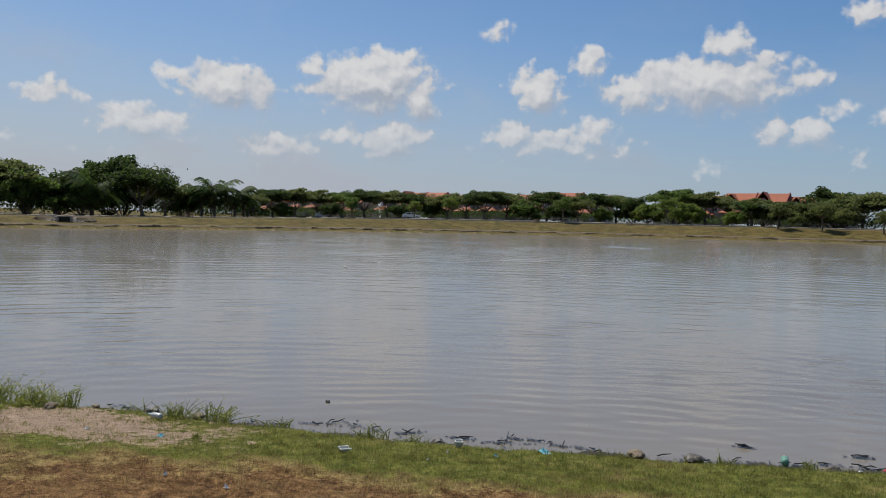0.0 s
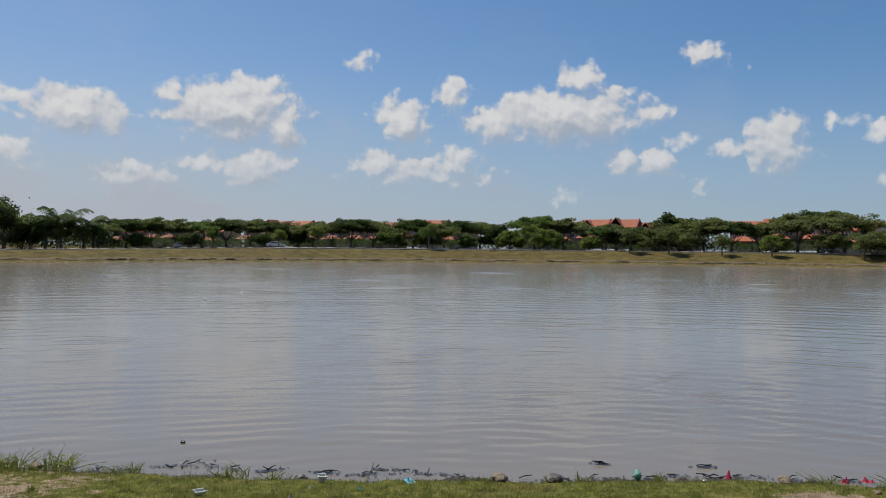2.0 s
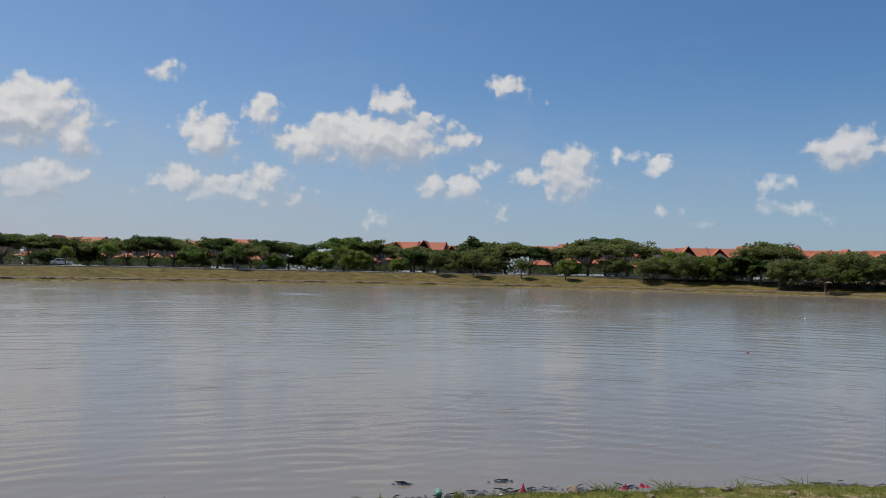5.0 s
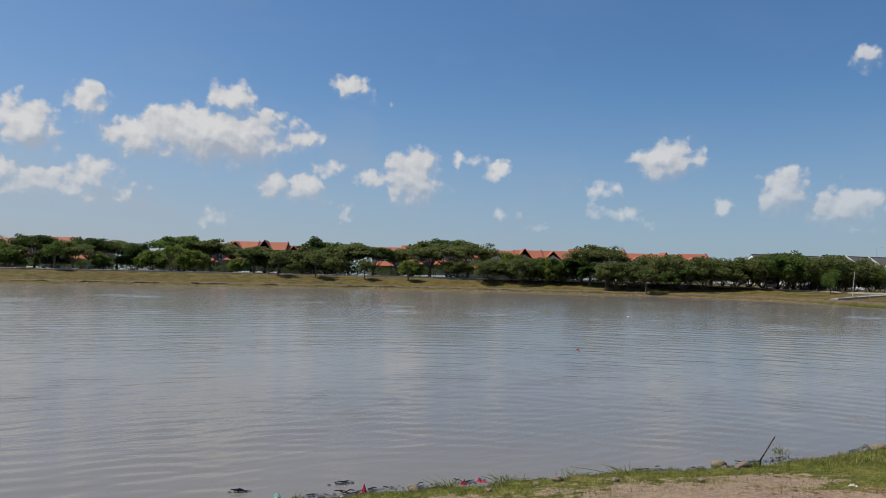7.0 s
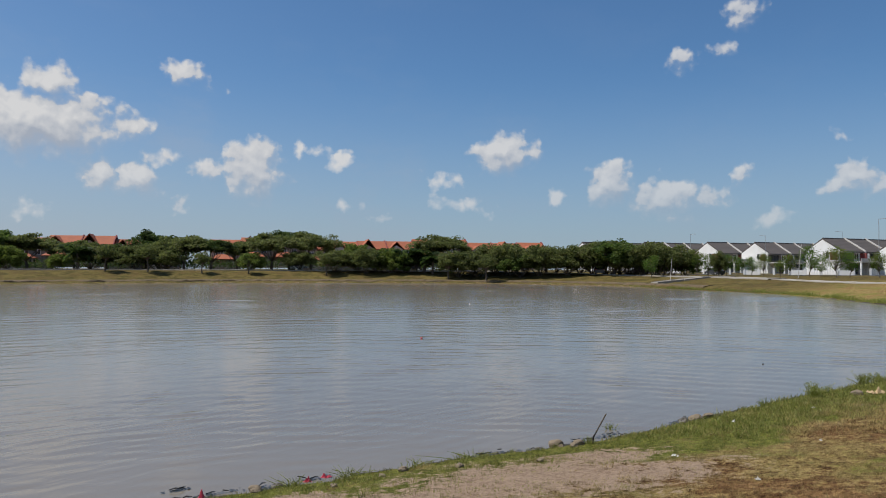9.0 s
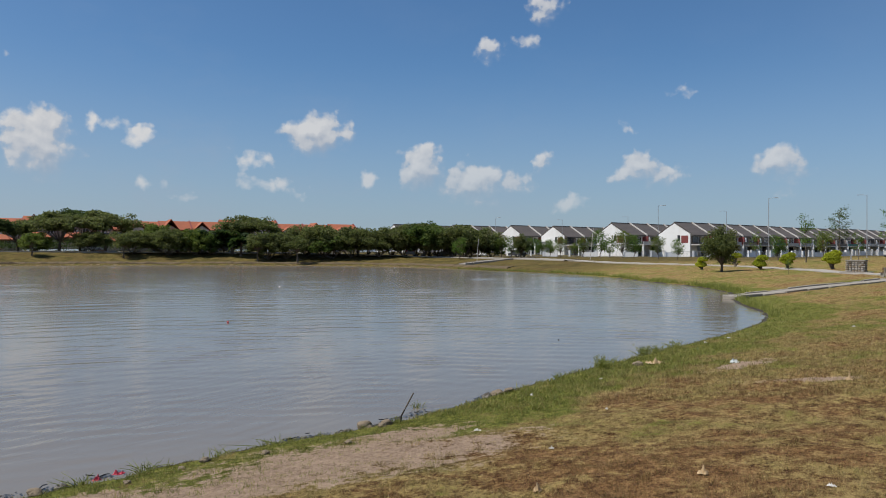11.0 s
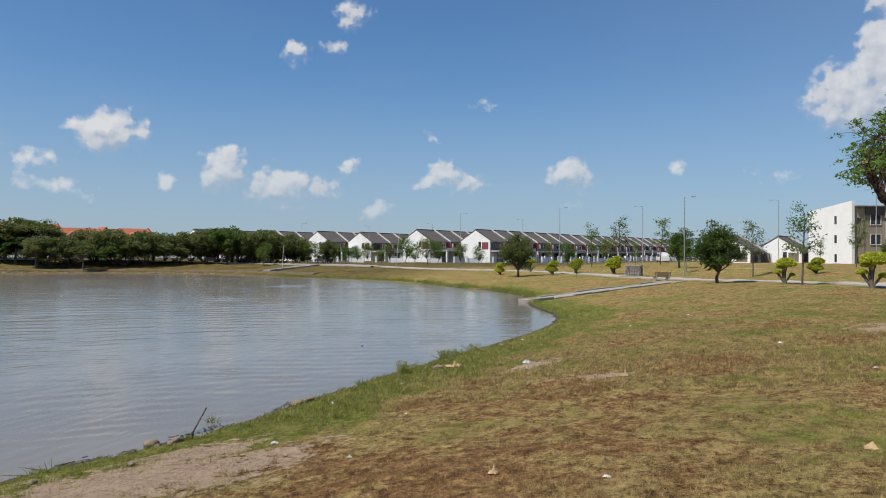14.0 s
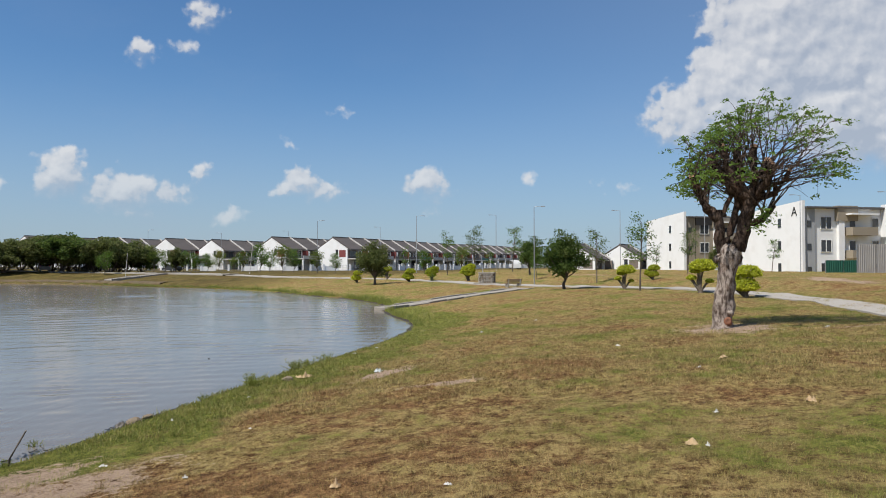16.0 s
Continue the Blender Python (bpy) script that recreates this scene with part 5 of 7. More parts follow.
def pruned_tree():
    """Thick pale trunk, two dark stems, sawn stubs, a fan of thin shoots and feathery leaves on the outside."""
    g = np.random.default_rng(11)
    ob = thing("pruned_tree", "old pruned rain tree with sawn limbs and fresh feathery shoots", "tree")
    x, y = 20.75, -5.75
    ob.matrix_basis = Matrix.Translation((x, y, ground_z(x, y))) @ pose(0, 0, 0, 0, 0, -105)
    zs = np.linspace(-0.15, 2.15, 24)
    xs = 0.02 + 0.05 * zs + 0.025 * zs**2
    rs = 0.225 + 0.19 * np.exp(-np.maximum(zs + 0.15, 0) / 0.15) + 0.05 * np.exp(-((zs - 1.85) / 0.22) ** 2) + 0.025 * np.exp(-((zs - 0.45) / 0.2) ** 2)
    rs[-1] = 0.16
    stem = raw("trunk", *knobbly(np.stack([xs, 0.03 * np.sin(zs * 3), zs], -1), rs, 30, 0.075, 0.035), TREE_BARK, ob, smooth=True)
    for bx, by, bz, br, hurt in ((0.15, -0.17, 0.20, 0.10, True), (0.19, -0.12, 0.42, 0.11, False), (-0.08, -0.14, 1.80, 0.11, False)):
        bm = stone_mesh(g, br, 1.0, 3)
        bmesh.ops.translate(bm, vec=(bx, by, bz), verts=bm.verts)
        part("wound" if hurt else "burl", bm, WOUND_BARK if hurt else TREE_BARK, stem, "reddish scar in the bark" if hurt else "")
    # the two stems above the trunk
    left, hub = np.array([-0.06, 0.0, 3.05]), np.array([0.72, 0.02, 3.45])
    raw("stem", *knobbly(limb_line(g, (0.06, 0, 1.85), left, 0.1, 0.02, 12), np.linspace(0.15, 0.12, 12), 16, 0.05, 0.03), LIMB_BARK, ob, smooth=True)
    raw("stem", *knobbly(limb_line(g, (0.26, 0, 1.75), hub, 0.0, 0.02, 14), np.linspace(0.20, 0.16, 14), 20, 0.07, 0.04), LIMB_BARK, ob, smooth=True)
    raw("stem", *knobbly(limb_line(g, (0.10, 0.05, 2.2), hub + [-0.25, 0.1, 0.1], 0.0, 0.02, 10), np.linspace(0.11, 0.09, 10), 14, 0.05, 0.03), LIMB_BARK, ob, smooth=True)
    # limbs: root on a stem, end, thickness at the cut
    limbs = [(left, (-0.68, -0.08, 3.95), 0.10), (left, (0.42, 0.25, 4.05), 0.06), (hub, (-0.24, 0.12, 4.45), 0.11), (hub, (0.02, -0.28, 4.68), 0.09),
             (hub, (0.42, 0.35, 4.60), 0.09), (hub, (0.80, -0.15, 4.65), 0.09), (hub, (1.16, 0.10, 4.30), 0.12), (hub, (1.62, -0.25, 3.98), 0.06),
             (hub, (1.20, -0.55, 4.15), 0.07), (hub - [0.1, 0, 0.55], (1.26, -0.05, 3.12), 0.06), (hub - [0.1, 0, 0.2], (0.05, 0.55, 4.2), 0.07)]
    shoots, leaf_at = [], []
    middle = np.array([0.75, 0.0, 3.75])
    for k, (root, end, er) in enumerate(limbs):
        line = limb_line(g, root - np.array([0, 0, 0.22]), end, -0.12, 0.05, 10)
        limb = raw("limb", *knobbly(line, np.linspace(er * 1.35, er * 0.9, 10), 12, 0.05, 0.03), LIMB_BARK, ob, smooth=True)
        bm = bmesh.new()
        turn = Vector(line[-1] - line[-2]).normalized().to_track_quat("Z", "Y").to_matrix().to_4x4()
        bmesh.ops.create_cone(bm, cap_ends=True, segments=12, radius1=er * 1.04, radius2=er * 0.8, depth=er * 0.9, matrix=Matrix.Translation(line[-1]) @ turn)
        part("sawn_face", bm, SAWN_WOOD, limb, "pale reddish sawn end")
        for _ in range(15 if er > 0.065 else 10):
            base = line[g.integers(4, 10)] + g.normal(0, 0.03, 3)
            side = base - middle
            a = math.atan2(side[1] + g.normal(0, 0.55), side[0] + g.normal(0, 0.55))
            e = g.uniform(-0.02, 1.0) ** 1.0 * 1.45 if g.random() < 0.8 else g.uniform(-0.05, 0.3)
            rx = 2.35 if math.cos(a) > 0 else 1.85
            shell = np.array([math.cos(a) * math.cos(e) * rx, math.sin(a) * math.cos(e) * 1.9, math.sin(e) * 2.02 + 0.2 * math.cos(a)])
            tip = middle + shell * g.uniform(0.80, 1.03)
            bow = base + (tip - base) * [0.38, 0.38, 0.55] + g.normal(0, 0.10, 3)
            t = np.linspace(0, 1, 7)[:, None]
            path = (1 - t) ** 2 * base + 2 * t * (1 - t) * bow + t * t * tip + g.normal(0, 0.018, (7, 3)) * np.sin(np.pi * t)
            shoots.append(tube(path, np.linspace(g.uniform(0.016, 0.028), 0.004, 7), 5))
            tuft = noise.noise(Vector(shell) * 0.9 + Vector((3.0, 1.0, 7.0)))
            for _ in range(6):
                u = g.uniform(0.42, 0.97)
                p = (1 - u) ** 2 * base + 2 * u * (1 - u) * bow + u * u * tip
                q = p + g.normal(0, 1, 3) * [0.22, 0.22, 0.14] + shell * 0.07
                shoots.append(tube([p, (p + q) / 2 + [0, 0, 0.03], q], [0.009, 0.006, 0.003], 3))
                if u > 0.72 - 0.3 * tuft and (tuft > -0.1 or g.random() < 0.3):
                    leaf_at.append(q)
            if tuft > -0.25:
                leaf_at.append(tip)
    for c in ((1.0, -0.3, 3.0), (1.1, -0.2, 2.75), (0.95, -0.25, 2.55), (1.15, -0.3, 2.9)):
        p = np.array([0.85, -0.1, 3.3])
        shoots.append(tube([p, (p + c) / 2 + [0.06, 0, 0.08], c], [0.012, 0.008, 0.004], 4))
        leaf_at.extend(np.array(c) + g.normal(0, 0.09, (4, 3)))
    raw("twig_fan", *joined(shoots), TWIG_BARK, ob)
    # feathery leaves: paired leaflets along drooping midribs
    pts = []
    for c in leaf_at:
        for _ in range(3):
            a = g.uniform(0, 2 * np.pi)
            t = np.linspace(0, 1, 7)[:, None]
            pts.append(c + np.array([math.cos(a), math.sin(a), -0.35]) * t * g.uniform(0.14, 0.30) + g.normal(0, 0.018, (7, 3)))
    raw("leaves", *leaves(g, np.concatenate(pts), 0.085, 0.036, 0.2), TREE_LEAF, ob)
    return ob


def fissured(name, dark, pale, patch, wide=1.0):
    """Bark in long plates with deep cracks, paler and redder patches."""
    mat, n, out = material(name)
    pos = n.add("ShaderNodeTexCoord").outputs["Object"]
    tall = n.add("ShaderNodeMapping")
    n.put(tall, Vector=pos, Scale=(1.0, 1.0, 0.42))
    plate = n.noise(tall.outputs[0], 13.0 * wide, 6.0, 0.72)
    crust = n.noise(pos, 55.0, 3.0, 0.7)
    blotch = n.noise(pos, 3.2, 4.0, 0.6)
    col = n.mix(n.ramp(plate, 0.38, 0.62), rgb(*dark), rgb(*pale))
    col = n.mix(n.ramp(blotch, 0.52, 0.70, 0.0, 0.7), col, rgb(*patch))
    col = n.mix(n.math("MULTIPLY", crust, 0.35), col, rgb(*[c * 0.5 for c in dark]))
    finish(n, out, col, 0.95, n.math("ADD", plate, n.math("MULTIPLY", crust, 0.3)), 1.0, 0.06, 0.0, 0.15)
    return mat


TREE_BARK = fissured("pale_bark", (0.085, 0.058, 0.044), (0.50, 0.42, 0.36), (0.21, 0.135, 0.095))
LIMB_BARK = fissured("dark_bark", (0.030, 0.020, 0.015), (0.130, 0.090, 0.068), (0.16, 0.085, 0.052), 1.2)
TWIG_BARK = fissured("twig_bark", (0.055, 0.040, 0.032), (0.16, 0.115, 0.09), (0.18, 0.10, 0.07), 1.4)
WOUND_BARK = worn("reddish_wound", (0.24, 0.095, 0.05), (0.12, 0.07, 0.05), 9.0, 0.95, 0.8, 0.8, 0.02)
SAWN_WOOD = worn("sawn_wood", (0.42, 0.25, 0.15), (0.25, 0.13, 0.08), 9.0, 0.85, 0.6, 0.4, 0.005)
TREE_LEAF = leafy("feathery_leaf", (0.065, 0.12, 0.025), (0.19, 0.28, 0.06), (0.15, 0.21, 0.045), 0.5, 0.4, 1.5)
pruned_tree()


# ---------------------------------------------------------------- three-storey flats
GREEN_SHEET = worn("green_sheet", (0.02, 0.12, 0.085), (0.03, 0.08, 0.06), 1.5, 0.6, 0.4, 0.2)
CORRUGATED = worn("corrugated_sheet", (0.36, 0.34, 0.32), (0.25, 0.23, 0.21), 1.0, 0.6, 0.4, 0.2)
BLACK = worn("black_paint", (0.02, 0.02, 0.02), (0.03, 0.03, 0.03), 2.0, 0.6, 0.3, 0.1)


def flats(x, y, bays, letter):
    """White end wall, then bays of windows, balconies and fluted grey panels. Front looks to -y."""
    ob = thing("apartment_block", "three-storey white apartment block with taupe balconies and grey panels", "apartment building", "apartment blocks")
    ob.matrix_basis = Matrix.Translation((x, y, 0.8 if letter else 1.3)) @ pose(0, 0, 0, 0, 0, -74.3)
    long, deep, high = 2.2 + 15.5 * bays, 13.5, 10.2
    part("wall", boxed((0.3, long, 0.0, deep, -0.6, high - 0.3)), WHITE_WALL, ob)
    end = bmesh.new()
    prism(end, [(-0.5, -0.6), (deep + 0.2, -0.6), (deep + 0.2, high - 0.2), (-0.5, high + 0.75)], -0.15, 0.3)
    bmesh.ops.rotate(end, verts=end.verts, matrix=Matrix.Rotation(radians(90), 3, "Z"))
    part("end_wall", end, WHITE_WALL, ob)
    part("roof", boxed((0.32, long + 0.4, -0.75, deep + 0.3, high - 0.28, high - 0.05)), DARK_WALL, ob)
    for z in (1.0, 4.2, 7.4):
        part("window", boxed((-0.36, -0.28, 4.1, 4.75, z, z + 1.3)), GLASS, ob)
    if letter:
        text = bpy.data.curves.new("letter", "FONT")
        text.body, text.size, text.extrude, text.align_x, text.align_y = "A", 1.9, 0.02, "CENTER", "CENTER"
        sign = attach(new("letter", text), ob)
        text.materials.append(BLACK)
        sign.matrix_basis = Matrix.Translation((-0.33, 1.15, high - 0.75)) @ pose(0, 0, 0, 90, 0, -90)
        tagged(sign, "black painted letter on the white end wall")
    part("corner_panel", boxed((0.31, 1.9, -0.22, 0.05, -0.5, high - 0.3)), GREY_WALL if letter else TAUPE_WALL, ob)
    for z in (0.9, 4.1, 7.3):
        part("window", boxed((0.7, 1.3, -0.27, -0.2, z, z + 0.9)), GLASS, ob)
    for b in range(bays):
        o = 2.1 + 15.5 * b
        if not letter:
            part("infill_wall", boxed((o, o + 7.2, -0.12, 0.02, -0.5, high - 1.6)), TAUPE_WALL, ob)
            part("fascia", boxed((o, o + 7.2, -0.3, 0.02, high - 1.6, high - 0.3)), DARK_WALL, ob)
        for z in (0.6, 3.8, 7.0):
            framed_window(ob, o + 1.7, z + 0.1, 1.7, 1.6, -0.13 if not letter else 0.0, WHITE_WALL, 1)
            framed_window(ob, o + 5.9, z + 0.3, 1.0, 1.3, -0.13 if not letter else 0.0, WHITE_WALL, 0)
            framed_window(ob, o + 9.6, z + 0.3, 1.1, 1.3, 0.0, WHITE_WALL, 0)
        part("rendered_panel", boxed((o + 3.4, o + 4.3, -0.5, 0.02, -0.5, high - 0.1)), WHITE_WALL, ob)
        part("crown_panel", boxed((o + 3.1, o + 6.4, -0.6, 0.3, high - 2.0, high + 0.1)), TAUPE_WALL, ob)
        for z in (2.95, 6.15):
            part("balcony", boxed((o + 4.6, o + 8.6, -1.7, -0.02, z, z + 0.18), (o + 4.6, o + 8.6, -1.7, -1.58, z + 0.18, z + 1.15),
                                  (o + 4.6, o + 4.72, -1.58, -0.02, z + 0.18, z + 1.15), (o + 8.48, o + 8.6, -1.58, -0.02, z + 0.18, z + 1.15)), TAUPE_WALL, ob)
        part("balcony_roof", boxed((o + 4.4, o + 8.8, -1.8, -0.02, 9.0, 9.2)), WHITE_WALL, ob)
        part("fin_wall", boxed((o + 10.6, o + 11.0, -1.6, 0.02, -0.5, high + 0.35)), WHITE_WALL, ob)
        for k in range(2):
            u = o + 11.3 + k * 1.75
            part("fluted_panel", boxed(*[(u + j * 0.19, u + 0.13 + j * 0.19, -0.3 - 0.002 * j, 0.02, -0.5, high - 0.35) for j in range(8)]), GREY_WALL, ob)
            for z in (4.1, 7.3):
                part("window", boxed((u + 0.4, u + 1.0, -0.36, -0.33, z, z + 0.9)), GLASS, ob)
    return ob


flats(110.0, -42.0, 3, True)
flats(138.0, -32.7, 2, False)


def hoarding(name, label, x, y, turn, length, high, mat, ribs):
    ob = thing(name, label, "fence")
    ob.matrix_basis = Matrix.Translation((x, y, ground_z(x, y))) @ pose(0, 0, 0, 0, 0, turn)
    n_sheets = int(length / 2.4)
    for i in range(n_sheets):
        bm = bmesh.new()
        edge = []
        for j in range(ribs):
            a, b = i * 2.4 + j * 2.4 / ribs, i * 2.4 + (j + 0.5) * 2.4 / ribs
            edge += [(a, -0.05), (b - 0.02, -0.05), (b, -0.015), (a + 2.4 / ribs - 0.02, -0.015)]
        low = [bm.verts.new((x, y, -0.1)) for x, y in edge]
        up = [bm.verts.new((x, y, high)) for x, y in edge]
        for j in range(len(edge) - 1):
            bm.faces.new((low[j], low[j + 1], up[j + 1], up[j]))
        part("sheet", bm, mat, ob)
    for i in range(n_sheets + 1):
        part("post", boxed((i * 2.4 - 0.04, i * 2.4 + 0.04, 0.005, 0.08, -0.3, high - 0.05)), STEEL, ob)
    return ob


hoarding("hoarding", "dark green sheet hoarding in front of the flats", 90.0, -36.9, -72, 5.0, 1.4, GREEN_SHEET, 8)
hoarding("site_fence", "tall grey corrugated sheet fence", 86.5, -38.8, -72, 20.0, 3.1, CORRUGATED, 10)
for x, y, turn in ((152, -20, -23), (160, -30, -23)):
    stand(grey[1], Matrix.Translation((x, y, ground_z(x, y) - 3.0)) @ pose(0, 0, 0, 0, 0, turn))


def white_fence(points):
    """A white perimeter wall with piers and open railings."""
    ob = thing("perimeter_wall", "white perimeter wall with piers along the road", "wall")
    p = np.asarray(points, float)
    seg = np.concatenate([[0], np.cumsum(np.linalg.norm(np.diff(p, axis=0), axis=1))])
    s = np.arange(0, seg[-1], 3.0)
    q = np.stack([np.interp(s, seg, p[:, 0]), np.interp(s, seg, p[:, 1])], -1)
    z = land(q[:, 0], q[:, 1])
    for i in range(len(q) - 1):
        way = math.degrees(math.atan2(q[i + 1, 1] - q[i, 1], q[i + 1, 0] - q[i, 0]))
        m = Matrix.Translation((q[i, 0], q[i, 1], z[i])) @ pose(0, 0, 0, 0, 0, way)
        a = part("pier", boxed((-0.2, 0.2, -0.2, 0.2, -0.4, 1.45)), WHITE_WALL, ob)
        a.matrix_basis = m
        if i % 3 > 0:
            b = part("railing", boxed(*[(0.3 + k * 0.3, 0.34 + k * 0.3, -0.02, 0.02, 0.05, 1.3) for k in range(9)], (0.2, 2.8, -0.03, 0.03, 1.25, 1.3)), STEEL, ob)
        else:
            b = part("panel", boxed((0.2, 2.8, -0.08, 0.08, -0.4, 1.05)), WHITE_WALL, ob)
        b.matrix_basis = m


white_fence([(176, 118), (168, 96), (166, 70), (170, 46), (178, 24), (196, 8), (240, -14)])


# ---------------------------------------------------------------- vehicles
TYRE = worn("tyre_rubber", (0.02, 0.02, 0.02), (0.04, 0.04, 0.04), 4.0, 0.9, 0.3, 0.3)
WHITE_PAINT = worn("white_car_paint", (0.78, 0.78, 0.78), (0.6, 0.6, 0.6), 1.0, 0.25, 0.2, 0.0)
DARK_PAINT = worn("dark_car_paint", (0.05, 0.055, 0.065), (0.08, 0.08, 0.085), 1.0, 0.25, 0.2, 0.0)
SILVER_PAINT = worn("silver_car_paint", (0.45, 0.46, 0.48), (0.35, 0.35, 0.36), 1.0, 0.3, 0.2, 0.0, metal=0.5)
LAMP_RED = worn("red_lamp_glass", (0.35, 0.02, 0.02), (0.25, 0.02, 0.02), 3.0, 0.2, 0.2, 0.0)


def vehicle(name, label, paint, outline, glass, long, wide):
    """A side outline drawn out across, narrowed at the glass; length along x."""
    ob = thing(name, label, "car", "vehicles on the road")
    body = bmesh.new()
    prism(body, outline, -wide / 2, wide / 2)
    bmesh.ops.bevel(body, geom=[e for e in body.edges if abs(e.verts[0].co.y - e.verts[1].co.y) < 1e-4], offset=0.06, segments=2, affect="EDGES")
    part("body", body, paint, ob)
    for sgn in (-1, 1):
        for quad in glass:
            pane = bmesh.new()
            prism(pane, quad, sgn * (wide / 2 - 0.01), sgn * (wide / 2 + 0.012))
            part("side_window", pane, GLASS, ob)
        for x in (-long * 0.31, long * 0.31):
            wheel = part("wheel", bmesh_wheel(0.31, 0.2, x, sgn * (wide / 2 - 0.1)), TYRE, ob)
            part("rim", bmesh_wheel(0.19, 0.21, x, sgn * (wide / 2 - 0.1)), STEEL, wheel)
        part("tail_lamp", boxed((-long / 2 - 0.005, -long / 2 + 0.06, sgn * wide * 0.4 - 0.1, sgn * wide * 0.4 + 0.1, 0.75, 1.0)), LAMP_RED, ob)
        part("headlight", boxed((long / 2 - 0.1, long / 2 + 0.005, sgn * wide * 0.38 - 0.14, sgn * wide * 0.38 + 0.14, 0.62, 0.78)), STEEL, ob)
    return ob


def bmesh_wheel(radius, width, x, y):
    bm = bmesh.new()
    bmesh.ops.create_cone(bm, cap_ends=True, segments=18, radius1=radius, radius2=radius, depth=width,
                          matrix=Matrix.Translation((x, y, 0.31)) @ Matrix.Rotation(radians(90), 4, "X"))
    return bm


VAN = [(-2.2, 0.3), (2.2, 0.3), (2.22, 0.85), (1.75, 1.0), (1.05, 1.75), (-2.05, 1.82), (-2.22, 1.1)]
VAN_GLASS = [[(0.35, 1.05), (1.35, 1.05), (0.95, 1.6), (0.35, 1.6)], [(-0.85, 1.05), (0.25, 1.05), (0.25, 1.6), (-0.85, 1.6)], [(-1.95, 1.05), (-0.95, 1.05), (-0.95, 1.6), (-1.9, 1.6)]]
CAR = [(-2.1, 0.28), (2.1, 0.28), (2.12, 0.65), (1.9, 0.78), (0.95, 0.9), (0.35, 1.4), (-1.0, 1.42), (-1.75, 0.95), (-2.12, 0.9)]
CAR_GLASS = [[(0.0, 0.92), (0.8, 0.92), (0.3, 1.32), (0.0, 1.32)], [(-1.4, 0.95), (-0.1, 0.92), (-0.1, 1.33), (-0.95, 1.33)]]
van = vehicle("minivan", "white minivan with dark windows on the road", WHITE_PAINT, VAN, VAN_GLASS, 4.4, 1.75)
white_car = vehicle("car", "white saloon car parked by the road", WHITE_PAINT, CAR, CAR_GLASS, 4.2, 1.7)
dark_car = vehicle("car", "dark saloon car parked by the road", DARK_PAINT, CAR, CAR_GLASS, 4.2, 1.7)
silver_car = vehicle("car", "silver saloon car parked by the road", SILVER_PAINT, CAR, CAR_GLASS, 4.2, 1.7)
for model, b, dist, turn in ((van, 91.3, 148, 8), (white_car, -2.4, 176, 0), (white_car, -8.8, 180, 4), (silver_car, 8.6, 178, -6), (silver_car, 11.4, 178, -6), (dark_car, 66.6, 160, 60),
                             (dark_car, 52.8, 176, -45), (dark_car, 61.5, 160, 70), (white_car, 36.6, 176, -30), (dark_car, 45.2, 174, -40), (dark_car, 58.7, 150, 30)):
    x, y = at_bearing(b, dist)
    stand(model, Matrix.Translation((x, y, ground_z(x, y) + 0.05)) @ pose(0, 0, 0, 0, 0, turn))


# ---------------------------------------------------------------- aprons, culvert, bench and rubble along the bank
def apron(label, line, width, thick):
    """A concrete drain apron with raised, broken edges that runs down the bank to the water."""
    ob = thing("drain_apron", label, "drain apron", "concrete drain aprons")
    g = np.random.default_rng(int(line[0][0]))
    p = np.asarray(line, float)
    seg = np.concatenate([[0], np.cumsum(np.linalg.norm(np.diff(p, axis=0), axis=1))])
    cuts = np.arange(0, seg[-1], 1.5)
    for i in range(len(cuts) - 1):
        a = [np.interp(cuts[i], seg, p[:, k]) for k in range(3)]
        b = [np.interp(cuts[i + 1] - 0.02, seg, p[:, k]) for k in range(3)]
        way = (Vector(b) - Vector(a))
        m = Matrix.Translation(a) @ way.to_track_quat("X", "Z").to_matrix().to_4x4()
        slab = part("slab", boxed((0, way.length, -width / 2, width / 2, -thick, 0.0), bevel=0.03), CONCRETE, ob)
        slab.matrix_basis = m
        for sgn in (-1, 1):
            kerb = part("kerb", boxed((0.01, way.length - 0.03, sgn * width / 2 - 0.09, sgn * width / 2 + 0.09, -thick, 0.05 + g.uniform(-0.03, 0.05)), bevel=0.03), CONCRETE, ob)
            kerb.matrix_basis = m
    return ob


def sloped(points, lift=0.06):
    return [(x, y, max(0.18, ground_z(x, y) + lift)) for x, y in points]


apron("broken concrete drain apron that runs down to the lake", sloped([(46.2, 6.9), (47.8, 5.2), (50.5, 2.6), (53.5, 0.2), (56.5, -2.2)]), 1.5, 0.45)
apron("pale concrete drain apron on the far bank", sloped([(110.5, 57.5), (114, 55), (118, 52.5), (122, 50)], 0.2), 2.2, 0.6)


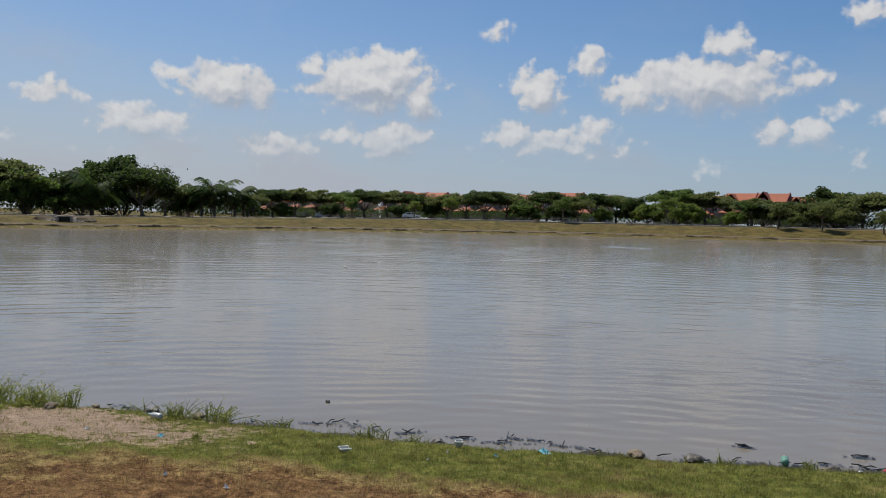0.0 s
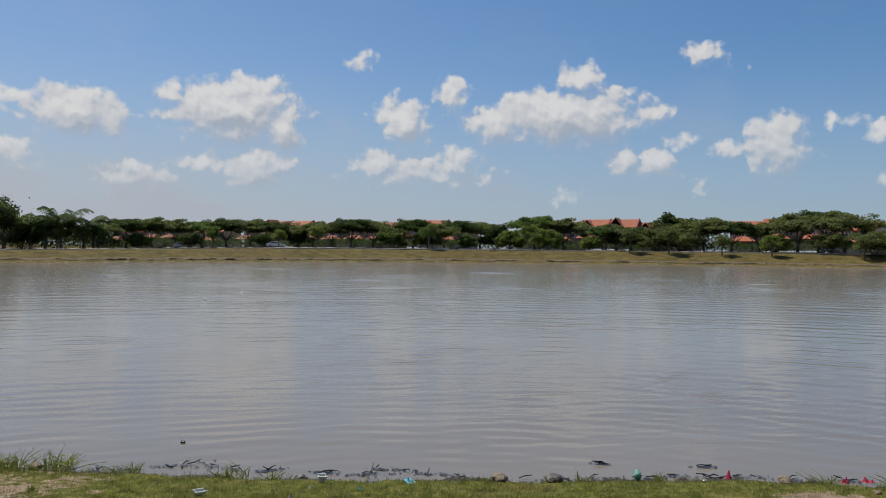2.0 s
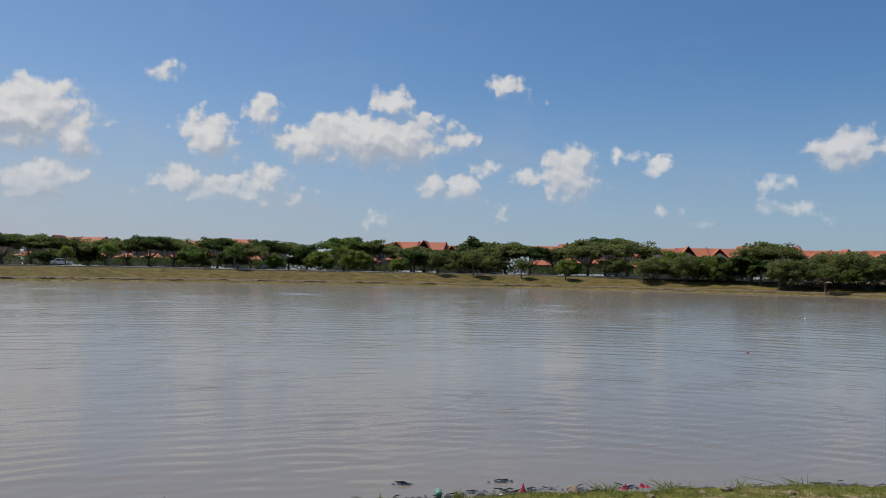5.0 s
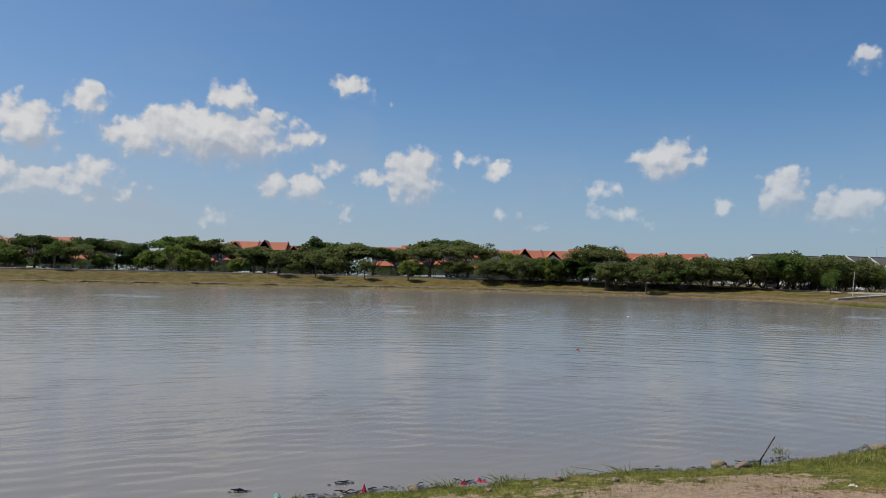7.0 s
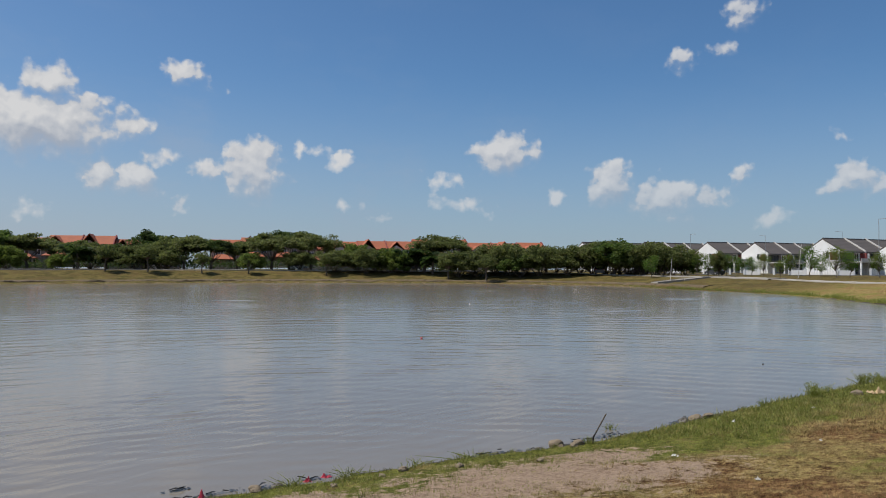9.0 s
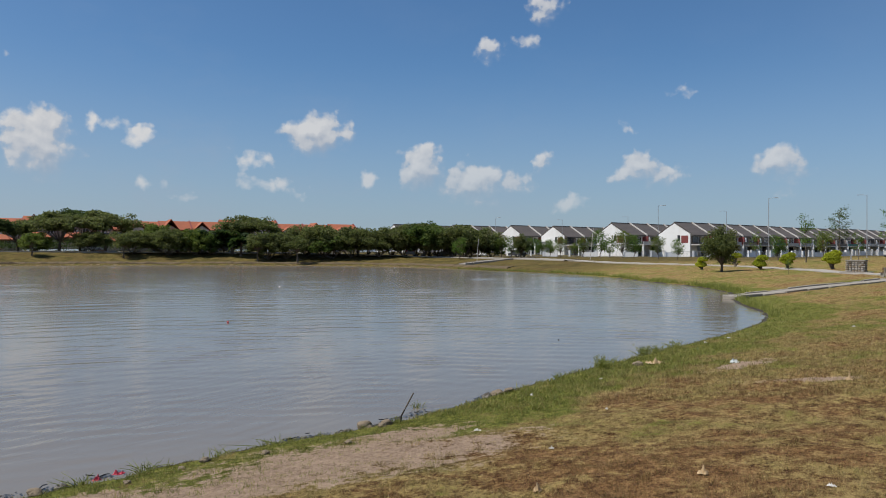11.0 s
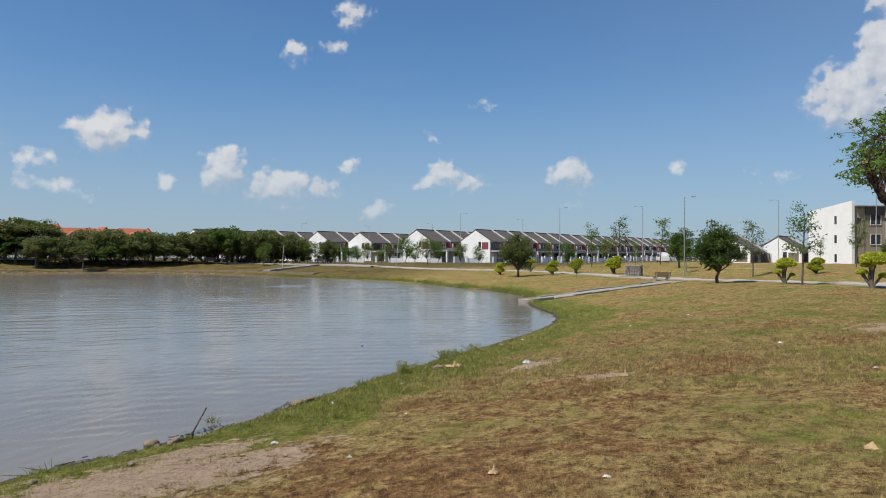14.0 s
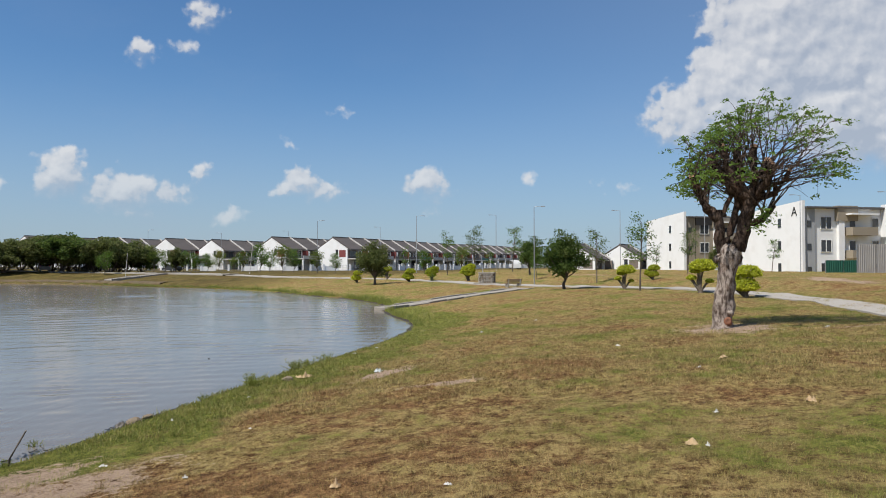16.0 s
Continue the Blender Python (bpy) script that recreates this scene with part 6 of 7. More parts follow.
def culvert():
    ob = thing("culvert", "dark square culvert mouth set in a stone-pitched bank", "culvert")
    x, y = -53.4, 108.2
    ob.matrix_basis = Matrix.Translation((x, y, 0.55)) @ pose(0, 0, 0, 0, 0, 26)
    part("head_wall", boxed((-0.95, -0.72, -0.3, 2.4, -0.6, 0.9), (0.72, 0.95, -0.3, 2.4, -0.6, 0.9), (-0.95, 0.95, -0.3, 2.4, 0.9, 1.08)), CONCRETE, ob)
    # black sheet just inside the mouth, in place of the unlit depth behind it
    part("opening", boxed((-0.71, 0.71, 0.5, 0.7, -0.5, 0.89)), BLACK, ob)
    g = np.random.default_rng(8)
    for u, v, z, size in ((-2.6, 1.7, -0.2, 2.0), (2.6, 1.7, -0.2, 2.0), (0.0, 3.0, 0.2, 1.9)):
        fill = part("backfill", stone_mesh(g, size, 0.6, 2), EDGE_SOIL, ob)
        fill.location = (u, v, z)
    shared = []
    for k in range(6):
        bm = stone_mesh(g, 0.45, 0.65, 1)
        me = bpy.data.meshes.new("stone")
        bm.to_mesh(me)
        bm.free()
        me.materials.append(CONCRETE if k % 3 else STONE)
        shared.append(me)
    for _ in range(230):
        side = g.choice((-1, 1))
        u, v = side * (1.1 + abs(g.normal(0, 1.3))), g.uniform(-0.7, 2.2)
        z = -0.1 + (v + 0.7) / 2.9 * 1.35 * max(0.12, 1 - abs(u) / 4.6)
        s = attach(new("stone", shared[g.integers(6)]), ob)
        s.matrix_basis = Matrix.Translation((u, v, z)) @ pose(0, 0, 0, *g.uniform(0, 360, 3))
        s.scale = [g.uniform(0.4, 0.8)] * 3
    return ob


EDGE_SOIL = worn("eroded_soil", (0.13, 0.092, 0.052), (0.060, 0.050, 0.024), 0.8, 0.95, 0.9, 0.8, 0.03, fine=9.0)
culvert()


def bench(model_label):
    ob = thing("park_bench", model_label, "bench", "park benches")
    for k in range(4):
        part("slat", boxed((-0.9, 0.9, -0.26 + k * 0.14, -0.15 + k * 0.14, 0.40, 0.45), bevel=0.008), BENCH_WOOD, ob)
    for k in range(3):
        part("back_slat", boxed((-0.9, 0.9, 0.30 + k * 0.03, 0.34 + k * 0.03, 0.52 + k * 0.13, 0.62 + k * 0.13), bevel=0.008), BENCH_WOOD, ob)
    for x in (-0.7, 0.7):
        part("support", boxed((x - 0.07, x + 0.07, -0.24, 0.36, -0.15, 0.40), (x - 0.05, x + 0.05, 0.37, 0.45, 0.1, 0.92)), CONCRETE, ob)
    return ob


BENCH_WOOD = worn("bench_wood", (0.22, 0.13, 0.085), (0.12, 0.08, 0.06), 4.0, 0.8, 0.6, 0.3)
seat = bench("weathered brown park bench beside the footpath")
for x, y, turn in ((60.5, -1.2, 115), (-42.0, 127.0, -150), (-17.0, 141.0, -165), (18.0, 150.0, 180), (36.0, 149.5, 180), (62, 146.5, 165), (84, 139, 150), (97, 128, 140), (109, 115, 130)):
    plant(seat, x, y, turn, 0.72)


def rubble_well():
    """A squat drain shaft of mortared rubble on a concrete footing, with a concrete lid."""
    ob = thing("drain_shaft", "squat drain shaft of pale rubble stone with a concrete lid", "drain shaft")
    x, y = 68.0, 0.9
    ob.matrix_basis = Matrix.Translation((x, y, ground_z(x, y))) @ pose(0, 0, 0, 0, 0, 80)
    ob.scale = (0.62, 0.62, 0.68)
    part("core", boxed((-0.95, 0.95, -0.8, 0.8, -0.2, 1.28)), CONCRETE, ob)
    part("footing", boxed((-1.7, 1.7, -1.4, 1.4, -0.2, 0.12), bevel=0.03), CONCRETE, ob)
    part("lid", boxed((-1.1, 1.1, -0.95, 0.95, 1.3, 1.45), bevel=0.03), CONCRETE, ob)
    part("post", boxed((0.5, 0.6, 0.3, 0.4, 1.45, 2.1)), STEEL, ob)
    g = np.random.default_rng(21)
    for row in range(5):
        for side in range(4):
            for k in range(6):
                bm = stone_mesh(g, 0.17, 0.8, 1)
                s = part("stone", bm, CONCRETE if g.random() < 0.6 else STONE, ob)
                u = -0.85 + k * 0.34 + g.normal(0, 0.03)
                c = [(u, -0.82), (u, 0.82), (-0.97, u * 0.85), (0.97, u * 0.85)][side]
                s.location = (c[0], c[1], 0.2 + row * 0.23)


rubble_well()

# ---------------------------------------------------------------- litter, stones and weeds at the water's edge
CLEAR_PLASTIC = worn("clear_plastic", (0.50, 0.51, 0.48), (0.36, 0.37, 0.34), 8.0, 0.25, 0.4, 0.1)
BLUE_PLASTIC = worn("blue_plastic", (0.08, 0.36, 0.45), (0.25, 0.45, 0.5), 8.0, 0.4, 0.5, 0.2)
GREEN_PLASTIC = worn("green_plastic", (0.10, 0.24, 0.17), (0.20, 0.32, 0.26), 8.0, 0.35, 0.5, 0.2)
WHITE_PLASTIC = worn("white_plastic", (0.62, 0.60, 0.56), (0.42, 0.39, 0.34), 8.0, 0.5, 0.4, 0.2)
RED_PLASTIC = worn("red_plastic", (0.55, 0.05, 0.08), (0.4, 0.08, 0.1), 8.0, 0.45, 0.4, 0.2)
BLACK_ROT = worn("wet_debris", (0.022, 0.02, 0.018), (0.05, 0.042, 0.032), 6.0, 0.35, 0.6, 0.5)
DRY_LEAF = worn("dry_leaf", (0.50, 0.36, 0.20), (0.34, 0.22, 0.12), 9.0, 0.8, 0.5, 0.3)
WEATHERED_STICK = worn("weathered_stick", (0.07, 0.055, 0.045), (0.12, 0.10, 0.08), 9.0, 0.9, 0.6, 0.5)


def tray(x, y, label, mat, long, wide, high, turn, lean=8):
    """A thin-walled plastic tub, open at the top."""
    ob = thing("plastic_tub", label, "litter", "litter on the bank")
    bm = bmesh.new()
    box(bm, -long / 2, long / 2, -wide / 2, wide / 2, 0, high, bevel=0.012)
    bmesh.ops.scale(bm, vec=(0.8, 0.8, 1), verts=[v for v in bm.verts if v.co.z < high / 2])
    top = [f for f in bm.faces if f.normal.z > 0.9 and f.calc_area() > long * wide * 0.3]
    inner = bmesh.ops.inset_region(bm, faces=top, thickness=0.006)
    bmesh.ops.translate(bm, vec=(0, 0, -high * 0.85), verts=list({v for f in top for v in f.verts}))
    part("tub", bm, mat, ob)
    part("rim", boxed((-long / 2 - 0.008, long / 2 + 0.008, -wide / 2 - 0.008, -wide / 2 + 0.006, high - 0.004, high + 0.006),
                      (-long / 2 - 0.008, long / 2 + 0.008, wide / 2 - 0.006, wide / 2 + 0.008, high - 0.004, high + 0.006)), mat, ob)
    ob.matrix_basis = Matrix.Translation((x, y, ground_z(x, y) + 0.012)) @ pose(0, 0, 0, lean, lean * 0.5, turn)


def bottle(x, y, label, mat, cap_mat, long, radius, turn, z=None):
    """A lying drinks bottle with shoulder, neck and cap."""
    ob = thing("plastic_bottle", label, "bottle", "litter on the bank")
    s = np.array([0, 0.02, 0.2, 0.62, 0.8, 0.86, 0.95])
    r = np.array([0.1, 0.9, 1.0, 1.0, 0.55, 0.32, 0.32]) * radius
    raw("body", *tube(np.stack([s * long, 0 * s, 0 * s + radius], -1), r, 14), mat, ob, smooth=True)
    raw("cap", *tube([(long * 0.95, 0, radius), (long * 0.955, 0, radius), (long, 0, radius), (long * 1.003, 0, radius)], [0.001, radius * 0.4, radius * 0.4, 0.001], 12), cap_mat, ob)
    ob.matrix_basis = Matrix.Translation((x, y, (ground_z(x, y) if z is None else z))) @ pose(0, 0, 0, 0, -4, turn)


def crumpled(name, x, y, label, mat, size, high, seed, category="litter", z=None):
    """A thin crumpled sheet: a bag, wrapper or rag."""
    g = np.random.default_rng(seed)
    k = 9
    u, v = np.meshgrid(np.linspace(-1, 1, k), np.linspace(-1, 1, k), indexing="ij")
    edge = 1 - 0.25 * np.abs(noise_grid(g, k))
    zz = high * np.abs(noise_grid(g, k)) * (1.15 - np.maximum(np.abs(u), np.abs(v)))
    verts = np.stack([u * size * edge, v * size * 0.6 * edge, zz + 0.006], -1).reshape(-1, 3)
    i, j = np.meshgrid(np.arange(k - 1), np.arange(k - 1), indexing="ij")
    faces = np.stack([i * k + j, (i + 1) * k + j, (i + 1) * k + j + 1, i * k + j + 1], -1).reshape(-1, 4)
    ob = raw(name, verts, faces, mat)
    tagged(ob, label, category, "litter on the bank")
    zg = ground_z(x, y) if z is None else z
    ob.matrix_basis = Matrix.Translation((x, y, zg + 0.004)) @ pose(0, 0, 0, 0, 0, g.uniform(0, 360))
    solid = ob.modifiers.new("thickness", "SOLIDIFY")
    solid.thickness = 0.003
    return ob


def noise_grid(g, k):
    a = g.normal(0, 1, (k + 2, k + 2))
    return (a[1:-1, 1:-1] * 2 + a[:-2, 1:-1] + a[2:, 1:-1] + a[1:-1, :-2] + a[1:-1, 2:]) / 4


def stone(x, y, size, seed, mat=STONE, flat=0.6, name="stone", label="weathered brown stone at the water's edge", category="stone", z=None):
    ob = part(name, stone_mesh(np.random.default_rng(seed), size, flat, 3), mat)
    ob.matrix_basis = Matrix.Translation((x, y, (max(0.0, ground_z(x, y)) if z is None else z) + size * flat * 0.35)) @ pose(0, 0, 0, 0, 0, seed * 37 % 360)
    return tagged(ob, label, category, "stones at the water's edge")


tray(-0.96, 7.78, "clear plastic tub lying in the grass", CLEAR_PLASTIC, 0.11, 0.07, 0.03, 35)
tray(0.22, 8.36, "clear plastic box at the water's edge", CLEAR_PLASTIC, 0.09, 0.07, 0.06, 10)
bottle(3.66, 8.0, "pale green plastic bottle at the water's edge", GREEN_PLASTIC, WHITE_PLASTIC, 0.2, 0.042, 70)
bottle(-3.35, 9.2, "clear plastic bottle at the water's edge", CLEAR_PLASTIC, BLUE_PLASTIC, 0.2, 0.035, 160)
crumpled("plastic_bag", 1.16, 8.27, "turquoise plastic bag at the water's edge", BLUE_PLASTIC, 0.09, 0.04, 1)
crumpled("wrapper", -3.0, 8.2, "small blue wrapper in the grass", BLUE_PLASTIC, 0.06, 0.03, 2)
crumpled("wrapper", 0.6, 7.9, "small dark blue wrapper in the grass", BLUE_PLASTIC, 0.03, 0.02, 3)
crumpled("plastic_bag", 16.55, 2.47, "pale blue and white plastic bag on bare soil", CLEAR_PLASTIC, 0.16, 0.10, 4)
crumpled("plastic_bag", 17.2, 4.2, "faded orange plastic rag by the weeds", DRY_LEAF, 0.22, 0.08, 5)
crumpled("wrapper", 4.75, 8.0, "red plastic wrapper at the water's edge", RED_PLASTIC, 0.06, 0.05, 6, z=0.03)
crumpled("wrapper", 6.2, 7.62, "pink plastic wrapper among the stones", RED_PLASTIC, 0.07, 0.06, 7, z=0.05)
crumpled("wrapper", 5.95, 7.66, "pink plastic wrapper among the stones", RED_PLASTIC, 0.05, 0.05, 8, z=0.04)
for i, (x, y, s) in enumerate(((17.7, -2.65, 0.09), (20.3, -8.2, 0.14), (13.4, -3.3, 0.07), (9.9, -2.6, 0.06), (8.3, 3.2, 0.05), (7.0, 0.4, 0.06), (9.3, 4.6, 0.08),
                               (5.9, -0.2, 0.05), (-3.8, 8.2, 0.06), (-1.7, 6.1, 0.05), (-2.3, 6.4, 0.04), (12.6, 5.2, 0.07), (14.6, 4.6, 0.06), (26.0, 0.5, 0.12),
                               (30.0, -1.5, 0.14), (22.5, 4.1, 0.12), (24.0, 3.7, 0.12), (11.0, 3.4, 0.05), (8.0, -2.0, 0.05), (0.1, 8.0, 0.03), (-0.1, 7.6, 0.03), (2.6, 8.25, 0.05), (4.4, 7.9, 0.05))):
    crumpled("paper_scrap", x, y, "scrap of white paper litter on the grass", WHITE_PLASTIC, s * 0.62, 0.03, 40 + i)
for i, (x, y, s) in enumerate(((10.3, -3.85, 0.11), (8.2, -1.9, 0.07), (6.2, -0.9, 0.05), (13.6, 0.4, 0.06), (7.2, 1.4, 0.05), (6.4, 2.6, 0.05), (14.5, -4.0, 0.07))):
    crumpled("dry_leaf", x, y, "large curled dry leaf on the grass", DRY_LEAF, s, 0.07, 90 + i, "leaf")
stone(2.15, 8.23, 0.10, 3)
for i, (x, y, s, m) in enumerate(((9.55, 6.55, 0.12, STONE), (9.8, 6.35, 0.09, STONE), (9.3, 6.68, 0.08, WET_STONE), (9.62, 6.3, 0.07, STONE), (8.7, 6.98, 0.06, WET_STONE),
                                  (5.27, 7.75, 0.08, STONE), (5.6, 7.78, 0.07, WET_STONE), (7.0, 7.1, 0.07, STONE), (7.5, 6.6, 0.06, STONE), (6.6, 7.05, 0.05, STONE),
                                  (13.0, 6.02, 0.13, STONE), (13.4, 5.98, 0.1, STONE), (12.7, 6.1, 0.1, WET_STONE), (-2.95, 9.35, 0.08, STONE), (-3.6, 9.6, 0.09, WET_STONE),
                                  (-3.3, 9.5, 0.1, WET_STONE), (0.0, 8.75, 0.08, WET_STONE), (2.75, 8.15, 0.1, WET_STONE), (4.2, 8.05, 0.08, WET_STONE), (-4.9, 9.6, 0.09, STONE),
                                  (-4.4, 9.75, 0.06, STONE), (8.25, 5.9, 0.05, STONE), (5.9, 7.1, 0.05, STONE), (10.15, 6.35, 0.06, WET_STONE), (16.9, 4.5, 0.12, STONE))):
    stone(x, y, s, 100 + i, m)


def debris(x, y, size, seed, label="black rotten leaves and twigs floating at the water's edge"):
    """A mat of wet leaves and short twigs."""
    g = np.random.default_rng(seed)
    ob = thing("floating_debris", label, "debris", "debris at the water's edge")
    pts = np.stack([g.normal(0, size, 34), g.normal(0, size * 0.16, 34), g.uniform(0.0, 0.01, 34)], -1)
    flat, faces = leaves(g, pts, 0.06, 0.035, 0.0, 3.0)
    raw("rotten_leaves", flat * [1, 1, 0.25], faces, BLACK_ROT, ob)
    twigs = []
    for _ in range(3):
        c = np.array([g.normal(0, size * 0.8), g.normal(0, size * 0.3), 0.015])
        a = g.normal(0, 0.8)
        d = np.array([math.cos(a), math.sin(a), g.normal(0, 0.12)]) * g.uniform(0.03, 0.1)
        twigs.append(tube([c - d, c + g.normal(0, 0.01, 3), c + d], [0.006, 0.008, 0.004], 5))
    raw("twigs", *joined(twigs), BLACK_ROT, ob)
    ob.matrix_basis = Matrix.Translation((x, y, 0.012)) @ pose(0, 0, 0, 0, 0, g.normal(-8, 12))


for i, (x, y, s) in enumerate(((-2.2, 9.45, 0.25), (-1.4, 9.5, 0.2), (-0.9, 9.3, 0.3), (-0.35, 9.15, 0.07), (0.25, 9.0, 0.08), (0.7, 8.85, 0.16), (1.0, 9.0, 0.14), (1.5, 8.75, 0.18), (1.9, 8.5, 0.16),
                               (2.7, 8.35, 0.22), (3.3, 8.3, 0.18), (3.9, 8.25, 0.16), (4.5, 8.2, 0.2), (4.9, 8.15, 0.18), (5.5, 7.95, 0.22), (6.1, 7.85, 0.2), (8.6, 7.1, 0.14), (9.0, 6.95, 0.18),
                               (10.4, 6.6, 0.2), (10.9, 6.5, 0.18), (12.6, 6.2, 0.22), (13.2, 6.15, 0.2), (-4.0, 10.0, 0.2), (4.8, 8.6, 0.06), (3.6, 8.9, 0.05))):
    debris(x, y, s, 200 + i)


def stick():
    x, y = 9.97, 6.22
    z = ground_z(x, y)
    pts = np.array([(0, 0, -0.15), (0.02, -0.02, 0.1), (0.07, -0.10, 0.28), (0.12, -0.165, 0.43)])
    ob = thing("driftwood_stick", "thin dark stick planted upright at the water's edge", "stick")
    raw("shaft", *tube(pts, [0.014, 0.013, 0.012, 0.010], 8), WEATHERED_STICK, ob, smooth=True)
    raw("tip", *tube([pts[-1], pts[-1] + [0.004, -0.005, 0.012]], [0.012, 0.001], 8), STONE, ob)
    ob.matrix_basis = Matrix.Translation((x, y, z))


stick()


def floating(name, x, y, label, mat, size, category):
    ob = part(name, stone_mesh(np.random.default_rng(int(x * 10) + 400), size, 0.7, 2), mat)
    ob.matrix_basis = Matrix.Translation((x, y, size * 0.25))
    tagged(ob, label, category)


floating("float_marker", 21.1, 20.6, "small red plastic float on the lake", RED_PLASTIC, 0.05, "float")
floating("foam_scrap", -4.9, 38.5, "scrap of white foam on the lake", WHITE_PLASTIC, 0.07, "litter")
floating("foam_scrap", -3.6, 43.5, "scrap of white foam on the lake", WHITE_PLASTIC, 0.045, "litter")
floating("foam_scrap", 44.0, 38.0, "scrap of white foam on the lake", WHITE_PLASTIC, 0.05, "litter")
floating("driftwood_knot", -1.55, 10.6, "dark knot of driftwood in the shallows", BLACK_ROT, 0.035, "driftwood")
floating("driftwood_knot", 22.0, 8.2, "dark knot of driftwood in the shallows", BLACK_ROT, 0.03, "driftwood")


# ---------------------------------------------------------------- grass and weeds
WEED_LEAF = leafy("weed_leaf", (0.13, 0.155, 0.035), (0.34, 0.35, 0.10), (0.38, 0.34, 0.13), 0.6, 0.45, 3.0)


def blades_at(g, x, y, z, high, width, lean=0.5):
    """One tapered triangle a blade."""
    k = len(x)
    a = g.uniform(0, 2 * np.pi, k)
    h = high * g.uniform(0.5, 1.3, k)
    tilt = g.normal(0, lean, (k, 2)) * h[:, None]
    w = np.stack([np.cos(a), np.sin(a)], -1) * (width * g.uniform(0.7, 1.3, k))[:, None]
    base = np.stack([x, y], -1)
    v = np.empty((k, 3, 3))
    v[:, 0, :2], v[:, 1, :2], v[:, 2, :2] = base - w / 2, base + w / 2, base + tilt
    v[:, 0, 2], v[:, 1, 2], v[:, 2, 2] = z - 0.008, z - 0.008, z + h
    return v.reshape(-1, 3), np.arange(3 * k).reshape(-1, 3)


def lawn(name, count, r0, r1, power, high, width, seed, label, b0=-46, b1=128, per_tuft=4, loose=4.0):
    """Short mown grass in tufts, thin on trodden soil."""
    g = np.random.default_rng(seed)
    u = g.uniform(0, 1, count)
    r = (r0 ** (1 - power) + u * (r1 ** (1 - power) - r0 ** (1 - power))) ** (1 / (1 - power))
    a = np.radians(g.uniform(b0, b1, count))
    x, y = r * np.sin(a), r * np.cos(a)
    d = shore_distance(x, y)
    soil = bare_soil(x, y, d)
    patch = 0.5 + 0.5 * ripple(x, y, 0.7, 1.5) + 0.3 * ripple(x, y, 2.6, 9.0)
    keep = (d > 0.10 + 0.08 * g.uniform(0, 1, count)) & (g.uniform(0, 1, count) > soil * 1.3 - 0.35) & (g.uniform(0, 1, count) < 0.45 + 0.55 * patch)
    x, y, d = x[keep], y[keep], d[keep]
    x, y, d = np.repeat(x, per_tuft), np.repeat(y, per_tuft), np.repeat(d, per_tuft)
    spread = width * loose
    x, y = x + g.normal(0, spread, len(x)), y + g.normal(0, spread, len(x))
    lush = lushness(x, y, d)
    v, f = blades_at(g, x, y, land(x, y), high * (0.55 + 0.75 * lush), width)
    ob = raw(name, v, f, BLADES)
    set_masks(ob, np.repeat(x, 3), np.repeat(y, 3), np.repeat(d, 3))
    tagged(ob, label, "grass", kind="stuff")


lawn("grass", 150000, 4.2, 13.0, 1.05, 0.028, 0.0055, 1, "short dry brown and green grass blades on the bank")
lawn("grass", 75000, 12.0, 40.0, 1.2, 0.045, 0.013, 2, "mown brown and green grass blades on the lawn", 45, 125)
lawn("grass", 5200, 4.2, 16.0, 1.05, 0.055, 0.006, 3, "scattered tufts of longer green grass", per_tuft=26, loose=7.0)
lawn("grass", 5000, 14.0, 46.0, 1.2, 0.075, 0.013, 4, "scattered tufts of longer green grass", 45, 125, 18, 8.0)


def weed(x, y, high, spread, stems, seed, label, z=None):
    """A tuft of tall arching stems with small leaves."""
    g = np.random.default_rng(seed)
    ob = thing("weed_clump", label, "weeds", "weeds at the water's edge")
    wood, pts = [], []
    for _ in range(stems):
        a, out = g.uniform(0, 2 * np.pi), spread * abs(g.normal(0, 0.7))
        h = high * g.uniform(0.45, 1.1)
        root = np.array([g.normal(0, spread * 0.3), g.normal(0, spread * 0.3), -0.04])
        tip = root + [math.cos(a) * out, math.sin(a) * out, h]
        mid = (root + tip) / 2 + [0, 0, h * 0.12]
        wood.append(tube([root, mid, tip], [0.005, 0.004, 0.0015], 4))
        for u in g.uniform(0.15, 1.0, 7):
            pts.append(root * (1 - u) ** 2 + 2 * u * (1 - u) * mid + u * u * tip + g.normal(0, 0.02, 3))
    raw("stalk", *joined(wood), WEED_LEAF, ob)
    raw("foliage", *leaves(g, np.array(pts), high * 0.22, high * 0.035, -0.6), WEED_LEAF, ob)
    gz = ground_z(x, y) if z is None else z
    ob.matrix_basis = Matrix.Translation((x, y, max(gz, 0.0)))


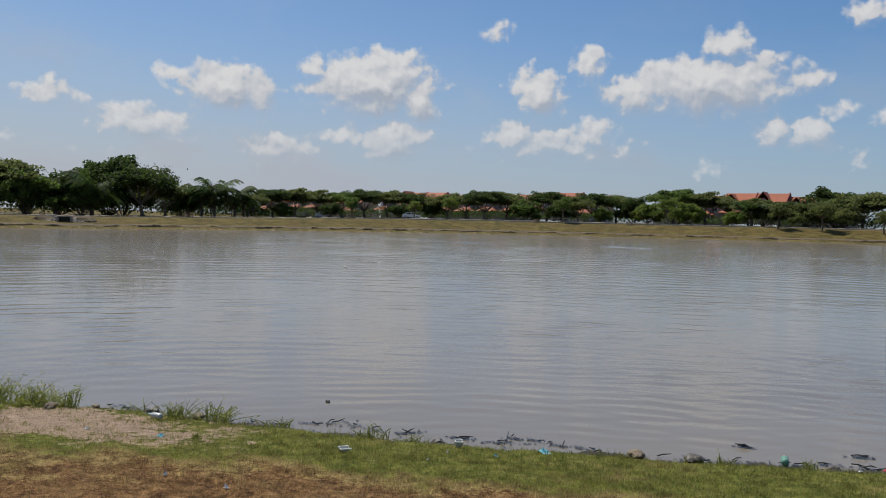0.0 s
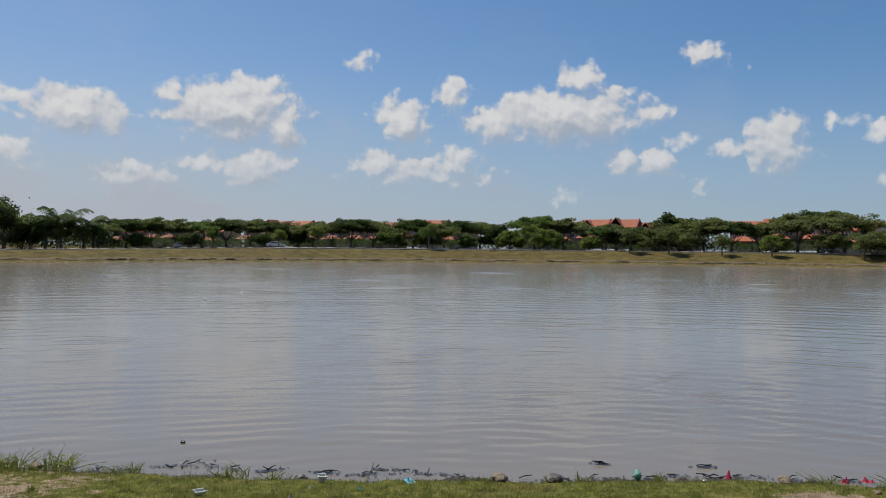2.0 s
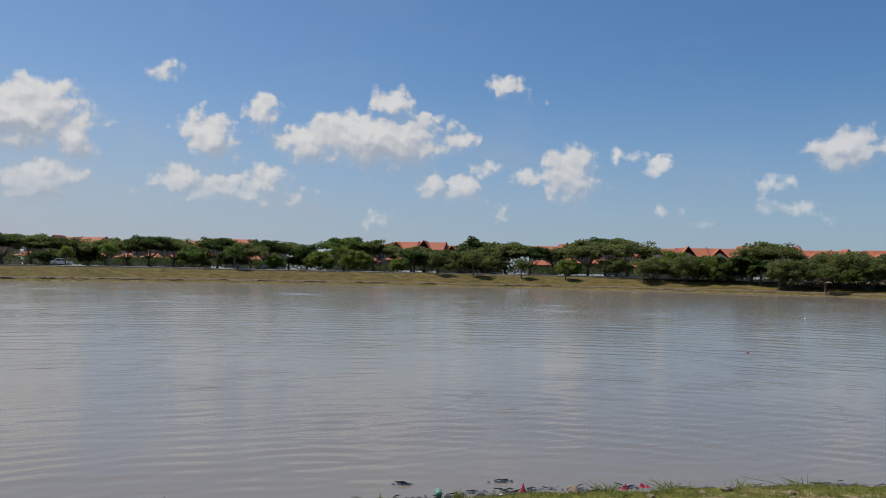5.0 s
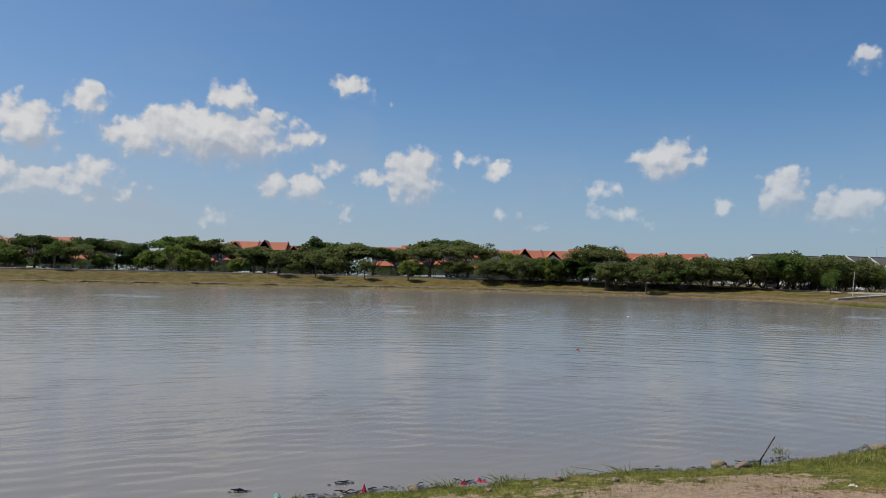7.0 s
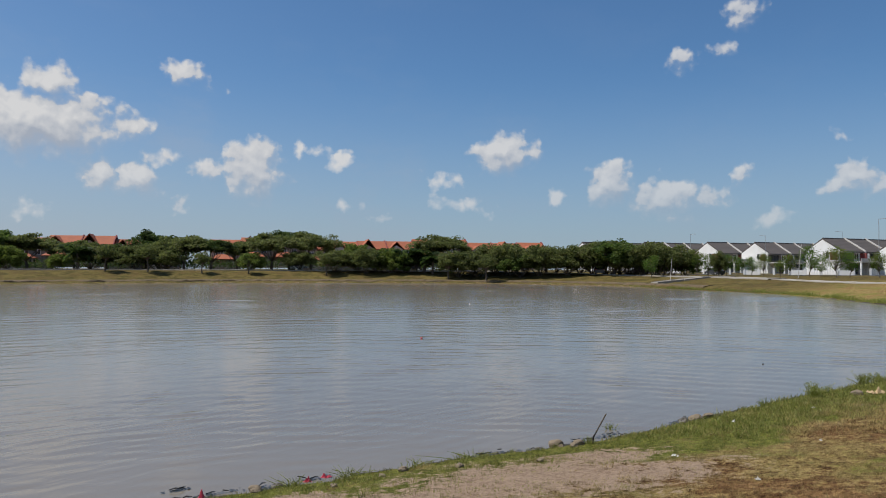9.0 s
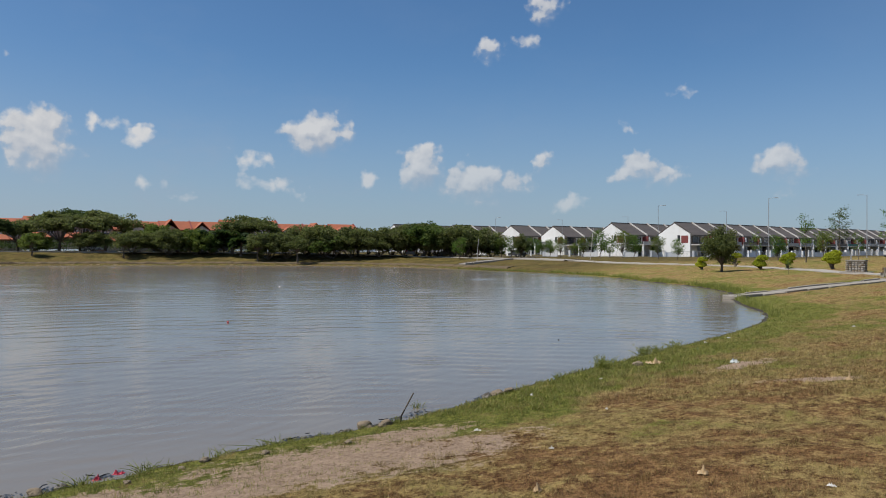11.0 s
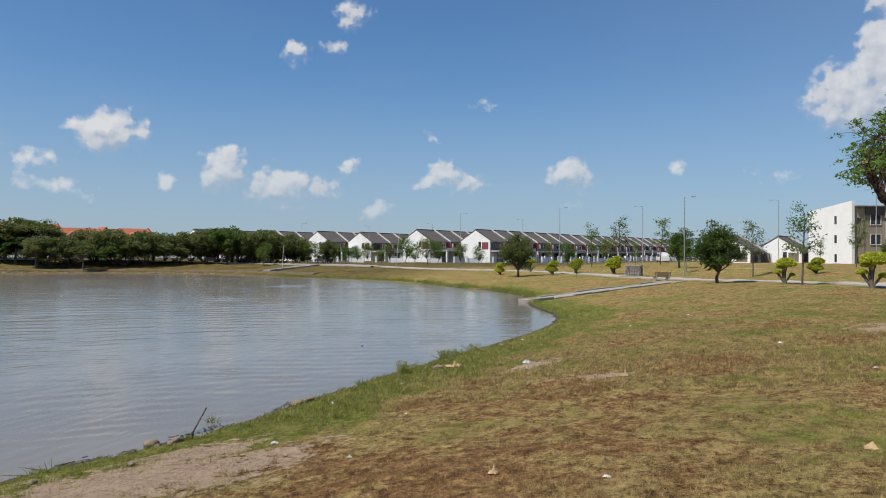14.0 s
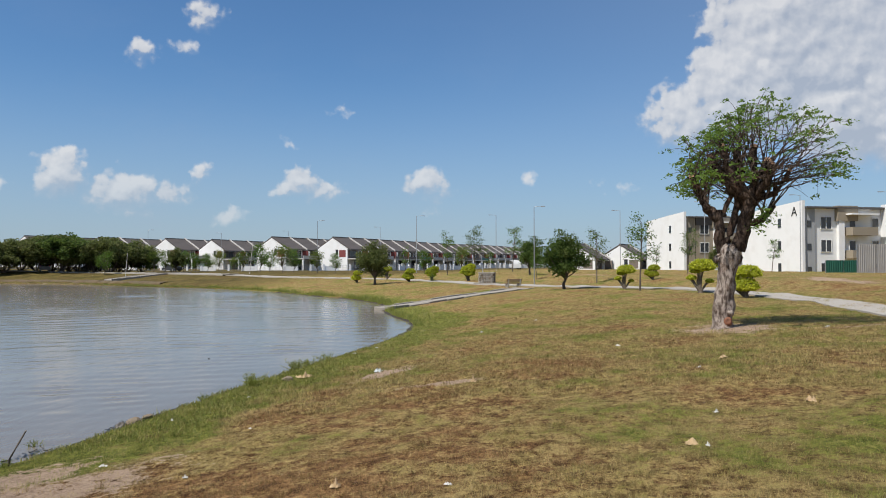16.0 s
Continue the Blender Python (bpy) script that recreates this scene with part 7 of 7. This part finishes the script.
for i, (x, y, h, s, k) in enumerate(((16.6, 5.2, 0.30, 0.22, 70), (17.2, 5.15, 0.18, 0.3, 40), (19.4, 5.0, 0.26, 0.25, 60), (20.2, 4.9, 0.22, 0.35, 60), (21.4, 4.7, 0.25, 0.4, 40), (15.0, 5.55, 0.18, 0.2, 30),
                                     (-5.3, 9.9, 0.28, 0.45, 110), (-5.9, 10.0, 0.36, 0.4, 100), (-4.75, 9.75, 0.25, 0.2, 40), (-3.9, 9.75, 0.14, 0.3, 40), (-3.2, 9.4, 0.2, 0.3, 60), (-2.7, 9.3, 0.24, 0.25, 60),
                                     (-0.75, 8.75, 0.16, 0.25, 40), (-0.3, 8.7, 0.12, 0.2, 30), (-1.9, 9.1, 0.14, 0.25, 30), (3.05, 8.2, 0.2, 0.05, 10), (3.9, 8.0, 0.12, 0.12, 30), (9.95, 6.25, 0.13, 0.1, 40), (11.4, 6.75, 0.14, 0.16, 18),
                                     (6.5, 7.45, 0.12, 0.3, 40), (7.4, 7.2, 0.12, 0.3, 40), (5.7, 7.6, 0.14, 0.2, 30), (8.1, 6.9, 0.1, 0.3, 40), (-5.9, 8.9, 0.12, 0.1, 30), (-2.6, 8.15, 0.1, 0.06, 20), (0.6, 5.9, 0.08, 0.1, 20))):
    weed(x, y, h, s, k, 300 + i, "tuft of tall green weeds at the water's edge")


def reed_fringe(name, a, b, per_metre, high, seed, out=0.5):
    """Tall rough grass along the waterline, between two points of the shore."""
    g = np.random.default_rng(seed)
    p = SHORELINE[a:b]
    seg = np.concatenate([[0], np.cumsum(np.linalg.norm(np.diff(p, axis=0), axis=1))])
    k = int(seg[-1] * per_metre)
    s = g.uniform(0, seg[-1], k)
    way = np.gradient(p, axis=0)
    way /= np.linalg.norm(way, axis=1)[:, None]
    nx, ny = np.interp(s, seg, way[:, 1]), np.interp(s, seg, -way[:, 0])
    d = abs(g.normal(0, out, k)) + 0.1
    x, y = np.interp(s, seg, p[:, 0]) + nx * d, np.interp(s, seg, p[:, 1]) + ny * d
    tall = np.clip(0.45 + 0.6 * ripple(x, y, 6.0, 3.0) + 0.4 * ripple(x, y, 2.0, 1.0), 0.12, 1.4)
    v, f = blades_at(g, x, y, np.maximum(land(x, y), 0), high * tall, 0.03, 0.3)
    ob = raw(name, v, f, WEED_LEAF)
    tagged(ob, "fringe of rough green grass along the waterline", "grass", kind="stuff")


reed_fringe("reeds", 20 * 7, 23 * 7 + 4, 110, 0.3, 5, 0.35)
reed_fringe("reeds", 23 * 7 + 4, 30 * 7 + 3, 90, 0.5, 6, 0.5)
reed_fringe("reeds", 30 * 7 + 3, 41 * 7, 30, 0.35, 7, 1.2)


def eroded_edge(name, a, b, seed):
    """A low eroded step of bare soil a little above the far waterline."""
    g = np.random.default_rng(seed)
    p = SHORELINE[a:b]
    seg = np.concatenate([[0], np.cumsum(np.linalg.norm(np.diff(p, axis=0), axis=1))])
    s = np.arange(0, seg[-1], 0.35)
    q = np.stack([np.interp(s, seg, p[:, 0]), np.interp(s, seg, p[:, 1])], -1)
    way = np.gradient(q, axis=0)
    way /= np.linalg.norm(way, axis=1)[:, None]
    out = np.stack([way[:, 1], -way[:, 0]], -1)
    d0 = 2.1 + 0.15 * ripple(q[:, 0], q[:, 1], 8.0, 1.0) + 0.12 * ripple(q[:, 0], q[:, 1], 1.7, 2.0)
    high = np.clip(0.11 + 0.05 * ripple(q[:, 0], q[:, 1], 5.0, 3.0) + g.normal(0, 0.035, len(s)), 0.02, 0.3)
    cols = []
    for dd, f in ((-0.05, -0.2), (0.0, 0.0), (0.06, 0.7), (0.16, 1.0), (0.9, 0.9), (2.2, -0.15)):
        r = q + out * (d0 + dd)[:, None]
        cols.append(np.stack([r[:, 0], r[:, 1], np.maximum(0.05, land(r[:, 0], r[:, 1])) + high * f], -1))
    k = len(cols)
    verts = np.stack(cols, 1).reshape(-1, 3)
    i, j = np.meshgrid(np.arange(len(s) - 1), np.arange(k - 1), indexing="ij")
    faces = np.stack([i * k + j, i * k + j + 1, (i + 1) * k + j + 1, (i + 1) * k + j], -1).reshape(-1, 4)
    ob = raw(name, verts, faces, EDGE_SOIL)
    tagged(ob, "low eroded step of brown soil along the far waterline", "bank edge", kind="structure")


eroded_edge("trim_bank_edge", 29 * 7, 41 * 7, 12)


def leaning_post(bearing, distance, high, lean):
    ob = thing("leaning_post", "pale leaning post on the bank", "post", "leaning posts")
    x, y = at_bearing(bearing, distance)
    raw("shaft", *tube([(0, 0, -0.3), (lean * 0.5, 0, high * 0.5), (lean, 0, high)], [0.045, 0.042, 0.036], 8), PALE_WALL, ob, smooth=True)
    part("cap", boxed((lean - 0.05, lean + 0.05, -0.05, 0.05, high - 0.01, high + 0.05)), PALE_WALL, ob)
    ob.matrix_basis = Matrix.Translation((x, y, ground_z(x, y))) @ pose(0, 0, 0, 0, 0, -70)


leaning_post(71.9, 122, 4.9, 0.5)
leaning_post(63.6, 126, 3.9, 0.3)
